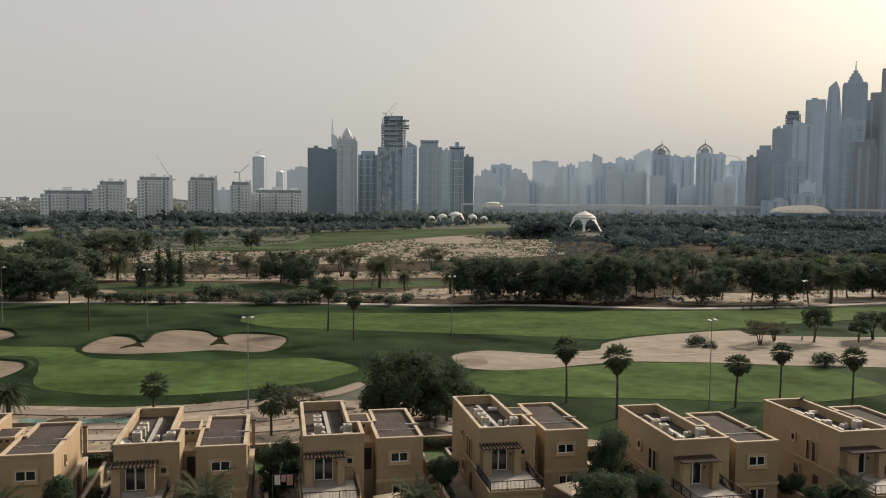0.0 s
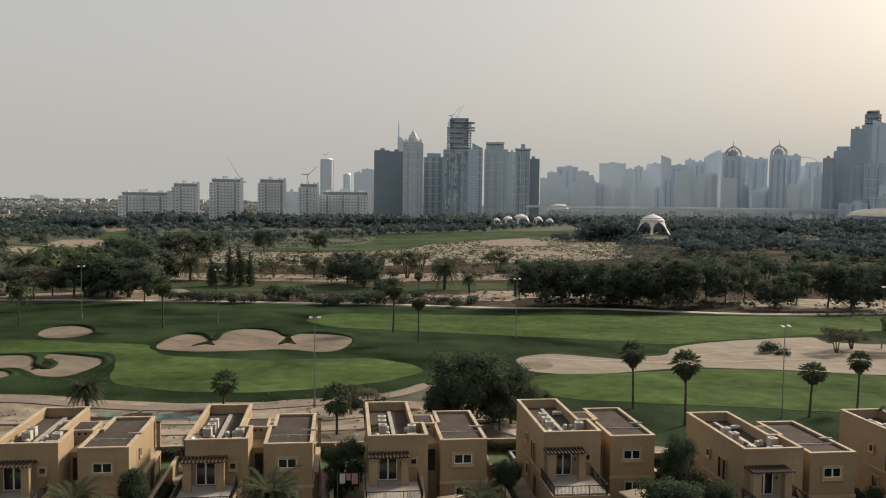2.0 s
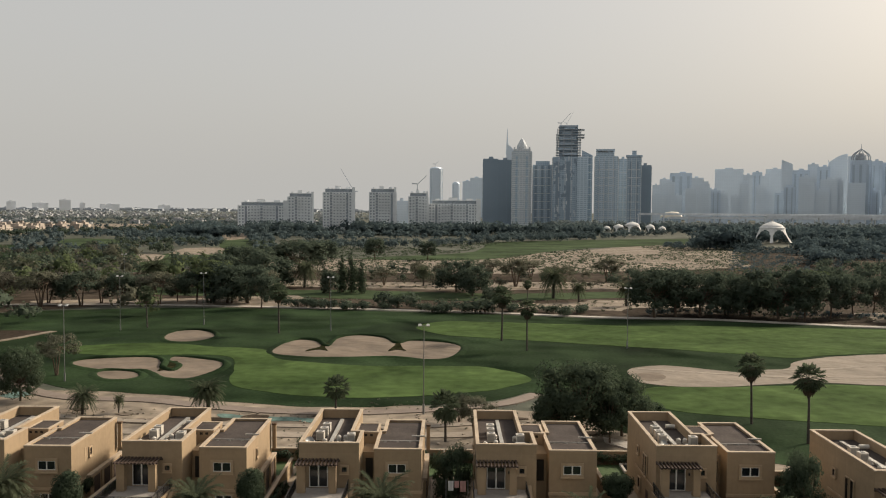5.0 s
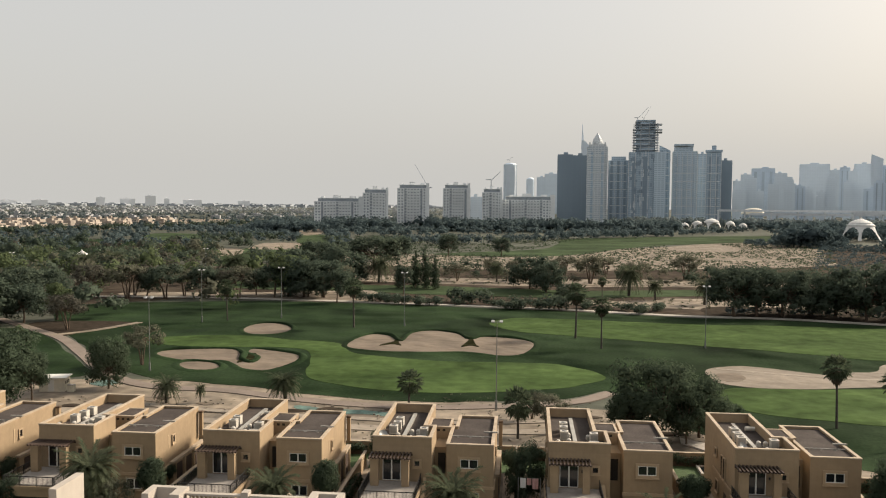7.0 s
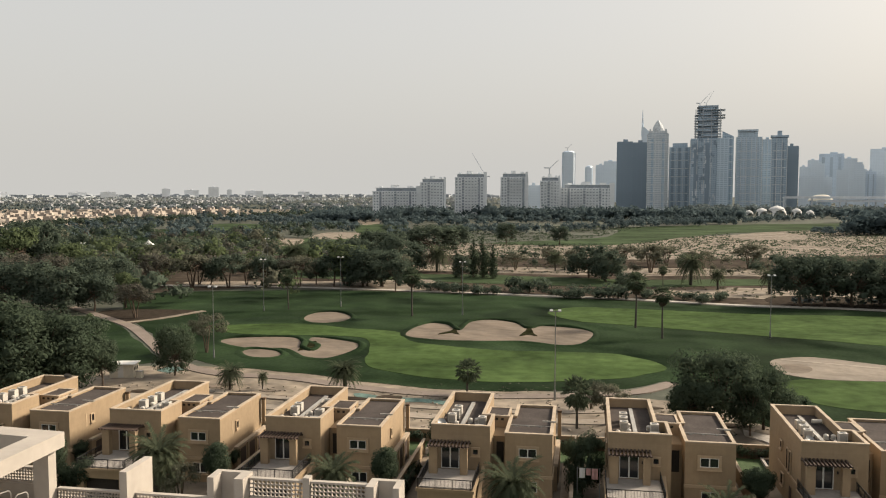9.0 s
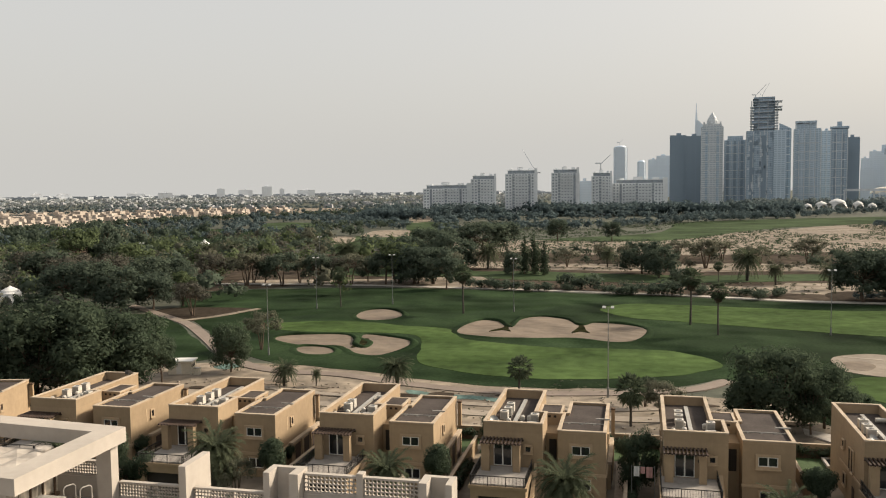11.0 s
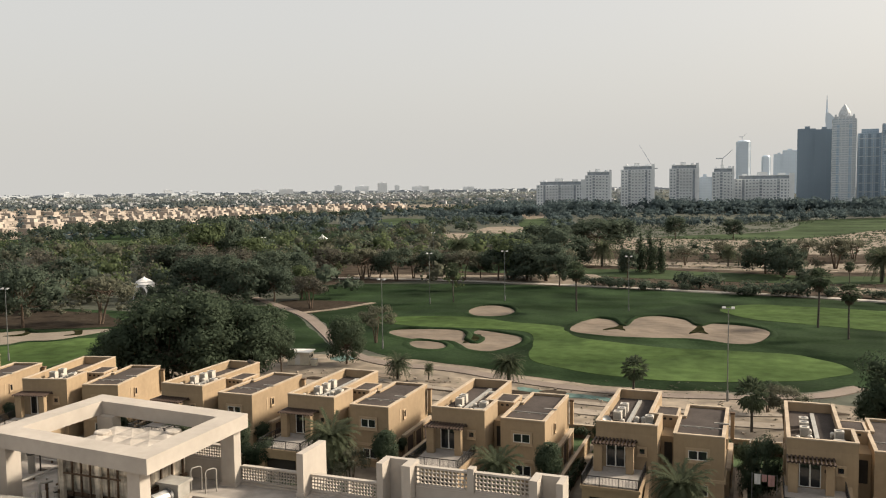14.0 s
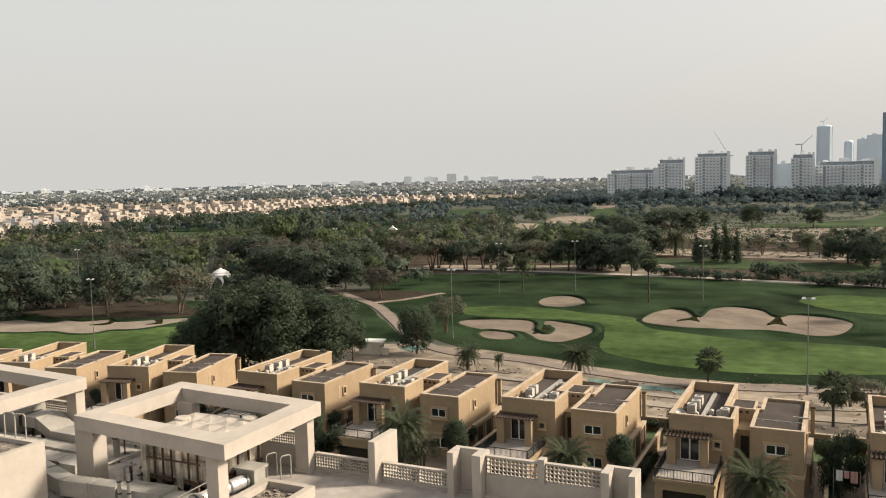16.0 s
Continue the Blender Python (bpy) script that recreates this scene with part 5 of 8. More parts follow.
def build_fan_palm(seed, height, skirt=True):
    rng = np.random.default_rng(seed)
    t = thing("fan_palm", "tall fan palm with a round head and a dry skirt", "palm")
    g = Geo().tube((0, 0, -0.1), (0.05, 0, height * 0.5), 0.17, 0.13, 9).tube((0.05, 0, height * 0.5), (0, 0, height), 0.13, 0.11, 9)
    part("trunk", g, PALMBARK, t)
    if skirt:
        s = Geo()
        for k in range(150):
            a, f = rng.uniform(0, 2 * math.pi), rng.uniform(0, 1)
            d = Vector((math.cos(a), math.sin(a), 0))
            w = Vector((-d.y, d.x, 0)) * rng.uniform(0.10, 0.24)
            p = Vector((0, 0, height + 0.15 - 1.5 * f))
            out_ = 0.86 - 0.40 * f + rng.uniform(-0.08, 0.1)
            s.add([p, p + d * out_ + w - Vector((0, 0, 0.55)), p + d * out_ * 0.8 - Vector((0, 0, rng.uniform(0.95, 1.3))), p + d * out_ - w - Vector((0, 0, 0.6))], [(0, 1, 2, 3)])
        part("skirt", s, DEADFROND, t, "dry brown hanging fronds")
    c = Geo()
    for k in range(58):
        f = (k + 0.5) / 58
        a, el = k * 2.4 + rng.uniform(-0.2, 0.2), 1.4 - 2.5 * f + rng.uniform(-0.12, 0.12)
        d = Vector((math.cos(a) * math.cos(el), math.sin(a) * math.cos(el), math.sin(el)))
        u = Vector((-math.sin(a), math.cos(a), 0))
        n_ = d.cross(u)
        reach = rng.uniform(0.85, 1.2)
        stem = Vector((0, 0, height)) + d * reach
        c.add([Vector((0, 0, height)), stem + u * 0.025, stem - u * 0.025], [(0, 1, 2)])
        for j in range(13):
            b = (j - 6) * 0.24
            dd = d * math.cos(b) + u * math.sin(b)
            long_ = rng.uniform(0.8, 1.08) * (1 - 0.03 * abs(j - 6))
            fold = n_ * (0.05 if j % 2 else -0.05)
            tip = stem + dd * long_ - Vector((0, 0, 0.12 + 0.16 * abs(math.sin(b))))
            c.add([stem, stem + dd * long_ * 0.6 + fold + u * 0.07, tip, stem + dd * long_ * 0.6 - fold - u * 0.07], [(0, 1, 2, 3)])
    part("crown", c, FROND_GREEN, t)
    return t


def build_column_tree(seed, height, radius):
    rng = np.random.default_rng(seed)
    t = thing("column_tree", "dark columnar conifer standing in the sand", "tree")
    part("trunk", Geo().tube((0, 0, -0.1), (0, 0, height * 0.8), 0.22, 0.06, 7), BARK, t)
    centres = [(rng.uniform(-0.3, 0.3) * radius, rng.uniform(-0.3, 0.3) * radius, height * (0.10 + 0.82 * k / 13)) for k in range(14)]
    radii = [radius * (0.95 - 0.7 * max(0, k / 13 - 0.45) / 0.55) * rng.uniform(0.8, 1.1) for k in range(14)]
    part("crown", leaf_cloud(rng, centres, radii, 1600, 0.26, 1.0), LEAF, t)
    return t


def build_round_tree(seed, height, radius, leaf, count, size):
    """A clipped garden tree: a slim stem and one close ball of leaves."""
    rng = np.random.default_rng(seed)
    t = thing("clipped_tree", "small round-headed dark green garden tree", "tree")
    mid = height - radius * 1.05
    part("trunk", Geo().tube((0, 0, -0.1), (0.05, 0, mid * 0.6), 0.1, 0.08, 7).tube((0.05, 0, mid * 0.6), (0, 0, mid), 0.08, 0.05, 7), BARK, t)
    centres, radii = [(0, 0, mid)], [radius * 0.78]
    for k in range(16):
        d = rng.normal(size=3)
        d /= np.linalg.norm(d)
        centres.append((d[0] * radius * 0.55, d[1] * radius * 0.55, mid + d[2] * radius * 0.55))
        radii.append(radius * rng.uniform(0.32, 0.45))
    part("crown", leaf_cloud(rng, centres, radii, count, size, 1.0), leaf, t)
    return t


def build_bush(seed, radius, leaf, label, count=900, size=0.15, clumps=7, tall=1.0):
    rng = np.random.default_rng(seed)
    t = thing("bush", label, "shrub")
    centres = [(rng.uniform(-0.7, 0.7) * radius, rng.uniform(-0.7, 0.7) * radius, radius * tall * rng.uniform(0.25, 0.6)) for k in range(clumps)]
    part("stem", Geo().tube((0, 0, -0.1), (0, 0, radius * 0.4), 0.09, 0.05, 5), BARK, t)
    part("foliage", leaf_cloud(rng, centres, [radius * rng.uniform(0.3, 0.5) for k in centres], count, size, 0.75), leaf, t)
    return t


def bank(fine):
    """The kinds of plant, in a fine build for near ones and a coarse one for those far off; each with its own height."""
    n, z = (1.0, 1.0) if fine else (0.35, 1.5)
    k = 0 if fine else 100

    def tree(name, label, seed, h, r, leaf, count, size, *rest, **kw):
        return build_tree(name, label, seed + k, h, r, leaf, int(count * n), size * z, *rest, **kw), h
    dark, acacia, shade = "dark spreading evergreen tree with a dense crown", "dusty olive acacia with bare forked stems under a flat crown", "green shade tree on a short bare trunk"
    # coarse far plants take the haze-lifted leaf colour
    leaf_ = LEAF if fine else LEAF_MID
    return {
        "ghaf": [tree("spreading_tree", dark, 11, 9, 4.4, leaf_, 9500, 0.155, low=0.27, flat=0.85, clumps=38), tree("spreading_tree", dark, 12, 10, 4.2, leaf_, 9500, 0.155, low=0.30, flat=0.9, clumps=38),
                 tree("spreading_tree", dark, 13, 8, 4.5, leaf_, 9500, 0.155, low=0.22, flat=0.8, clumps=40)],
        "acacia": [tree("acacia_tree", acacia, 21, 8, 4.6, LEAF_DULL, 3600, 0.15, 0.16, 0.5, 3, 0.5), tree("acacia_tree", acacia, 22, 7, 4.2, LEAF_DULL, 3400, 0.15, 0.16, 0.5, 4, 0.5)],
        "bare": [tree("bare_tree", "brownish thin-leaved tree with bare forked limbs", 91, 9, 4.4, LEAF_BROWN, 9000, 0.10, 0.16, 0.34, 3, 0.7, clumps=30), tree("bare_tree", "brownish thin-leaved tree with bare forked limbs", 92, 8, 4.4, LEAF_BROWN, 9000, 0.10, 0.16, 0.40, 4, 0.6, clumps=28)],
        "olive": [tree("shade_tree", shade, 31, 8, 4.0, LEAF_BRIGHT, 4400, 0.16, 0.2, 0.38, 2), tree("shade_tree", shade, 32, 7, 3.8, leaf_, 4200, 0.16, 0.18, 0.42, 2)],
        "date": [(build_date_palm(41 + k, 4.0, 2.3), 6.0), (build_date_palm(42 + k, 3.2, 2.6), 5.4)],
        "fan": [(build_fan_palm(51 + k, 8.0), 9.3), (build_fan_palm(52 + k, 8.6), 9.9)],
        "low_fan": [(build_fan_palm(53 + k, 3.6, False), 4.9)],
        "round": [(build_round_tree(81 + k, 7, 1.9, leaf_, int(5200 * n), 0.11 * z), 7)],
        "column": [(build_column_tree(61 + k, 13, 1.9), 13), (build_column_tree(62 + k, 12, 2.0), 12)],
        "bush": [(build_bush(71 + k, 1.6, leaf_, "dark green rounded shrub", 700, 0.13), 1.5), (build_bush(72 + k, 1.8, LEAF_MID, "dusty olive shrub on sand", 700, 0.13), 1.6)],
        "shrub": [(build_bush(75 + k, 1.7, leaf_, "tall loose dark green garden shrub", int(5200 * n), 0.10 * z, 16, 3.0), 3.8)],
    }


BANK = {True: bank(True), False: bank(False)}
planted = {}
prnd, lean = random.Random(8), random.Random(9)


def plant(kind, x, y, height, wide=1.0, z=0.0):
    """Stands one plant of that kind and height on the ground."""
    fine = math.hypot(x, y) < 210
    i = prnd.randrange(len(BANK[fine][kind]))
    source, own = BANK[fine][kind][i]
    s = height / own
    m = pose(x, y, z, lean.uniform(-3.5, 3.5), lean.uniform(-3.5, 3.5), prnd.uniform(0, 360))
    if (fine, kind, i) in planted:
        ob = copy_thing(source, m)
    else:
        ob = planted[(fine, kind, i)] = source
    ob.matrix_basis = m @ Matrix.Diagonal((s * wide, s * wide, s, 1))




# ---- gardens between and before the villas ----
LAWN = material("garden_lawn", (0.035, 0.060, 0.020), 0.9, grain=2, vary=0.3, stain=0.3, stain_size=0.3, bump=0.5)
PAVING = material("garden_paving", (0.30, 0.245, 0.19), 0.85, grain=2, vary=0.15, stain=0.2)
HEDGE_LABEL = "clipped dark green hedge between gardens"
spread("garden_lawn", [(-140, 60), (-60, 60), (30, 60), (95, 58), (96, 72), (36, 73), (33, 77), (-60, 77.2), (-140, 77)], 0.05, LAWN, "shaded front gardens with lawn and planting", "garden")


def turned(ob, i):
    """Turns what belongs to a villa's garden with its villa."""
    x, y = VILLAS[i]
    ob.matrix_basis = pose(x, y, 0, 0, 0, TURNED.get(i, 0)) @ pose(-x, -y, 0)
    return ob


def hedge(x0, y0, x1, y1, tall):
    rng = np.random.default_rng(int(abs(x0 * 13 + y0 * 7)))
    h_ = thing("hedge", HEDGE_LABEL, "hedge", group="garden hedges")
    n = max(3, int(math.hypot(x1 - x0, y1 - y0) / 0.5))
    centres = [(x0 + (x1 - x0) * k / n + rng.uniform(-0.1, 0.1), y0 + (y1 - y0) * k / n + rng.uniform(-0.1, 0.1), tall * rng.uniform(0.35, 0.75)) for k in range(n + 1)]
    part("foliage", leaf_cloud(rng, centres, [0.55] * (n + 1), 75 * n, 0.15, 1.0), LEAF, h_)
    part("stem", Geo().box(min(x0, x1), min(y0, y1), 0, max(x0, x1) + 0.2, max(y0, y1) + 0.2, tall * 0.7), BARK, h_)
    return h_


for i, (x, y) in enumerate(VILLAS):
    w = turned(thing("garden_wall", "low sand-coloured garden wall between two villas", "wall", group="garden walls"), i)
    part("wall", Geo().box(x + 14.0, y - 6, 0, x + 14.25, y + 15, 1.7), STUCCO, w)
    part("coping", Geo().box(x + 13.94, y - 6.05, 1.7, x + 14.31, y + 15.05, 1.8), COPING, w)
    w = turned(thing("garden_wall", "low sand-coloured wall behind a villa garden", "wall", group="garden walls"), i)
    part("wall", Geo().box(x - 3.2, y + 19.6, 0, x + 14.3, y + 19.85, 1.5), STUCCO, w)
    part("coping", Geo().box(x - 3.25, y + 19.55, 1.5, x + 14.35, y + 19.9, 1.6), COPING, w)
    turned(tagged(part("garden_lawn", Geo().box(x - 3.1, y + 13.95, 0.02, x + 13.9, y + 19.5, 0.06), LAWN), "small back garden lawn with planting", "garden", kind="structure"), i)
    turned(tagged(part("side_path", Geo().box(x + 12.97, y - 4, 0.02, x + 13.98, y + 13, 0.07), PAVING), "paved side passage between villas", "path", kind="structure"), i)
    turned(hedge(x + 14.7, y - 4, x + 14.7, y + 8, 2.0), i)
    turned(hedge(x - 2.6, y + 19.1, x + 13, y + 19.1, 1.6), i)

for px, py, ph, pw in [(59.2, 238.7, 16, 1.1), (65.8, 240.6, 15.3, 1.1), (73.4, 242.5, 14.5, 1.1), (82.2, 247.1, 14.2, 1.1), (87.8, 242.2, 14.8, 1.1), (94.2, 237.3, 16, 1.1), (100.1, 233.9, 15.4, 0.9), (110, 239.7, 14.1, 0.9), (118.9, 244.5, 12.8, 0.9), (129.6, 254.1, 12.4, 0.82), (129.6, 234.6, 10.7, 1.1), (140.7, 242, 11.4, 0.82), (147.1, 235.5, 14.8, 0.9), (151.8, 230.7, 14.6, 0.9), (161.4, 236.7, 14.6, 0.82), (164.6, 232, 14.4, 0.82), (185.9, 241.6, 12.7, 0.9), (194.7, 240.6, 14.3, 0.98), (203.6, 239.6, 13.7, 0.98), (213.5, 238.5, 13.8, 0.98)]:
    plant("ghaf", px, py, ph, pw)
for px, py, ph, pw in [(225.5, 237.2, 13.8, 1.2), (-71.4, 265.8, 14.5, 1.1), (-57.4, 252.3, 11.3, 0.9), (-70.6, 278.8, 12.8, 1), (-87, 309.2, 14.6, 1.2), (-70.6, 317.4, 15.2, 1.3), (-92, 365.3, 15.1, 1.3), (-40.8, 281.9, 10.3, 0.7), (2.6, 306.5, 13.2, 1.1), (8.3, 294.3, 11.9, 1), (-44.1, 489.7, 13.8, 1.2), (-12.8, 488.8, 12, 1.2), (-70.6, 392.5, 17.2, 1.6), (-69.2, 445.7, 14.4, 1.5), (13.5, 273, 5.2, 1), (18.4, 112.5, 11.2, 0.95), (24.0, 113.8, 8.6, 0.85), (14.2, 117, 5.6, 1.0), (21.6, 109.9, 7.6, 0.8)]:
    plant("ghaf", px, py, ph, pw)
for px, py, ph, pw in [(-159.1, 143.9, 15.5, 1), (-183.2, 152, 9.7, 1.1), (-182.6, 138.2, 16.8, 1.1), (-221, 168.7, 16.1, 1.1), (-94.9, 106.4, 10.9, 1), (-88.1, 106.8, 14.9, 1.1), (-82.9, 107.4, 16.4, 1.1), (-80.4, 111.7, 15, 1.1), (-78.2, 116.8, 12.6, 1), (-76.4, 122.1, 8, 0.9), (-103, 112.7, 8.1, 1), (-126, 198.5, 11.5, 1.0), (-132.7, 193.9, 12.8, 1.1), (-142.7, 197.1, 14, 1.2), (-153.4, 200.5, 13.6, 1.2), (-148.8, 230.7, 13.1, 1.2), (-145.5, 239.7, 11.5, 1.2), (-192.8, 267, 22.1, 0.8), (-189.1, 237.8, 14.2, 1.2)]:
    plant("ghaf", px, py, ph, pw)
for px, py, ph, pw in [(-218.2, 213.1, 9.8, 1.3), (-122.8, 260.9, 10.1, 0.95), (-102.9, 258.6, 11.8, 0.95), (-88.5, 269.1, 9.8, 0.95), (-70.2, 266.5, 11.5, 0.95)]:
    plant("ghaf", px, py, ph, pw)
for px, py, ph, pw in [(164.7, 275, 11.4, 1.1), (159.1, 295.9, 11, 1.1), (188.1, 282.6, 10.7, 1.1), (211.1, 291.1, 10.7, 1.1), (246, 299.4, 11.7, 1.1), (87.1, 302.7, 9.7, 1), (135.7, 309.3, 9.7, 1.2), (-77.8, 267.9, 15.2, 1.1), (-64.9, 266.4, 13.3, 1.1), (118.8, 165, 8.5, 0.8), (135.3, 166.5, 7.3, 1.1), (128.7, 162.9, 5.5, 0.9), (135.7, 159, 6.5, 1), (1.6, 120.6, 4.4, 0.9), (14.6, 110.4, 6.6, 0.85), (-113.6, 176.9, 3.2, 0.9), (-0.8, 88, 5.2, 0.5), (-121.5, 206, 10.5, 0.9), (-173, 260.9, 14.8, 1.2), (-192.2, 273.8, 15.1, 1.2), (-190.7, 256.8, 21, 0.8), (-208.9, 252.7, 12, 1.2), (-221.5, 230, 9.3, 1.3)]:
    plant("olive", px, py, ph, pw)
for px, py, ph, pw in [(-114.1, 255.9, 11.9, 0.95), (-99.7, 266.4, 9.9, 0.95), (-80.9, 263.9, 11.6, 0.95), (-66.5, 274.2, 9.7, 0.95)]:
    plant("olive", px, py, ph, pw)
for px, py, ph, pw in [(-109.1, 189.4, 9.8, 0.9), (-164.5, 214.2, 13.5, 1.0), (-156.4, 222, 14, 1.0), (-196.3, 238.6, 13.5, 1.1), (-182.8, 239.3, 13, 1.1), (-137.3, 252, 12, 1.0), (-127.5, 262, 11, 1.0), (-95, 262, 10.5, 0.9)]:
    plant("bare", px, py, ph, pw)
for px, py, ph, pw in [(-45.2, 299.6, 11.7, 1), (-39.5, 302.7, 14.6, 1), (-35.6, 300.5, 15.9, 1), (-31.6, 298.3, 13.3, 1)]:
    plant("column", px, py, ph, pw)
for px, py, ph, pw in [(-26.2, 330.5, 8.1, 1.1), (18.2, 368.2, 9, 1.3), (26.4, 330.6, 11.9, 1.1), (48.6, 349, 8.2, 0.9), (67.2, 353.1, 11, 1.2), (35.4, 361.1, 9.4, 1.1), (-14.3, 364.8, 7.8, 0.9), (-3.4, 345.3, 8.5, 0.8), (104.5, 163.4, 6.2, 1.1), (110.7, 167.6, 5, 1.1), (-145.2, 153.5, 13, 1), (-72.2, 151.2, 8.4, 0.8), (3.6, 112.5, 6.2, 0.75), (-86, 104.5, 7.5, 1.0), (-125.6, 253.1, 12, 0.95), (-111.2, 263.7, 10, 0.95), (-91.8, 261.3, 11.7, 0.95), (-77.4, 271.7, 9.7, 0.95), (-59.7, 269, 11.4, 0.95)]:
    plant("acacia", px, py, ph, pw)
for px, py, ph, pw in [(-56.1, 320.1, 12, 1), (-10.3, 329.1, 8.8, 1), (36.1, 287.8, 12.3, 1), (43.2, 276.5, 7.3, 1.1), (56.9, 266.7, 8.8, 1.1), (170, 228.6, 12, 1.1), (-55, 123.1, 4.7, 1.15), (-35.3, 121, 6.4, 1.2), (-49.9, 124, 3.2, 0.8), (-113.9, 318.3, 12.6, 1.2), (-183.6, 332.8, 10.4, 1.2), (-171.6, 334.9, 10.8, 1.2)]:
    plant("date", px, py, ph, pw)
for px, py, ph, pw in [(12.4, 195.2, 12.5, 1.2), (17.2, 182, 10.9, 1.2), (-42.1, 204.1, 12.1, 1.2), (25.6, 271.7, 7.4, 1.2), (44.4, 120.8, 10.1, 1.1), (48.4, 110.8, 10.4, 1.15), (69.1, 114.1, 7.9, 1.45), (79.5, 118.3, 8.8, 1.1), (87.7, 111.9, 9, 1.15), (-77.2, 210.8, 10.6, 1)]:
    plant("fan", px, py, ph, pw)
for px, py, ph, pw in [(-17.3, 125.8, 5.3, 1.1), (-0.4, 110.2, 6.6, 0.85)]:
    plant("low_fan", px, py, ph, pw)
for px, py, ph, pw in [(-47.2, 257.6, 3.8, 1.2), (-42.2, 255.7, 3.5, 1.2), (-37.2, 253.8, 2.8, 1.2), (-32.3, 251.9, 3.3, 1.2), (-26.8, 252.6, 2.8, 1.2), (-15.9, 258.1, 5.5, 1.2), (-9.1, 253.2, 2.5, 1.2), (-1.7, 249.7, 3.7, 1.2), (4.1, 249.1, 3.7, 1.2), (10.6, 247, 5.5, 1.2), (19.1, 250, 2.9, 1.2), (33.4, 241.7, 3.3, 1.2), (39.4, 247.7, 2.9, 1.2), (29.2, 248.9, 2.6, 1.2), (104.6, 141.5, 2.8, 1.2), (90.7, 165.3, 2.5, 1.2), (91.8, 161.7, 1.3, 1.2), (31.5, 128.1, 1.7, 1.2), (99.4, 248.1, 2.7, 1.2), (-4.9, 246.2, 3, 1.2)]:
    plant("bush", px, py, ph, pw)
for px, py, ph, pw in [(-19.8, 254.5, 2.5, 1.2)]:
    plant("bush", px, py, ph, pw)
for px, py, ph, pr in [(-41, 74, 8.6, 2.4), (-22.9, 74, 7.2, 2.4), (-5.7, 72, 8.2, 2.4), (12.3, 72, 6.6, 2.3), (53.7, 68, 6.0, 2.2), (-58.5, 74, 7.5, 2.4), (70, 68, 6.5, 2.2)]:
    plant("date", px, py, ph, 0.95 if pr < 3 else 1.1)
for px, py, ph, pw in [(-35.2, 76, 7.2, 0.86), (-18.5, 77, 7.2, 0.86), (49.5, 68, 5.4, 0.9), (16.3, 80, 6.2, 0.85), (-53, 76, 6.8, 0.85)]:
    plant("round", px, py, ph, pw)
for px, py, ph, pw in [(0.3, 84.5, 7.2, 0.5), (33.7, 76.5, 9.2, 0.55), (29.4, 69.5, 7.2, 1.05), (34.5, 71, 6.2, 0.7), (-68.6, 131.2, 8.9, 0.72), (-16.6, 98, 4.5, 0.7), (-34.2, 99, 4.5, 0.7)]:
    plant("ghaf", px, py, ph, pw)
for px, py, ph, pw in [(-38.5, 74, 5.6, 0.6)]:
    plant("acacia", px, py, ph, pw)
for px, py, ph, pw in [(-50.8, 76, 4.5, 0.9), (51.9, 69, 5.0, 0.8), (17.5, 84, 4.5, 0.9), (-20.3, 84, 3.2, 1.0), (-38.2, 86, 3.2, 1.0), (-56, 84, 3.6, 1.0), (-73.5, 80, 4.6, 1.0), (-90, 80, 4.6, 1.0), (35, 84, 4.0, 1.0), (52.6, 76, 3.6, 1.0), (-55.5, 78, 5.0, 0.9)]:
    plant("shrub", px, py, ph, pw * 0.8)
for px, py, ph, pw in [(-158.5, 187.2, 5.6, 1.0), (-162.8, 187.2, 3.8, 0.9), (-156.4, 189.5, 5.8, 1.0)]:
    plant("shrub", px, py, ph, pw * 0.8)


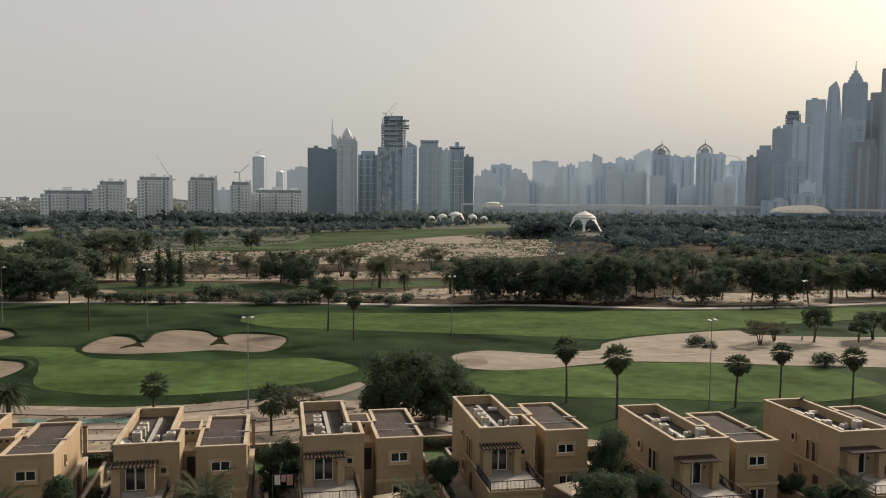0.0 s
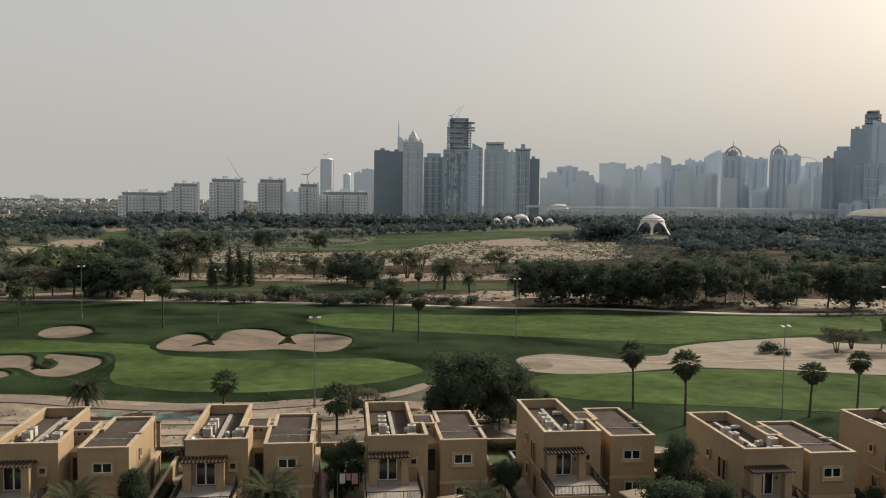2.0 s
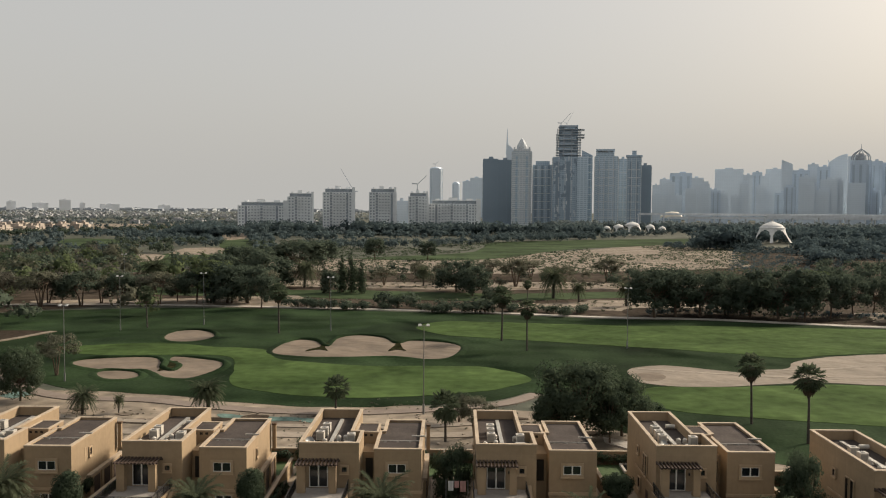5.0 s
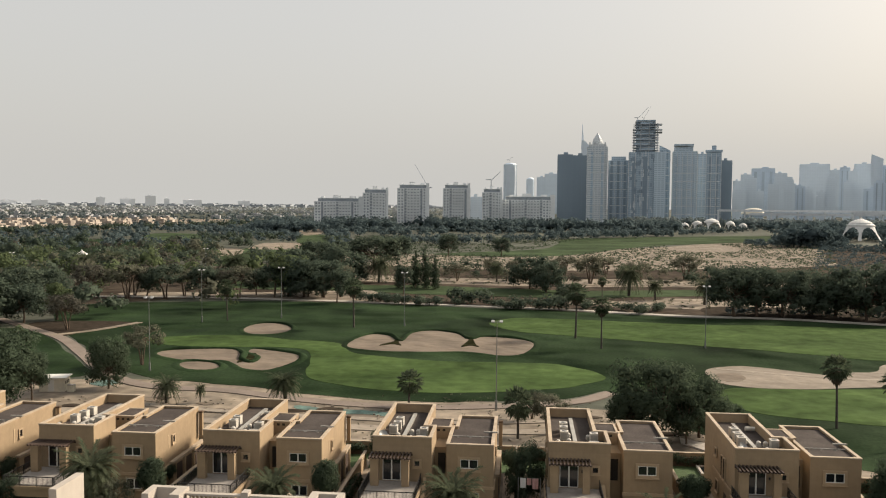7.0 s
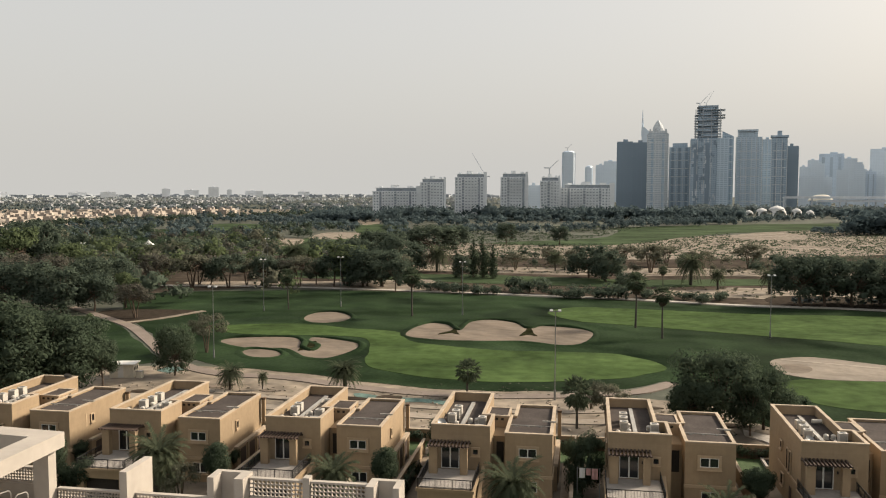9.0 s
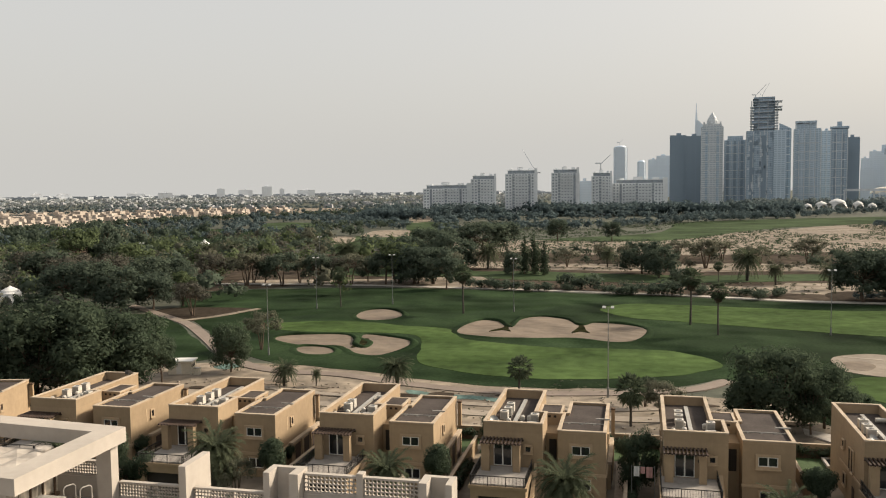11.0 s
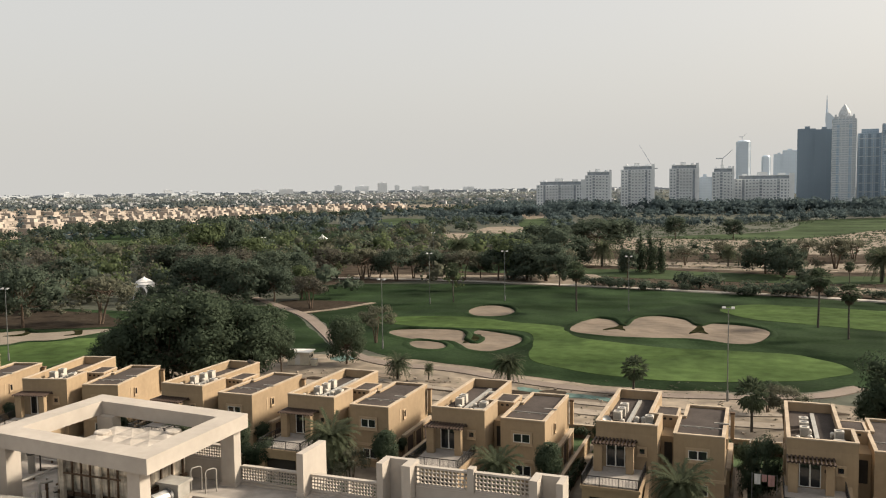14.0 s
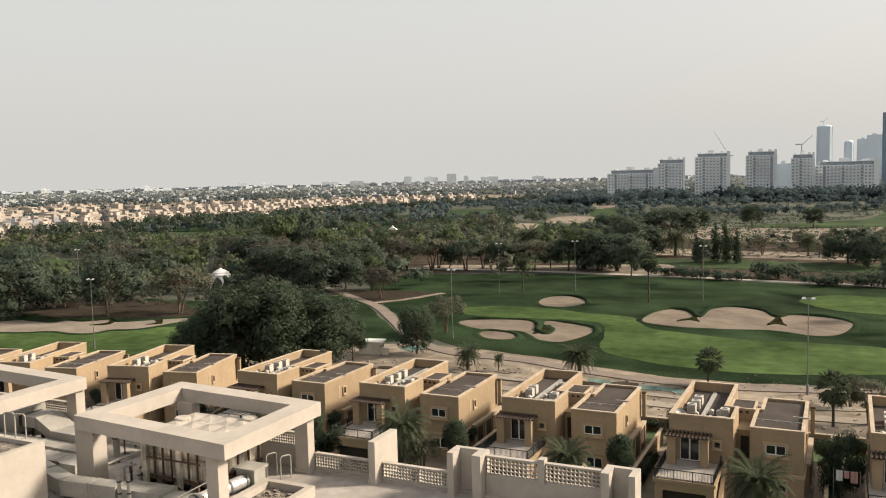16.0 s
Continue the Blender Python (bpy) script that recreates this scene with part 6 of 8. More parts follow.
# ---- far woods, too many to count: one mesh of leaf clumps ----
def woods(name, label, spots, leaf, per=40, size=1.0, core=0.7, wide=1.0):
    rng = np.random.default_rng(len(spots))
    n = len(spots)
    if per >= 100:
        per, size = int(per * 0.72), size * 1.12
    pos = np.array([(x, y) for x, y, h in spots])
    h = np.array([s[2] for s in spots])
    idx = np.repeat(np.arange(n), per)
    d = rng.normal(size=(n * per, 3))
    d /= np.linalg.norm(d, axis=1)[:, None]
    rad = h[idx] * 0.55 * wide
    p = np.zeros((n * per, 3))
    lumps = 7
    off = rng.normal(size=(n, lumps, 3))
    off /= np.linalg.norm(off, axis=2)[:, :, None]
    off[:, 0] *= 0.3
    pick = rng.integers(0, lumps, n * per)
    c = off[idx, pick] * 0.62 + d * (0.50 * rng.uniform(0.65, 1.06, n * per))[:, None]
    p[:, :2] = pos[idx] + c[:, :2] * rad[:, None]
    p[:, 2] = h[idx] * np.maximum(0.55 + 0.42 * c[:, 2], 0.06)
    lean = d + rng.normal(size=(n * per, 3)) * 0.45 + np.array([0, 0, 0.25])
    a = np.cross(lean, rng.normal(size=(n * per, 3)))
    a /= np.linalg.norm(a, axis=1)[:, None]
    b = np.cross(lean, a)
    b /= np.linalg.norm(b, axis=1)[:, None]
    s = size * (h[idx] / 8 * rng.uniform(0.6, 1.3, n * per))[:, None]
    v = np.stack([p - a * s - b * s * 0.5, p + a * s * 0.2 - b * s * 0.7, p + a * s + b * s * 0.2, p - a * s * 0.1 + b * s * 0.7], 1).reshape(-1, 3)
    turn = d * 0.4 + c * 0.8 + rng.normal(size=(n * per, 3)) * 0.36 + np.array([0, 0, 0.2])
    turn = np.repeat(turn / np.linalg.norm(turn, axis=1)[:, None], 4, axis=0)
    faces = np.arange(4 * n * per).reshape(-1, 4).tolist()
    if core:
        ico, tri = [(math.cos(k * 1.257) * 0.9, math.sin(k * 1.257) * 0.9, -0.4) for k in range(5)] + [(math.cos(k * 1.257 + 0.6) * 0.75, math.sin(k * 1.257 + 0.6) * 0.75, 0.5) for k in range(5)] + [(0, 0, 0.95)], []
        for k in range(5):
            tri += [(k, (k + 1) % 5, 5 + k), (5 + k, (k + 1) % 5, 5 + (k + 1) % 5), (5 + k, 5 + (k + 1) % 5, 10)]
        body = np.array(ico)[None] * (h * 0.5)[:, None, None] * np.array([core * wide, core * wide, 0.55]) * rng.uniform(0.5, 0.85, (n, 11, 1))
        body[:, :, :2] += pos[:, None]
        body[:, :, 2] += (h * 0.55)[:, None]
        k0 = len(v)
        v = np.concatenate([v, body.reshape(-1, 3)])
        round_ = np.array(ico) / np.linalg.norm(np.array(ico), axis=1)[:, None]
        turn = np.concatenate([turn, np.tile(round_, (n, 1))])
        faces += (np.array(tri)[None] + k0 + 11 * np.arange(n)[:, None, None]).reshape(-1, 3).tolist()
    me = bpy.data.meshes.new(name)
    me.from_pydata(v.tolist(), [], faces)
    me.materials.append(leaf)
    me.shade_smooth()
    me.normals_split_custom_set_from_vertices(turn.tolist())
    return tagged(new(name, me), label, "trees", kind="stuff")


# clearings, by bearing and distance
CLEAR = [(-20.8, -18.5, 385, 560), (-18.5, -15.2, 480, 640), (-25, -22, 640, 830), (-15.4, -13.5, 545, 990), (-48.5, -41, 462, 560), (-52.5, -49, 300, 400), (-12, 19.6, 395, 760), (19.5, 22.6, 480, 800), (-31, -27.5, 440, 500), (10.2, 15.8, 855, 1075)]


FAR_FAIRWAY = [(-56, 500), (20, 498), (94, 630), (219, 748), (290, 890), (61, 772), (26, 650), (8, 574)]


def inside(x, y, loop):
    hit = False
    for (x0, y0), (x1, y1) in zip(loop, loop[1:] + loop[:1]):
        if (y0 > y) != (y1 > y) and x < x0 + (x1 - x0) * (y - y0) / (y1 - y0):
            hit = not hit
    return hit


def scatter(seed, count, az0, az1, d0, d1, h0, h1, open_too=False, tall=0.0):
    r, r2, out_ = random.Random(seed), random.Random(seed + 500), []
    while len(out_) < count:
        b, d = r.uniform(az0, az1), math.sqrt(r.uniform(d0 ** 2, d1 ** 2))
        x, y = d * math.sin(radians(b)), d * math.cos(radians(b))
        if not open_too and any(p < b < q and u < d < v for p, q, u, v in CLEAR):
            continue
        if not open_too and (-140 < x < 20 and 236 < y < 262 or -140 < x < -45 and y < 293 and y > 236 or x < -455 and 330 < y < 1300 and d < 1400 and r.random() < 0.8):
            continue
        if inside(x, y, FAR_FAIRWAY):
            continue
        if 281 < y < 319 and -64 < x < 92 and h1 < 5:
            continue
        if noise.noise((x * 0.012, y * 0.012, seed)) > -0.28:
            out_.append((x, y, r.uniform(h0, h1) * (1 + tall * r2.random() ** 3)))
    return out_


def along(seed, p, q, wide, count, h0, h1):
    """Spots of a tree row between two places."""
    r = random.Random(seed)
    return [(p[0] + (q[0] - p[0]) * f + r.uniform(-wide, wide), p[1] + (q[1] - p[1]) * f + r.uniform(-wide, wide), r.uniform(h0, h1)) for f in [r.random() for k in range(count)]]


# haze over these belts is put into their leaf colours
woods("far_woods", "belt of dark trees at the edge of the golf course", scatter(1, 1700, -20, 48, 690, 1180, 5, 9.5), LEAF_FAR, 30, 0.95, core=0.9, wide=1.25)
woods("far_woods", "haze-toned blue-green trees before the road viaduct", scatter(21, 1000, 6, 48, 1150, 1330, 8, 15), LEAF_HAZE_DARK, 26, 1.2, core=0.9)
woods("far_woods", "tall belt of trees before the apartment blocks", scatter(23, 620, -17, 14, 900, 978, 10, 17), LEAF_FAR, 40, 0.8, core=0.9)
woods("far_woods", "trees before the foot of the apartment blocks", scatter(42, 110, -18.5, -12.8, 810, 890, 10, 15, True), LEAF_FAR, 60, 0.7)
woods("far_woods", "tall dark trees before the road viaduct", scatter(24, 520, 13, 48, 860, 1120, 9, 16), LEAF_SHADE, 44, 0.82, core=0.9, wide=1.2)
woods("far_woods", "haze-toned trees and scrub beyond the golf course", scatter(2, 700, -60, -8, 560, 1000, 4, 8), LEAF_FAR, 30, 1.2)
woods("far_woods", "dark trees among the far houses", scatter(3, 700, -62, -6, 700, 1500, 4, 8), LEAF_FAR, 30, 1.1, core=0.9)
woods("far_woods", "row of dark trees before the suburb", along(16, (-455, 330), (-440, 760), 9, 150, 6, 10) + along(17, (-445, 700), (-330, 1050), 14, 90, 6, 10), LEAF_MID, 90, 0.7)
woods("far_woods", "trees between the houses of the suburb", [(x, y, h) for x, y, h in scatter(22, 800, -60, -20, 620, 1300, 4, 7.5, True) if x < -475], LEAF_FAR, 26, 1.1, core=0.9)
woods("far_woods", "grey-green haze-toned trees of the suburb", scatter(18, 1900, -62, 2, 1850, 2700, 4, 8), LEAF_HAZE, 12, 2.4)
woods("far_woods", "dark belt of trees across the suburb", scatter(33, 1050, -62, -6, 1330, 1950, 5, 9), LEAF_HAZE_DARK, 14, 2.0)
woods("far_woods", "haze-paled trees towards the horizon", scatter(8, 3200, -62, 4, 2500, 4700, 4, 8), LEAF_PALE, 6, 3.8)
woods("scrub", "dry tufts and debris on the sand behind the villas", scatter(14, 620, -42, 16, 101, 135, 0.08, 0.36), LEAF_DULL, 12, 2.2, core=0, wide=1.8)
woods("mid_woods", "mixed trees beside the golf course", scatter(4, 300, -62, -24, 235, 480, 5, 8.5, tall=0.7), LEAF_MID, 150, 0.50)
woods("mid_woods", "mixed olive-green trees beside the golf course", scatter(5, 230, -62, -15, 250, 500, 4, 8, tall=0.7), LEAF_BRIGHT, 140, 0.50)
woods("mid_woods", "dusty trees beside the golf course", scatter(9, 220, -62, -15, 250, 520, 4, 8, tall=0.7), LEAF_DULL, 150, 0.47)
woods("mid_woods", "dense dark trees behind the sand waste", scatter(6, 360, 20.3, 50, 500, 760, 7, 12), LEAF_SHADE, 170, 0.55, core=0.9, wide=1.45)
woods("mid_woods", "spreading green trees on the sand behind the row", scatter(36, 85, 22, 50, 320, 480, 6, 9.5), LEAF_MID, 240, 0.5, wide=1.3)
woods("mid_woods", "dark trees between the fairways", scatter(7, 130, -24, -12, 400, 700, 5, 8.5), LEAF_MID, 160, 0.55)
woods("mid_woods", "dark trees behind the far fairway", along(19, (-95, 600), (20, 690), 22, 60, 6, 9) + along(20, (20, 720), (240, 960), 25, 120, 6, 10), LEAF_FAR, 150, 0.55)
# row added behind the arches, also to stand for the shade inside them
woods("mid_woods", "dark trees behind the domed pavilion", along(27, (262, 800), (345, 778), 12, 46, 9, 14), LEAF_SHADE, 150, 0.5)
woods("mid_woods", "dusty trees on the sand waste", scatter(12, 60, -12, 19, 320, 395, 3.5, 6), LEAF_DULL, 320, 0.33)
woods("mid_woods", "green trees on the sand waste", scatter(13, 34, -20, 19, 310, 395, 4, 6.5), LEAF_MID, 380, 0.33)
woods("mid_woods", "bushes before the domed pavilion", scatter(15, 260, 18.6, 23, 600, 735, 1.0, 3.0, True), LEAF_SHADE, 100, 0.75, wide=1.4)
woods("mid_woods", "dark tall trees beside the domed pavilion", [(x, y, h) for x, y, h in along(43, (190, 640), (232, 655), 12, 26, 13, 21) + along(44, (262, 560), (310, 585), 15, 34, 8, 14)], LEAF_SHADE, 150, 0.5, core=0.9)
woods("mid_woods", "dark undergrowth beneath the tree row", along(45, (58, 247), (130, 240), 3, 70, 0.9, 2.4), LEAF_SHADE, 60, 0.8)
woods("scrub", "low dusty scrub on the open sand", scatter(10, 1700, -20, 36, 255, 400, 0.3, 0.9), LEAF_DULL, 16, 2.4, core=0, wide=1.9)
woods("scrub", "dense low dark scrub on the dune field", scatter(11, 7500, -11.5, 19.8, 398, 765, 0.35, 1.05, True), LEAF, 6, 3.6, core=0, wide=3.4)
woods("scrub", "dark brush and dry tufts behind the tree row", scatter(47, 420, 18.6, 25.5, 425, 610, 0.6, 2.4, True), LEAF_SHADE, 26, 1.3, core=0, wide=1.8)
woods("scrub", "dark brush between dunes and pavilion", scatter(28, 240, 14.5, 20.5, 665, 820, 2.0, 5.0, True), LEAF_SHADE, 60, 0.9, wide=1.4)
woods("mid_woods", "dark trees of the far golf holes", scatter(29, 150, -52, -29, 470, 650, 5, 9, tall=0.7), LEAF_MID, 120, 0.55)
woods("mid_woods", "dusty undergrowth beneath the trees", scatter(25, 110, -50, -39, 228, 270, 0.8, 2.6), LEAF_DULL, 200, 0.6)
woods("mid_woods", "bare brownish trees beside the golf course", scatter(41, 110, -56, -22, 255, 560, 5, 8, tall=0.7), LEAF_BROWN, 230, 0.33, core=0.45)
woods("mid_woods", "mixed yellow-green trees before the suburb", scatter(26, 110, -50, -30, 400, 470, 5, 8.5), LEAF_BRIGHT, 220, 0.4)

# kinds that no spot asked for are not kept
for fine, kinds in BANK.items():
    for kind, members in kinds.items():
        for i, (source, own) in enumerate(members):
            if (fine, kind, i) not in planted:
                for o in (*source.children_recursive, source):
                    bpy.data.objects.remove(o)


# ---- things on the golf course ----
def build_lamp(height):
    l_ = thing("golf_floodlight", "tall slim steel floodlight mast on the golf course", "floodlight", group="floodlights")
    part("mast", Geo().tube((0, 0, 0.3), (0, 0, height), 0.085, 0.05, 8), STEEL, l_)
    part("base", Geo().tube((0, 0, -0.1), (0, 0, 1.5), 0.19, 0.17, 8), STEEL, l_)
    part("crossbar", Geo().box(-0.75, -0.05, height - 0.05, 0.75, 0.05, height + 0.05), STEEL, l_)
    for x in (-0.62, 0.62):
        lamp = part("lamp_head", Geo().box(-0.24, -0.36, -0.06, 0.24, 0.26, 0.08), LAMPHEAD, l_, at=pose(x, -0.05, height + 0.12, 20))
        part("glass", Geo().box(-0.2, -0.32, -0.08, 0.2, 0.22, -0.062), LAMPHEAD, lamp)
    return l_


floodlight = build_lamp(13.5)
LAMPS = [(-3.8, 125.0, 0), (64.6, 113.8, 20), (40, 185.8, 0), (-29.9, 208.5, 0), (-64.8, 218, 10), (-68.4, 146.2, 0), (-130.6, 114.6, 0), (-82.6, 207, 0), (118, 168, 30), (-170, 262, 0), (-196, 168, 10), (-118, 300, 0)]
for i, (x, y, r) in enumerate(LAMPS):
    if i:
        copy_thing(floodlight, pose(x, y, 0.05, 0, 0, r))
    else:
        floodlight.matrix_basis = pose(x, y, 0.05, 0, 0, r)

CABINWALL = material("cream_cabin_panel", (0.58, 0.53, 0.43), 0.7, grain=3, vary=0.08, stain=0.15)
hut = thing("site_cabin", "small cream cabin with a flat white roof on sand", "cabin", pose(-76.8, 129.2, 0.03, 0, 0, 12))
part("wall", Geo().box(-2.0, -1.3, 0, 2.0, 1.3, 2.2), CABINWALL, hut)
part("roof", Geo().box(-2.3, -1.6, 2.2, 2.3, 1.6, 2.36), UPVC, hut)
for k in range(3):
    part("louvre", Geo().box(2.0, -1.0 + 0.75 * k, 1.2, 2.03, -0.6 + 0.75 * k, 1.7), SHADEROOM, hut)
part("door", Geo().box(-0.6, -1.33, 0.05, 0.3, -1.3, 2.0), UPVC, hut)
bx = thing("utility_box", "small cream utility box beside the cabin", "box", pose(-73.6, 128.6, 0.03))
part("body", Geo().box(-0.5, -0.4, 0, 0.5, 0.4, 1.1), CABINWALL, bx)
part("lid", Geo().box(-0.55, -0.45, 1.1, 0.55, 0.45, 1.17), DUCT, bx)

NETTING = material("teal_ground_netting", (0.075, 0.125, 0.110), 0.9, grain=2, vary=0.3, stain=0.4, stain_size=0.4)
spread("ground_netting", [(-73, 137.4), (-71, 138), (-69.2, 135.4), (-71, 133), (-73.6, 134.8)], 0.07, NETTING, "crumpled teal netting lying on the sand", "netting", kind="", wobble=0.8, thick=0.05)
spread("ground_netting", [(-34, 124), (-24, 122.5), (-13, 122), (-14, 119), (-24, 119.5), (-33, 121)], 0.07, NETTING, "crumpled teal netting lying on the sand", "netting", kind="", wobble=1.5, thick=0.05)

TENTCLOTH = material("white_tent_cloth", (0.56, 0.555, 0.54), 0.8, grain=0.8, vary=0.05, stain=0.08, bump=0.1)


def tent(x, y, r, hgt, turn=0, label="white peaked tent on the golf course"):
    """A peaked tent on corner poles: a curved cloth cone over an open square."""
    t = thing("tent", label, "tent", pose(x, y, 0, 0, 0, turn), "tents")
    n, g = 6, Geo()
    rings = []
    for k in range(n + 1):
        f = k / n
        w = r * (1 - f) ** 1.6 + 0.08
        z = hgt * (0.42 + 0.58 * f)
        rings.append([(w * sx, w * sy, z) for sx, sy in ((-1, -1), (1, -1), (1, 1), (-1, 1))])
    verts = [p for q in rings for p in q]
    g.add(verts, [(4 * k + i, 4 * k + (i + 1) % 4, 4 * k + 4 + (i + 1) % 4, 4 * k + 4 + i) for k in range(n) for i in range(4)])
    part("canopy", g, TENTCLOTH, t)
    for sx in (-1, 1):
        for sy in (-1, 1):
            part("pole", Geo().tube((r * sx * 0.97, r * sy * 0.97, 0), (r * sx * 0.97, r * sy * 0.97, hgt * 0.43), 0.07 * r / 3, sides=6), STEEL, t)
    return t


tent(-236, 425, 2.6, 5.0, 10)


def pavilion(name, label, category, x, y, r, hgt, sides, turn=0.0, eave=0.55):
    """A white cloth shell on splayed legs: pointed arches between the legs, a shallow tiered cap above."""
    t = thing(name, label, category, pose(x, y, 0, 0, 0, turn))
    rows, cols, z1 = 14, 14, hgt * 0.68
    arch = hgt * 0.64
    for s in range(sides):
        g = Geo()
        for i in range(rows):
            for j in range(cols):
                u, w = abs((j + 0.5) / cols - 0.5) * 2, (i + 0.5) / rows * z1 / arch
                if w < 1 and u < 0.93 * (1 - w ** 3) ** 0.5:
                    continue
                q = []
                for di, dj in ((0, 0), (0, 1), (1, 1), (1, 0)):
                    f = (i + di) / rows
                    rr = r * (1.0 - (1 - eave) * f ** 0.8)
                    a = 2 * math.pi * (s + (j + dj) / cols) / sides
                    q.append((rr * math.cos(a), rr * math.sin(a), f * z1))
                g.add(q, [(0, 1, 2, 3)])
        part("side_panel", g, TENTCLOTH, t)
    cap = [(eave * 1.05, 0.68), (eave * 1.05, 0.72), (eave * 0.86, 0.79), (eave * 0.86, 0.82), (eave * 0.55, 0.90), (eave * 0.2, 0.97), (0.03, 1.0), (0.02, 1.05)]
    part("cap", Geo().lathe([(a * r, b * hgt) for a, b in cap], 24), TENTCLOTH, t)
    return t


pavilion("tent", "white domed tent half hidden among trees", "tent", -165, 192, 4.4, 6.6, 6, 20, 0.62)
pavilion("dome_pavilion", "open white domed pavilion with tall pointed arches", "pavilion", 289, 748, 21.0, 20.8, 6, 8, 0.5)
for x, y, r, top in ((185.8, 1054, 7.0, 9.0), (198.2, 1052, 7.0, 9.8), (212.5, 1049, 10.0, 12.4), (229.1, 1046, 14.0, 15.6), (250.1, 1041, 8.5, 12.6), (264.2, 1037.4, 7.0, 10.2)):
    pavilion("tent", "large white arched tent of a club house", "tent", x, y, r, top / 1.05, 4, 57, 0.62)


# ---- small things on roofs, terraces and in gardens ----
def dish(x, y, z, turn):
    d = thing("satellite_dish", "pale grey satellite dish on a villa roof", "satellite dish", pose(x, y, z, 0, 0, turn), "satellite dishes")
    g, n, s = Geo(), 4, 14
    rings = [[(0.5 * k / n * math.cos(2 * math.pi * i / s), 0.5 * k / n * math.sin(2 * math.pi * i / s), 0.16 * (k / n) ** 2) for i in range(s)] for k in range(1, n + 1)]
    g.add([p for q in rings for p in q], [(k * s + i, k * s + (i + 1) % s, (k + 1) * s + (i + 1) % s, (k + 1) * s + i) for k in range(n - 1) for i in range(s)] + [tuple(range(s))])
    part("reflector", g, STEEL, d, at=pose(0, 0, 0.85, 50))
    part("mast", Geo().tube((0, 0.05, 0), (0, 0.05, 0.85), 0.04, sides=6), STEEL, d)
    part("arm", Geo().tube((0, 0, 0.82), (0, -0.45, 1.05), 0.02, sides=5), STEEL, d)


for k, (vx, vy) in enumerate(VILLAS):
    if k in (6, 8):
        dish(vx + 0.9, vy + 0.9, 6.97, 40)
    if k in (10, 3):
        dish(vx + 4.4, vy + 12.6, 7.3, 200)

CREAMCLOTH = material("cream_parasol_cloth", (0.50, 0.42, 0.32), 0.85, grain=3, vary=0.06, stain=0.1)


def parasol(x, y, z, turn):
    p = thing("parasol", "wide cream square garden parasol", "parasol", pose(x, y, z, 0, 0, turn), "parasols")
    g = Geo()
    r = 1.6
    g.add([(-r, -r, 2.2), (r, -r, 2.2), (r, r, 2.2), (-r, r, 2.2), (0, 0, 2.95), (-r, -r, 2.05), (r, -r, 2.05), (r, r, 2.05), (-r, r, 2.05)], [(0, 1, 4), (1, 2, 4), (2, 3, 4), (3, 0, 4), (5, 6, 1, 0), (6, 7, 2, 1), (7, 8, 3, 2), (8, 5, 0, 3)])
    part("canopy", g, CREAMCLOTH, p)
    part("pole", Geo().tube((0, 0, 0), (0, 0, 2.9), 0.04, sides=8), STEEL, p)
    part("base", Geo().lathe([(0.35, 0), (0.35, 0.08), (0.1, 0.14)], 12), DECK, p)


parasol(30.0, 78.6, 0.05, 15)
parasol(11.2, 78.3, 0.05, 5)
parasol(-24.2, 78.6, 0.05, 10)


tagged(part("paved_walk", Geo().prism([(21.2, 112.8), (21.0, 110.4), (23.4, 107.2), (25.2, 108.6), (24.4, 110.4)], 0.02, 0.2), PALE_PATH), "pale concrete slab path behind the villas", "path", kind="structure")
for vx, vy in (VILLAS[7], VILLAS[8]):
    pool = thing("plunge_pool", "small garden plunge pool with pale coping", "pool", pose(vx + 0.2, vy + 15.6, 0.07))
    for x0, y0, x1, y1 in ((0, 0, 2.2, 0.3), (0, 2.9, 2.2, 3.2), (0, 0.3, 0.3, 2.9), (1.9, 0.3, 2.2, 2.9)):
        part("coping", Geo().box(x0, y0, 0, x1, y1, 0.3), PALE_PATH, pool)
    part("water", Geo().box(0.3, 0.3, 0, 1.9, 2.9, 0.2), PANE, pool)
PINKCLOTH = material("faded_pink_cloth", (0.45, 0.27, 0.25), 0.9, vary=0.1, stain=0.15, bump=0)
rack = thing("drying_line", "white and pink washing on a line beside a villa", "washing line", pose(0.9, 82.2, 0.05))
for x in (-1.1, 1.1):
    part("post", Geo().tube((x, 0, 0), (x, 0, 4.1), 0.04, sides=6), STEEL, rack)
part("line", Geo().tube((-1.1, 0, 4.0), (1.1, 0, 4.0), 0.012, sides=4), STEEL, rack)
for x, w, h_, mat in ((-0.9, 0.55, 1.0, TENTCLOTH), (-0.25, 0.45, 0.7, PINKCLOTH), (0.3, 0.6, 1.1, PINKCLOTH)):
    g = Geo()
    n = 5
    g.add([(x + w * i / n, 0.05 * math.sin(i * 2.1), 4.0 - z) for z in (0, h_) for i in range(n + 1)] + [(x + w * i / n, 0.05 * math.sin(i * 2.1) + 0.015, 4.0 - z) for z in (0, h_) for i in range(n + 1)],
          [(i, i + 1, n + 2 + i, n + 1 + i) for i in range(n)] + [(2 * n + 2 + i + 1, 2 * n + 2 + i, 3 * n + 3 + i, 3 * n + 4 + i) for i in range(n)])
    part("cloth", g, mat, rack)


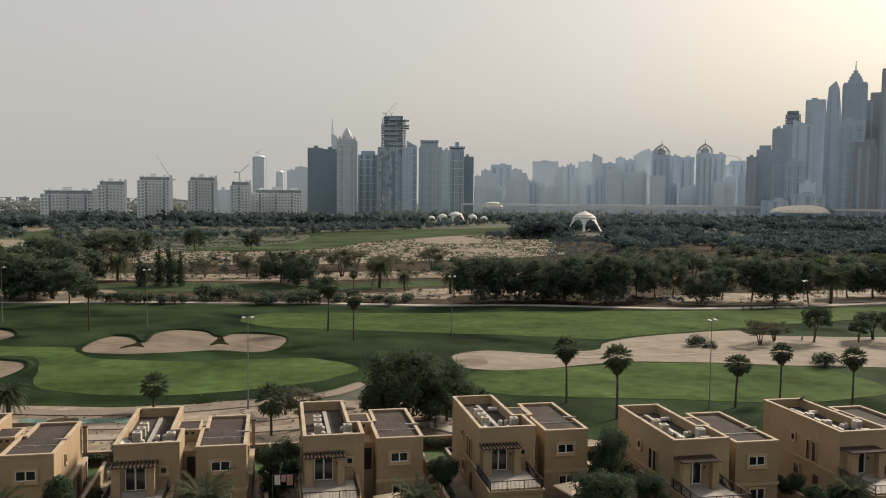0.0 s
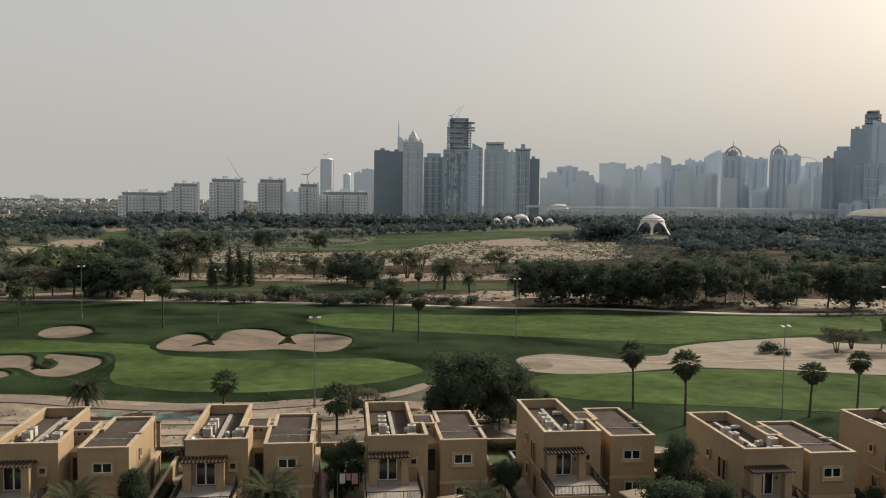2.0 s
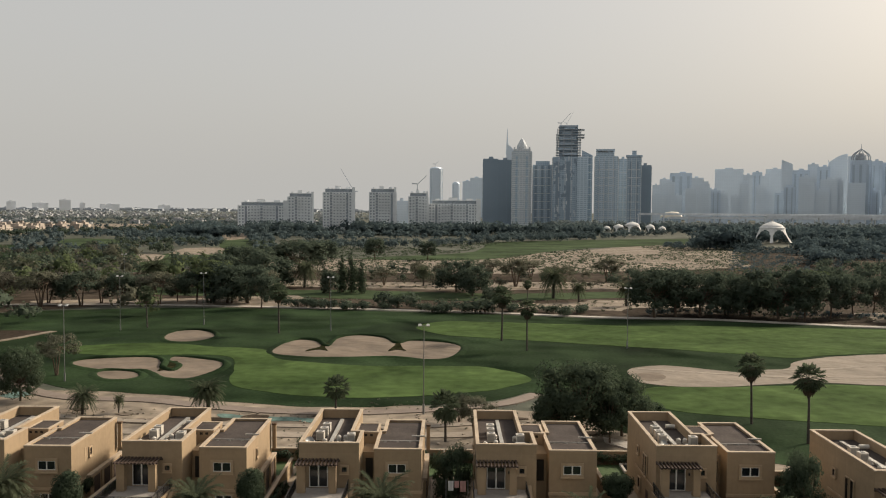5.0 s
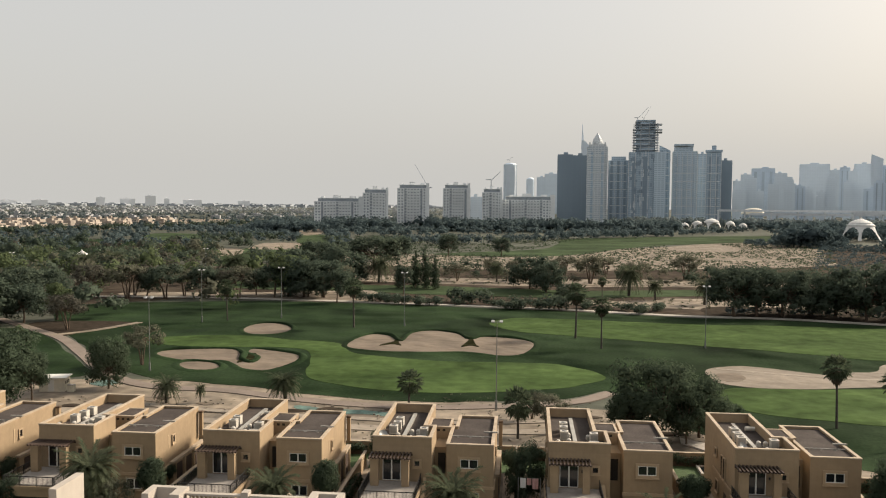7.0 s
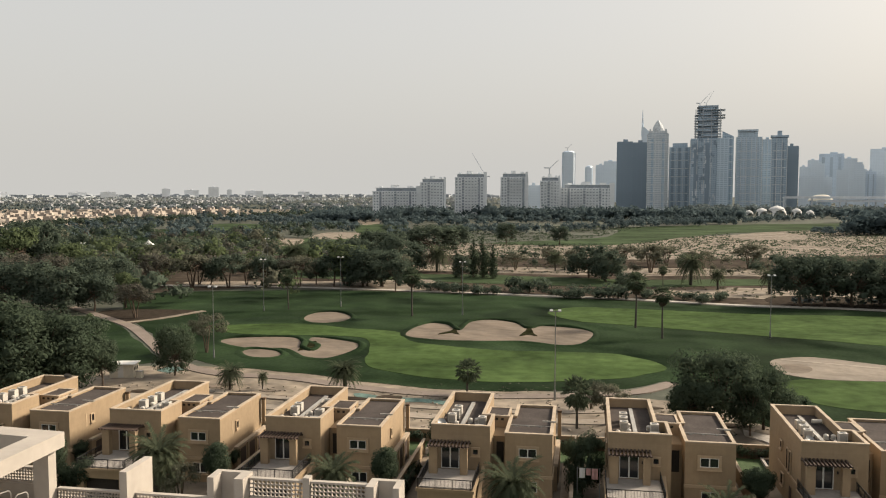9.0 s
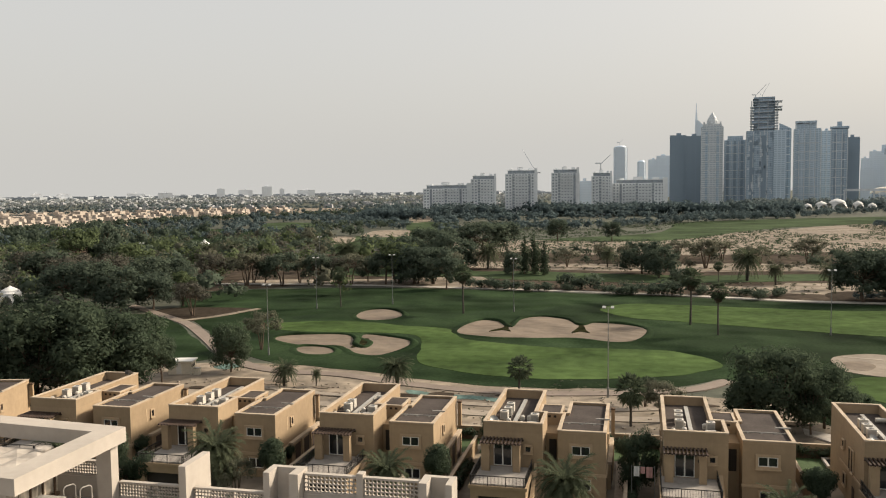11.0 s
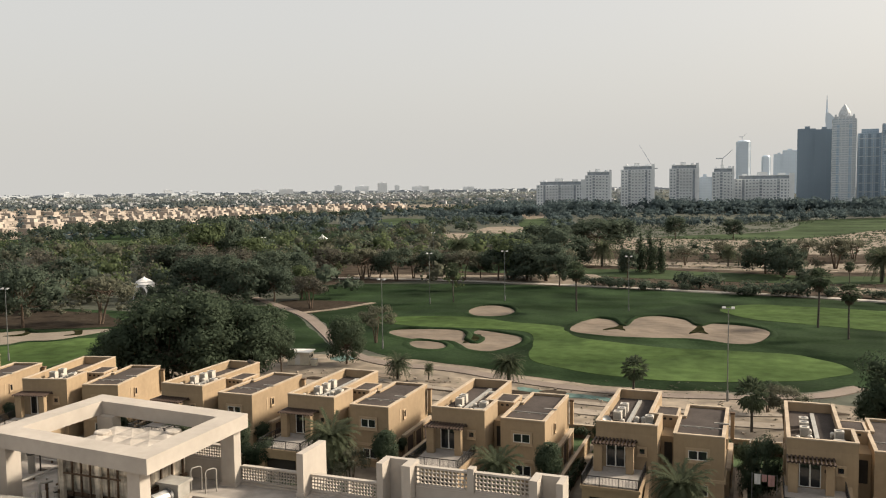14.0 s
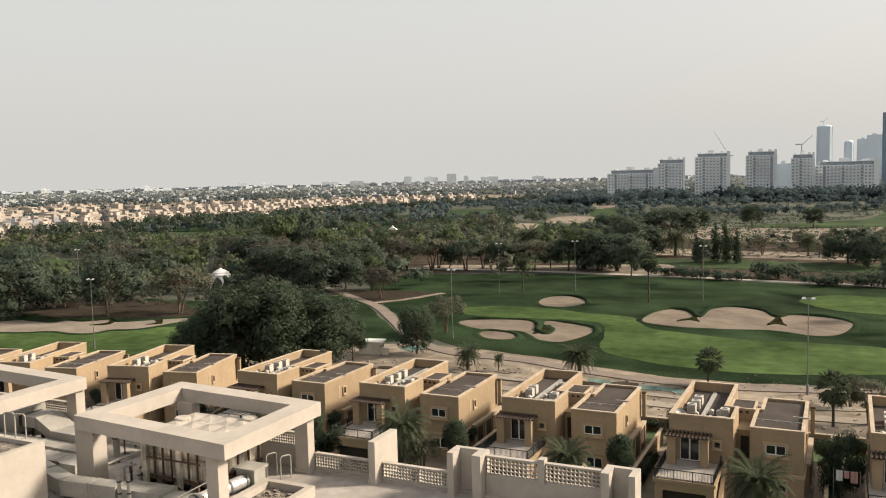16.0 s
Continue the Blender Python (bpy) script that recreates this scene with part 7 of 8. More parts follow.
# ---- the city ----
# tower skins hold the haze: pale, bluish, mirror-like, most so in the far ones
SKIN = {
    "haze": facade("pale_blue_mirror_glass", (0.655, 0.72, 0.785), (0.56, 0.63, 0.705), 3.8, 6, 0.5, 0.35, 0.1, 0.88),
    "dark": facade("dark_glass_facade", (0.245, 0.305, 0.365), (0.20, 0.26, 0.32), 3.6, 2.5, 0.7, 0.3, 0.08, 0.6),
    "cream": facade("cream_and_glass_facade", (0.60, 0.64, 0.67), (0.36, 0.42, 0.475), 3.6, 5.0, 0.5, 0.3, 0.08, 0.6),
    "slate": facade("slate_blue_facade", (0.42, 0.50, 0.58), (0.265, 0.345, 0.425), 3.6, 4.0, 0.55, 0.3, 0.12, 0.65),
    "blue": facade("blue_glass_facade", (0.54, 0.625, 0.70), (0.33, 0.41, 0.485), 3.5, 6.0, 0.6, 0.3, 0.1, 0.7),
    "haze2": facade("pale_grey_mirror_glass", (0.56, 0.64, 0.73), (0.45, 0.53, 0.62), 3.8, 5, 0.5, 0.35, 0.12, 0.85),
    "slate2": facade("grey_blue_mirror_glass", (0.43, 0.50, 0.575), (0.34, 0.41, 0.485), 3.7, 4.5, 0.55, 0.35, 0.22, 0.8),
    "slate3": facade("grey_brown_glass_facade", (0.36, 0.395, 0.44), (0.29, 0.33, 0.38), 3.6, 3.5, 0.5, 0.35, 0.2, 0.7),
    "concrete": material("bare_grey_concrete", (0.39, 0.42, 0.45), 0.9, grain=0.1, vary=0.2, stain=0.2, stain_size=0.02, bump=0),
}
BAND = material("pale_slab_edge", (0.50, 0.53, 0.55), 0.6, grain=0.3, vary=0.1, bump=0)
WORDS = {"haze": "pale blue-grey", "dark": "dark glass", "cream": "cream and glass", "slate": "slate-blue", "blue": "blue glass", "slate2": "grey-blue", "haze2": "pale grey", "slate3": "grey-brown"}
SHAPES = {"plain": "with a flat roof", "rounded": "with rounded shoulders", "sail": "with a sail-shaped top and mast", "sail2": "with a curved rising top", "dome": "with a domed crown", "stepped": "with a stepped top",
          "building": "under construction with open upper floors", "slanted": "with a slanted roof", "crown": "with a framed crown", "flared": "with a flared crown", "onion": "with an open onion-shaped crown", "ring": "with a ring on its roof", "temple": "with a tiered crown and spire", "twist": "with a tapering twisted top"}
trnd = random.Random(3)


def crane(name_parent, x, y, z, up, reach, turn):
    c = thing("tower_crane", "thin lattice tower crane above a building site", "crane", pose(x, y, z, 0, 0, turn))
    part("mast", Geo().box(-0.5, -0.5, 0, 0.5, 0.5, up), SKIN["concrete"], c)
    part("jib", Geo().tube((0, 0, up - 1), (reach * 0.75, 0, up + reach * 0.65), 0.5, 0.3, 4), SKIN["concrete"], c)
    part("counter_jib", Geo().box(-7, -0.6, up - 0.8, 0, 0.6, up + 0.6), SKIN["concrete"], c)


def tower(style, az0, az1, height, dist, shape="plain", floors=12):
    """A far tower between two bearings: skin, slab edges, corner piers and its own roof shape."""
    mid = radians((az0 + az1) / 2)
    w = dist * radians(abs(az1 - az0))
    x, y = dist * math.sin(mid), dist * math.cos(mid)
    t = thing("tower", WORDS[style] + " high-rise tower " + SHAPES[shape], "skyscraper", pose(x, y, 0, 0, 0, -math.degrees(mid)), "city skyline")
    d, h, skin = min(w, 34), height, SKIN[style]
    a, b = w / 2, d / 2
    body = Geo()
    if shape in ("rounded", "dome", "onion"):
        c = w * 0.16
        body.prism([(-a + c, -b), (a - c, -b), (a, -b + c), (a, b - c), (a - c, b), (-a + c, b), (-a, b - c), (-a, -b + c)], 0, h)
    elif shape == "slanted":
        body.add([(-a, -b, 0), (a, -b, 0), (a, b, 0), (-a, b, 0), (-a, -b, h), (a, -b, h * 0.93), (a, b, h * 0.93), (-a, b, h)], [(3, 2, 1, 0), (4, 5, 6, 7), (0, 1, 5, 4), (1, 2, 6, 5), (2, 3, 7, 6), (3, 0, 4, 7)])
    elif shape in ("sail", "sail2"):
        s = 1 if shape == "sail2" else -1
        n = 8
        front = [(-a, 0), (a, 0)] + [(a - 2 * a * k / n, h * (0.88 + 0.12 * (math.sin(0.5 * math.pi * (1 - k / n)) if s > 0 else math.sin(0.5 * math.pi * k / n)))) for k in range(n + 1)]
        m = len(front)
        body.add([(px, -b, pz) for px, pz in front] + [(px, b, pz) for px, pz in front], [tuple(range(m)), tuple(reversed(range(m, 2 * m)))] + [(i, m + i, m + (i + 1) % m, (i + 1) % m) for i in range(m)])
    elif shape == "twist":
        body.box(-a, -b, 0, a, b, h * 0.72)
        body.add([(-a, -b, h * 0.72), (a, -b, h * 0.72), (a, b, h * 0.72), (-a, b, h * 0.72), (-a * 0.72, -b, h * 0.955), (a * 0.62, -b, h * 0.94), (a * 0.62, b, h * 0.94), (-a * 0.72, b, h * 0.955), (a * 0.2, -b, h), (a * 0.2, b, h)],
                 [(0, 1, 5, 8, 4), (1, 2, 6, 5), (3, 7, 9, 6, 2), (0, 4, 7, 3), (4, 8, 9, 7), (8, 5, 6, 9)])
    elif shape == "stepped":
        body.box(-a, -b, 0, a, b, h * 0.94)
        body.box(-a * 0.7, -b * 0.7, h * 0.94, a * 0.75, b * 0.7, h)
    else:
        body.box(-a, -b, 0, a, b, h)
    part("body", body, skin, t)
    if style in ("slate", "blue", "cream", "slate2", "slate3", "haze2") and w > 18 and shape not in ("sail", "sail2"):
        for k in range(2 if w < 34 else 3):
            px = -a + 2 * a * (k + 0.5) / (2 if w < 34 else 3)
            part("glass_strip", Geo().box(px - w * 0.06, -b - 0.35, 6, px + w * 0.06, -b + 0.1, h * 0.93), SKIN["slate" if style in ("slate2", "cream", "blue", "slate3") else "slate2" if style == "haze2" else "dark"], t, "dark glazed strip")
    piers = 1 if style in ("haze", "haze2", "slate2", "slate3") else 2 if w < 22 else 3 if w < 40 else 5
    for k in range(piers + 1):
        px = -a + 2 * a * k / piers
        part("pier", Geo().box(px - 0.5, -b - 0.8, 0, px + 0.5, -b + 0.1, h * (0.92 if shape in ("slanted", "sail", "sail2", "stepped") else 0.71 if shape == "twist" else 0.985)), BAND if style in ("cream", "blue", "slate") else skin, t)
    if style in ("cream", "slate", "blue") and shape != "building":
        for k in range(1, int(h / 14)):
            part("slab_band", Geo().box(-a * 0.85, -b - 0.5, 14.0 * k, a * 0.85, -b + 0.1, 14.0 * k + 1.2), BAND, t)
    top = Geo()
    if shape == "dome":
        top.box(-a * 0.86, -b * 0.86, h, a * 0.86, b * 0.86, h + a * 0.22)
        for px in (-0.75, 0.75):
            top.box(a * px - 1.2, -b * 0.8, h + a * 0.22, a * px + 1.2, b * 0.8, h + a * 0.42)
        top.lathe([(a * 0.52, h + a * 0.22), (a * 0.52, h + a * 0.5), (a * 0.42, h + a * 0.8), (a * 0.2, h + a * 1.15), (0.3, h + a * 1.4)], 12)
    elif shape == "onion":
        for k in range(10):
            an = 2 * math.pi * k / 10
            pts = [(a * r * math.cos(an), a * r * math.sin(an), h + a * z) for r, z in ((0.85, 0), (0.9, 0.35), (0.7, 0.7), (0.3, 1.0), (0.0, 1.2))]
            top.pipe(pts, 1.1, 4)
        top.lathe([(a * 0.6, h), (a * 0.55, h + a * 0.5), (a * 0.2, h + a * 0.75)], 10).tube((0, 0, h + a), (0, 0, h + a * 1.75), 0.9, 0.3, 5)
    elif shape == "temple":
        for k, (r, z) in enumerate(((0.92, 0.06), (0.60, 0.20), (0.50, 0.34), (0.36, 0.48), (0.2, 0.62))):
            top.box(-a * r, -b * r, h, a * r, b * r, h + 2 * a * z)
        top.tube((0, 0, h + a * 1.1), (0, 0, h + a * 2.1), 1.4, 0.4, 5)
    elif shape == "crown":
        top.box(-a * 0.8, -b * 0.8, h, a * 0.65, b * 0.8, h + 8).box(-a * 0.9, -b, h + 9.5, a * 0.7, b, h + 12.5)
        for px in (-a * 0.85, -a * 0.3, a * 0.25, a * 0.62):
            top.box(px - 0.8, -b, h, px + 0.8, -b + 1.6, h + 9.5)
    elif shape == "flared":
        top.box(-a * 1.15, -b * 1.1, h + 1, a * 1.15, b * 1.1, h + 4).box(-a * 0.3, -b * 0.5, h + 4, a * 0.3, b * 0.5, h + 12)
    elif shape == "ring":
        for k in range(14):
            a1, a2 = math.pi * k / 14, math.pi * (k + 1) / 14
            top.tube((-18 + 26 * math.cos(a1), 0, h - 4 + 16 * math.sin(a1)), (-18 + 26 * math.cos(a2), 0, h - 4 + 16 * math.sin(a2)), 0.7, sides=4)
    elif shape == "sail":
        top.tube((-a * 0.8, 0, h * 0.88), (-a * 0.88, 0, h * 1.22), 4.6, 0.5, 5)
    elif shape == "rounded":
        top.lathe([(a * 0.9, h), (a * 0.75, h + 3), (a * 0.3, h + 5)], 12)
    elif shape == "plain":
        k = trnd.uniform(-0.3, 0.3)
        top.box((k - 0.3) * a, -b * 0.5, h, (k + 0.3) * a, b * 0.5, h + 4)
    if shape == "building":
        if style == "slate":
            for k in range(90):
                px, pz = trnd.uniform(-0.95, 0.9) * a, trnd.uniform(0.12, 0.97) * h
                part("open_bay", Geo().box(px, -b - 1.0, pz, px + trnd.uniform(1.5, 4), -b - 0.4, pz + trnd.uniform(3, 9)), SKIN["dark" if k % 3 else "cream"], t)
            part("side_wing", Geo().box(a * 0.55, -b - 4, 0, a * 1.22, b, h * 1.0), SKIN["blue"], t)
        for k in range(floors):
            out_ = 0.99 if k in (7, 8, 10) else 0.78
            part("open_floor", Geo().box(-a * (0.80 if k < floors * 0.7 else 0.66), -b, h + 3 + 4.4 * k, a * (out_ if k < floors - 1 else 0.5), b, h + 3.7 + 4.4 * k), SKIN["concrete"], t, "bare concrete floor slab")
            if k < floors - 1 and k % 2 == 0:
                part("infill_wall", Geo().box(-a * trnd.uniform(0.3, 0.7), -b + 1.7, h + 3.72 + 4.4 * k, a * trnd.uniform(0.1, 0.7), -b + 2.1, h + 7.35 + 4.4 * k), SKIN["slate"], t)
        part("lift_core", Geo().box(-a * 0.60, -b * 0.7, h, a * 0.58, b * 0.7, h + 4.4 * floors + 2), SKIN["dark"], t, "dark shuttered core")
        for px in (-0.72, -0.3, 0.2, 0.7):
            part("column", Geo().box(a * px - 0.6, -b, h, a * px + 0.6, -b + 1.2, h + 4.4 * (floors - 1)), SKIN["concrete"], t)
    elif top.v:
        part("crown", top, skin if style != "cream" and shape != "onion" else BAND if style == "cream" else SKIN["concrete"], t)
    return t


# bluish, low-contrast wall and window tones carry some haze
APT_WALL = material("white_apartment_render", (0.69, 0.71, 0.72), 0.85, grain=0.3, vary=0.06, stain=0.1, stain_size=0.02, bump=0)
APT_DARK = material("dark_window_band", (0.27, 0.305, 0.335), 0.4, grain=0.3, vary=0.1, bump=0)
window_mesh = Geo().box(-0.95, -0.2, 0, 0.95, 0.1, 1.75).mesh("window", APT_DARK)


def apartment(az0, az1, height, dist):
    """A broad white apartment block with rows of windows, balconies and a set-back top floor."""
    mid = radians((az0 + az1) / 2)
    w = dist * radians(abs(az1 - az0))
    t = thing("apartment_block", "white apartment block with rows of dark windows", "apartment building", pose(dist * math.sin(mid), dist * math.cos(mid), 0, 0, 0, -math.degrees(mid)), "white apartment blocks")
    a, b = w / 2, 9
    part("wall", Geo().box(-a, -b, 0, a, b, height - 3.4), APT_WALL, t)
    part("top_floor", Geo().box(-a * 0.86, -b * 0.8, height - 3.4, a * 0.9, b * 0.8, height), APT_DARK, t, "dark set-back top floor")
    part("roof", Geo().box(-a * 0.9, -b * 0.85, height, a * 0.94, b * 0.85, height + 0.6), APT_WALL, t)
    for x0, x1, up in ((-0.25, 0.1, 3.4), (0.45, 0.7, 2.2), (-0.75, -0.6, 1.8)):
        part("roof_house", Geo().box(a * x0, -4, height + 0.6, a * x1, 4, height + 0.6 + up), APT_WALL, t)
    part("stair_tower", Geo().box(a * 0.82, -b - 0.6, 0, a, b, height + 2.6), APT_WALL, t)
    floors, bays = max(2, int((height - 9) / 3.4)), max(3, round(w / 3.6))
    for i in range(bays):
        if i % 5 == 2:
            px = -a + w * (i + 0.5) / bays
            part("glass_strip", Geo().box(px - 1.3, -b - 0.25, 4, px + 1.3, -b + 0.1, height - 4), APT_DARK, t, "tall dark glazed strip")
            continue
        for k in range(floors):
            part("window", window_mesh, None, t, at=pose(-a + w * (i + 0.5) / bays, -b, height - 6.4 - 3.4 * k))
    for k in range(floors):
        part("balcony", Geo().box(-a * 0.55, -b - 1.3, height - 6.5 - 3.4 * k, a * 0.5, -b - 0.26, height - 5.7 - 3.4 * k), APT_WALL, t)
    for i in range(0, bays + 1, 3):
        px = -a + w * i / bays
        part("pier", Geo().box(px - 0.5, -b - 0.9, 0, px + 0.5, -b - 0.01, height - 3.4), APT_WALL, t)
    return t


apartment(-14.30, -11.07, 35.3, 1000)
apartment(-11.03, -9.32, 45.8, 990)
apartment(-8.67, -6.52, 51.8, 1000)
apartment(-5.53, -3.71, 52.1, 1000)
apartment(-2.84, -1.52, 47.4, 990)
apartment(-1.45, 2.10, 39.0, 1000)
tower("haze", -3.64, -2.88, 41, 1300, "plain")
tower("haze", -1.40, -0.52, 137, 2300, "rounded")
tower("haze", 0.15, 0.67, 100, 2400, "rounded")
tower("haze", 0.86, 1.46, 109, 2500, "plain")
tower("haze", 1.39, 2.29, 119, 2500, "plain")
tower("dark", 2.25, 3.27, 118, 1500, "plain")
tower("dark", 3.24, 4.19, 116, 1495, "plain")
tower("haze", 3.84, 4.49, 203, 2300, "sail")
tower("cream", 4.22, 5.56, 128, 1450, "dome")
tower("slate", 5.64, 6.94, 114, 1500, "stepped")
tower("slate", 6.98, 9.10, 120, 1480, "building")
tower("slate", 8.94, 9.64, 140, 1600, "slanted")
tower("blue", 9.80, 11.35, 122, 1500, "crown")
tower("blue", 11.39, 11.97, 125, 1620, "plain")
tower("slate", 11.93, 12.86, 120, 1500, "flared")
tower("dark", 12.83, 13.52, 107, 1510, "plain")
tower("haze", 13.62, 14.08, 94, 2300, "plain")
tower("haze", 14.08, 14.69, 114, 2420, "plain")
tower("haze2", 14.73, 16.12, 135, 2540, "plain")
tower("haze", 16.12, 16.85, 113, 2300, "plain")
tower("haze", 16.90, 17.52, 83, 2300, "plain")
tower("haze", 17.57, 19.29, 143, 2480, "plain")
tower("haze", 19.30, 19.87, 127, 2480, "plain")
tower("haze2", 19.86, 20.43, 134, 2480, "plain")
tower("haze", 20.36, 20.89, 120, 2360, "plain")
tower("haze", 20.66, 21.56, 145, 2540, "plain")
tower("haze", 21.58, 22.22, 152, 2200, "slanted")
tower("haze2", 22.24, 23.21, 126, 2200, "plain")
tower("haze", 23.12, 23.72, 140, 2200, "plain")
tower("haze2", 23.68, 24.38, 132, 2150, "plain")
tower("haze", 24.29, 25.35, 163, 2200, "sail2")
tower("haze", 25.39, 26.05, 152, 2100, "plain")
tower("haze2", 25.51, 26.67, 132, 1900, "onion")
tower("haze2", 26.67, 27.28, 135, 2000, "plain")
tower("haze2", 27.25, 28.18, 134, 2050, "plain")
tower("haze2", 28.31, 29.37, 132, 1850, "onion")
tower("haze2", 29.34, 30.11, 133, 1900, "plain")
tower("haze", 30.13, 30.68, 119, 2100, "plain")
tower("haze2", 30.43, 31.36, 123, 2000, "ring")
tower("slate3", 31.42, 32.07, 117, 1700, "plain")
tower("slate2", 32.01, 32.99, 141, 1750, "stepped")
tower("slate2", 32.92, 33.72, 153, 1500, "plain")
tower("slate2", 33.52, 34.67, 167, 1600, "building", 5)
tower("haze2", 34.10, 35.31, 162, 1450, "slanted")
tower("slate2", 34.81, 35.94, 220, 1700, "plain")
tower("slate2", 35.94, 36.86, 240, 1600, "twist")
tower("slate2", 36.86, 38.22, 227, 1550, "temple")
tower("slate3", 38.24, 39.28, 206, 1500, "stepped")
tower("slate3", 38.99, 40.10, 250, 1450, "stepped")
tower("slate2", 39.84, 41.31, 225, 1500, "plain")
tower("slate2", 41.08, 42.80, 189, 1500, "plain")
tower("blue", 36.68, 38.12, 160, 1470, "plain")
tower("slate3", 37.70, 39.09, 126, 1460, "plain")
tower("slate2", 32.93, 34.06, 94, 1480, "plain")

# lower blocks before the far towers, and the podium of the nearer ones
# the added pale low row also gives the haze at the towers' feet
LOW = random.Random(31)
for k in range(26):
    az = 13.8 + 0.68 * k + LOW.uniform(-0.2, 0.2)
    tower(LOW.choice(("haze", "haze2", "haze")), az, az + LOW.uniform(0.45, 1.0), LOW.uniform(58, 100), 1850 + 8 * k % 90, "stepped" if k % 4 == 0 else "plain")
tower("haze2", 32.4, 34.0, 34, 1420, "plain")
tower("blue", 34.15, 36.1, 44, 1415, "plain")
tower("haze", 34.6, 35.5, 62, 1425, "plain")
tower("blue", 33.75, 34.72, 96, 1440, "plain")

# cranes over the building sites
crane(None, 196, 1488, 168, 14, 30, 30)
crane(None, 206, 1484, 166, 16, 34, 55)
crane(None, -118, 1030, 0, 50, 46, 128)
crane(None, -43, 1090, 0, 62, 16, 10)
crane(None, -42, 2300, 0, 150, 14, 0)

# the raised road and the shell-roofed station before the towers
CONCRETE = material("pale_road_concrete", (0.58, 0.61, 0.645), 0.85, grain=0.2, vary=0.1, stain=0.1, stain_size=0.02, bump=0)
via = thing("viaduct", "long pale concrete road viaduct before the towers", "viaduct")
for k, (x0, x1, y, z) in enumerate(((300, 1500, 1330, 21), (340, 1500, 1300, 16.0), (480, 1500, 1270, 19.0))):
    part("deck", Geo().box(x0, y - 6, z, x1, y + 6, z + 2.2), CONCRETE, via)
    part("barrier", Geo().box(x0, y - 6.3, z + 2.2, x1, y - 6.0, z + 3.3), CONCRETE, via)
    for j in range(int((x1 - x0) / 40)):
        part("pier", Geo().box(x0 + 40 * j, y - 2, 0, x0 + 40 * j + 1.6, y + 1, z - 0.01), CONCRETE, via)

SHELL = material("pale_golden_shell_cladding", (0.72, 0.66, 0.55), 0.4, metal=0.1, grain=0.2, vary=0.06, stain=0.06, bump=0)


def shell_station(x, y, length, wide, tall, turn):
    t = thing("metro_station", "golden shell-roofed metro station beside the viaduct", "station", pose(x, y, 0, 0, 0, turn))
    g, n, s = Geo(), 20, 12
    rings = []
    for k in range(n + 1):
        u = -1 + 2 * k / n
        f = math.sqrt(max(0.0, 1 - abs(u) ** 2.4)) * (0.9 + 0.1 * u) + 0.02
        rings.append([(u * length / 2, -wide / 2 * f * math.cos(math.pi * i / s), 15 + tall * f * math.sin(math.pi * i / s)) for i in range(s + 1)])
    m = s + 1
    g.add([p for q in rings for p in q], [(k * m + i, k * m + i + 1, (k + 1) * m + i + 1, (k + 1) * m + i) for k in range(n) for i in range(s)])
    part("shell_roof", g, SHELL, t, smooth=True)
    part("base", Geo().box(-length * 0.42, -wide * 0.36, 0, length * 0.42, wide * 0.36, 16), SKIN["slate"], t)
    return t


shell_station(790, 1143, 87, 40, 13, -34.7)
shell_station(398, 1500, 40, 22, 12, -15)
ft = thing("footbridge", "long white covered footbridge of the station", "footbridge")
part("tube", Geo().box(0, -3, 19, 130, 3, 22.5), TENTCLOTH, ft)
for k in range(4):
    part("pier", Geo().box(10 + 33 * k, -1, 0, 12 + 33 * k, 1, 19), CONCRETE, ft)
ft.matrix_basis = pose(832, 1114, 0, 0, 0, -36)

# ---- sand-coloured houses of the far suburb ----
HOUSE_SKIN = material("far_house_render", (0.285, 0.248, 0.212), 0.9, grain=0.3, vary=0.1, stain=0.15, stain_size=0.05, each=0.32, tint=(0.33, 0.288, 0.248), bump=0)
# white houses in grey-blue: distance haze is part of this colour
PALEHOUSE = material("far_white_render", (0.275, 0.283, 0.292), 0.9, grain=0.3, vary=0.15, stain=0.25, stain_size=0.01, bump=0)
HOUSEROOF = material("far_flat_roof", (0.34, 0.30, 0.258), 0.9, grain=0.3, vary=0.1, stain=0.2, bump=0)


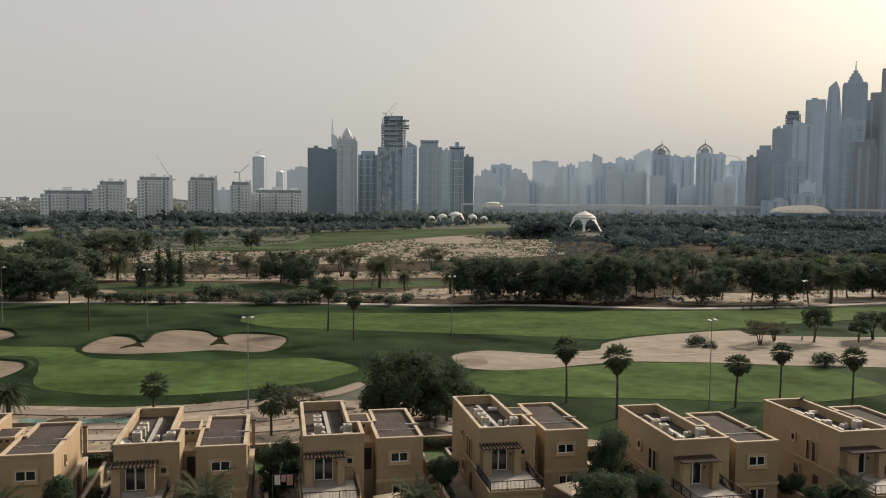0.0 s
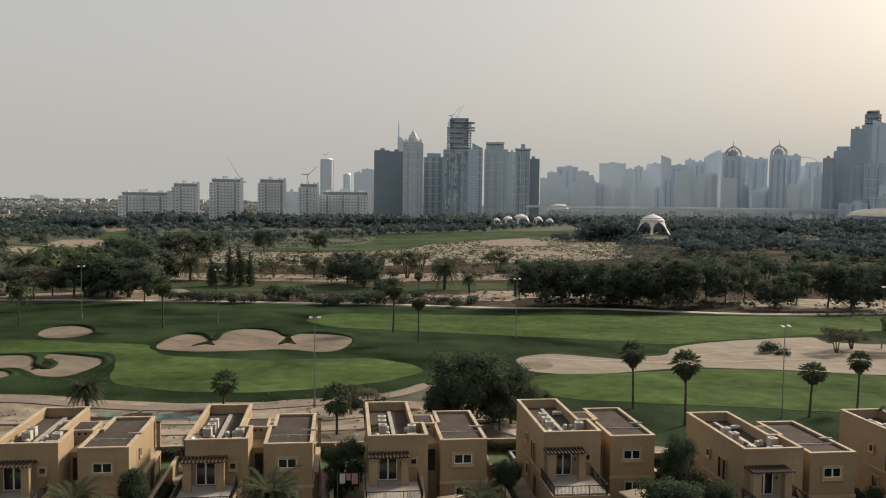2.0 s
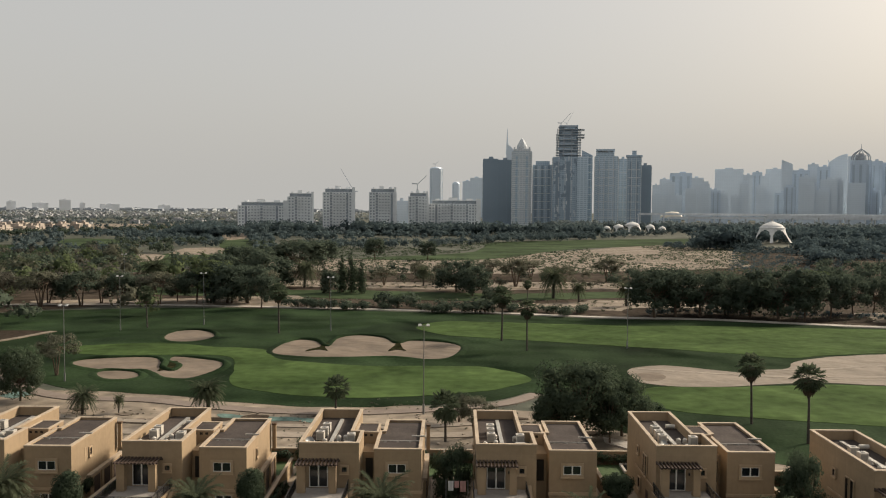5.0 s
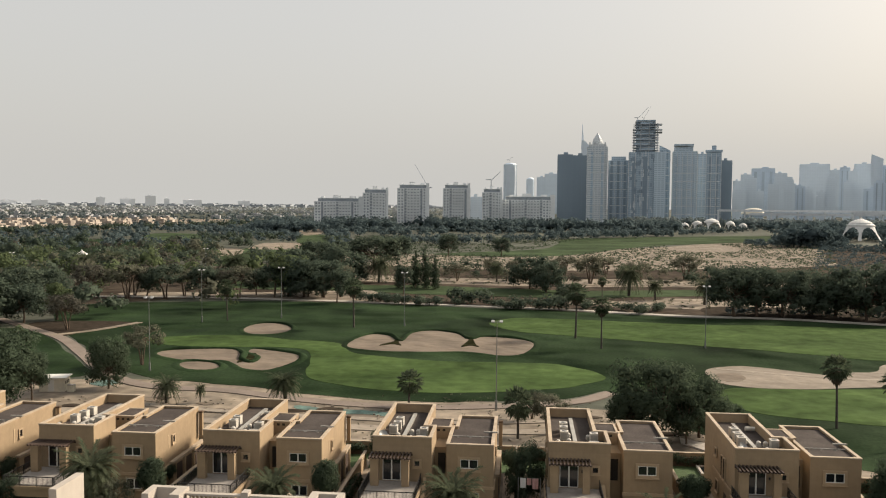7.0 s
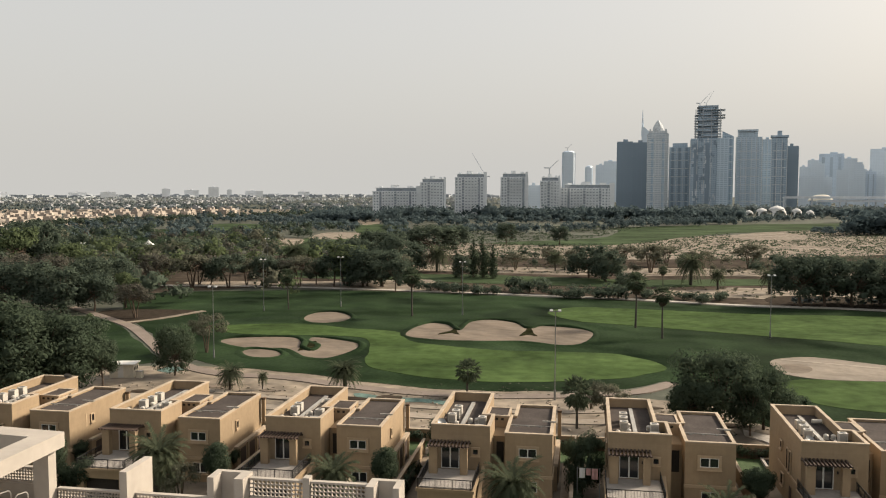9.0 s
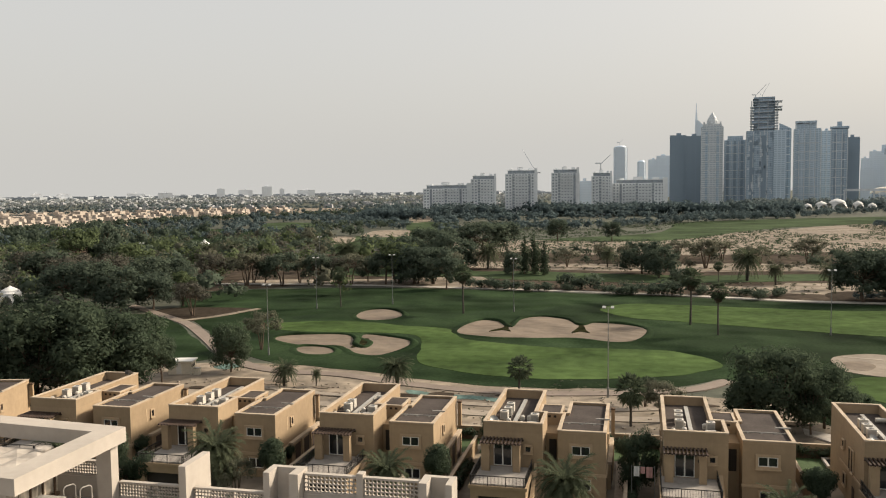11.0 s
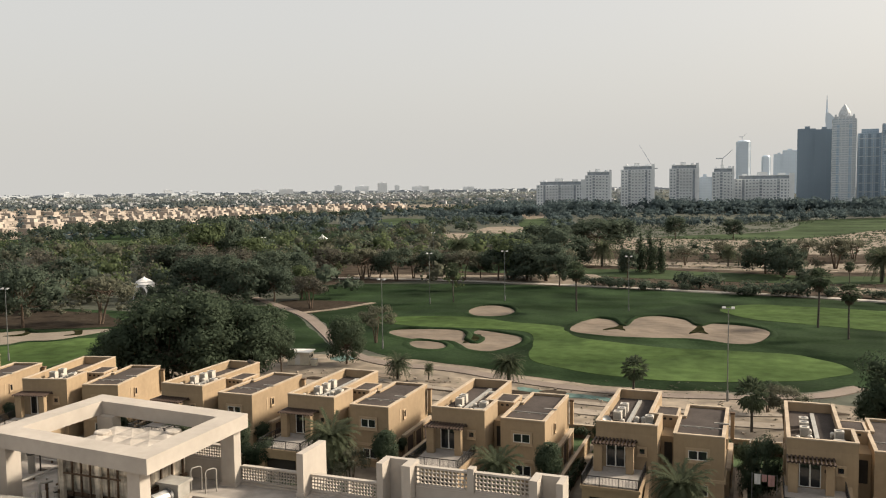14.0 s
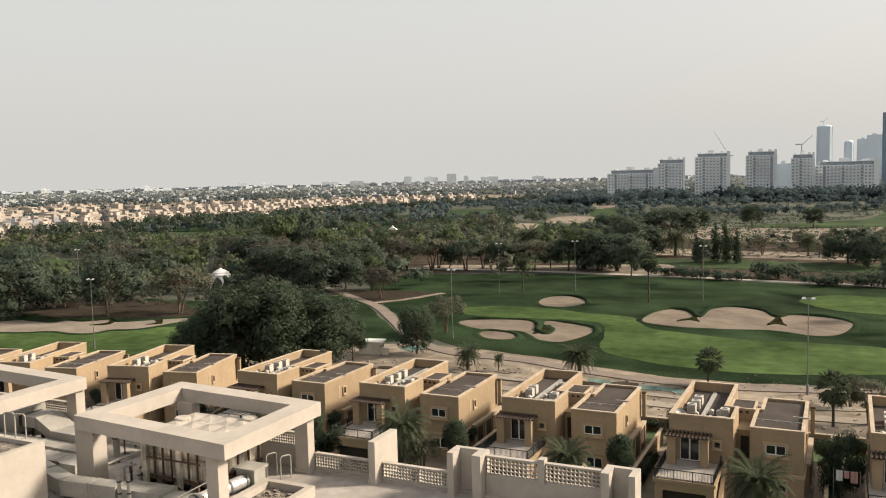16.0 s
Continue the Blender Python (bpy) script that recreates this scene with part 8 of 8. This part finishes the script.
def build_house(seed, skin=None):
    r = random.Random(seed)
    HOUSE = skin or HOUSE_SKIN
    t = thing("house", ("two-storey white" if skin else "two-storey sand-coloured") + " flat-roofed house among trees", "house", group="far suburb")
    w, d, h_ = r.uniform(9, 12), r.uniform(8, 11), r.uniform(6.2, 7.4)
    part("wall", Geo().box(-w / 2, -d / 2, 0, w / 2, d / 2, h_), HOUSE, t)
    part("roof", Geo().box(-w / 2 + 0.4, -d / 2 + 0.4, h_ + 0.004, w / 2 - 0.4, d / 2 - 0.4, h_ + 0.1), HOUSEROOF, t)
    part("parapet", Geo().box(-w / 2 - 0.1, -d / 2 - 0.1, h_ - 0.3, w / 2 + 0.1, -d / 2 + 0.3, h_ + 0.6), HOUSE, t)
    part("wing", Geo().box(w / 2, -d / 2 + 1.5, 0, w / 2 + r.uniform(3, 6), d / 2 - 1, r.uniform(3.2, 5.5)), HOUSE, t)
    part("stair_head", Geo().box(-w * 0.3, 0, h_ + 0.1, w * 0.05, d * 0.35, h_ + 2.6), HOUSE, t)
    for k in range(3):
        for z in (1.0, 4.2):
            if r.random() < 0.8:
                part("window", Geo().box(-w / 2 + 1.2 + k * (w - 3.6) / 2, -d / 2 - 0.05, z, -w / 2 + 2.6 + k * (w - 3.6) / 2, -d / 2 - 0.005, z + 1.5), SHADEROOM, t)
    part("balcony", Geo().box(-w * 0.2, -d / 2 - 1.4, 3.1, w * 0.25, -d / 2 - 0.06, 4.1), HOUSE, t)
    return t


hrnd = random.Random(12)
models = [build_house(k) for k in range(4)]
used, near_spots, far_spots = set(), [], []
for i in range(30):
    for j in range(56):
        x, y = -478 - 24.0 * i - (i // 2) * 9 + hrnd.uniform(-4, 4), 345 + 19.5 * j + (j // 8) * 14 + hrnd.uniform(-3, 3) + 0.10 * 24 * i
        d, b = math.hypot(x, y), math.degrees(math.atan2(x, y))
        if b < -60 or d > 1250 or d < 560 or hrnd.random() < 0.10 + 0.30 * (d > 850) + 0.2 * (d > 1050):
            continue
        (near_spots if i < 5 else far_spots).append((d, b))
hrnd.shuffle(near_spots)
far_spots += near_spots[250:]
for dist, az in near_spots[:250]:
    k = hrnd.randrange(4)
    m = pose(dist * math.sin(radians(az)), dist * math.cos(radians(az)), 0, 0, 0, hrnd.choice((0, 90, 90, 180)) + hrnd.uniform(-4, 4))
    if k in used:
        copy_thing(models[k], m)
    else:
        models[k].matrix_basis = m
        used.add(k)


for k, (x, y) in enumerate(((-538, 408), (-556, 418), (-527, 396), (-520, 372), (-545, 386), (-500, 398), (-566, 440), (-512, 424))):
    build_house(20 + k, PALEHOUSE).matrix_basis = pose(x, y, 0, 0, 0, 40 + 5 * k)


def roofs(name, label, spots_, mat, low, high):
    g = Geo()
    for dist, az in spots_:
        x, y = dist * math.sin(radians(az)), dist * math.cos(radians(az))
        w, d, z = hrnd.uniform(5, 9) * low, hrnd.uniform(4, 7) * low, hrnd.uniform(3.5, 8) * high
        g.box(-w, -d, 0, w, d, z, pose(x, y, 0, 0, 0, hrnd.uniform(-8, 8)))
        if hrnd.random() < 0.5:
            g.box(-w * 0.4, -d * 0.4, z, w * 0.3, d * 0.3, z + 2.5 * high, pose(x, y, 0, 0, 0, hrnd.uniform(0, 90)))
    return tagged(part(name, g, mat), label, "houses", kind="stuff")


roofs("far_houses", "far sand-coloured flat-roofed houses", far_spots, HOUSE_SKIN, 1, 1)


def clusters(count, d0, d1, az0, az1, seed):
    """Spots in loose clusters, by distance and bearing."""
    out_ = []
    while len(out_) < count:
        dist, az = math.sqrt(hrnd.uniform(d0 ** 2, d1 ** 2)), hrnd.uniform(az0, az1)
        if noise.noise((dist * 0.0035, az * 0.16, seed)) > 0.02:
            out_.append((dist, az))
    return out_


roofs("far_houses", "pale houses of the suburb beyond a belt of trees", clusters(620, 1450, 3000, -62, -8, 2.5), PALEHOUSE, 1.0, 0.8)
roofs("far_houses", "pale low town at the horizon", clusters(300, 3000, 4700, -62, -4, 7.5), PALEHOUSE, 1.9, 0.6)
# render colour blended towards the sky to paint haze on the town
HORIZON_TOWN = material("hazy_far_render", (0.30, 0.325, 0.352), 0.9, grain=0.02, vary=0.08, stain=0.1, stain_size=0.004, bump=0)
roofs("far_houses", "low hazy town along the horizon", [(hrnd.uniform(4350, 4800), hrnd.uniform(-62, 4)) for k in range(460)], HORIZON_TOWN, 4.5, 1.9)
# mirror-like pale skin puts haze over the horizon blocks
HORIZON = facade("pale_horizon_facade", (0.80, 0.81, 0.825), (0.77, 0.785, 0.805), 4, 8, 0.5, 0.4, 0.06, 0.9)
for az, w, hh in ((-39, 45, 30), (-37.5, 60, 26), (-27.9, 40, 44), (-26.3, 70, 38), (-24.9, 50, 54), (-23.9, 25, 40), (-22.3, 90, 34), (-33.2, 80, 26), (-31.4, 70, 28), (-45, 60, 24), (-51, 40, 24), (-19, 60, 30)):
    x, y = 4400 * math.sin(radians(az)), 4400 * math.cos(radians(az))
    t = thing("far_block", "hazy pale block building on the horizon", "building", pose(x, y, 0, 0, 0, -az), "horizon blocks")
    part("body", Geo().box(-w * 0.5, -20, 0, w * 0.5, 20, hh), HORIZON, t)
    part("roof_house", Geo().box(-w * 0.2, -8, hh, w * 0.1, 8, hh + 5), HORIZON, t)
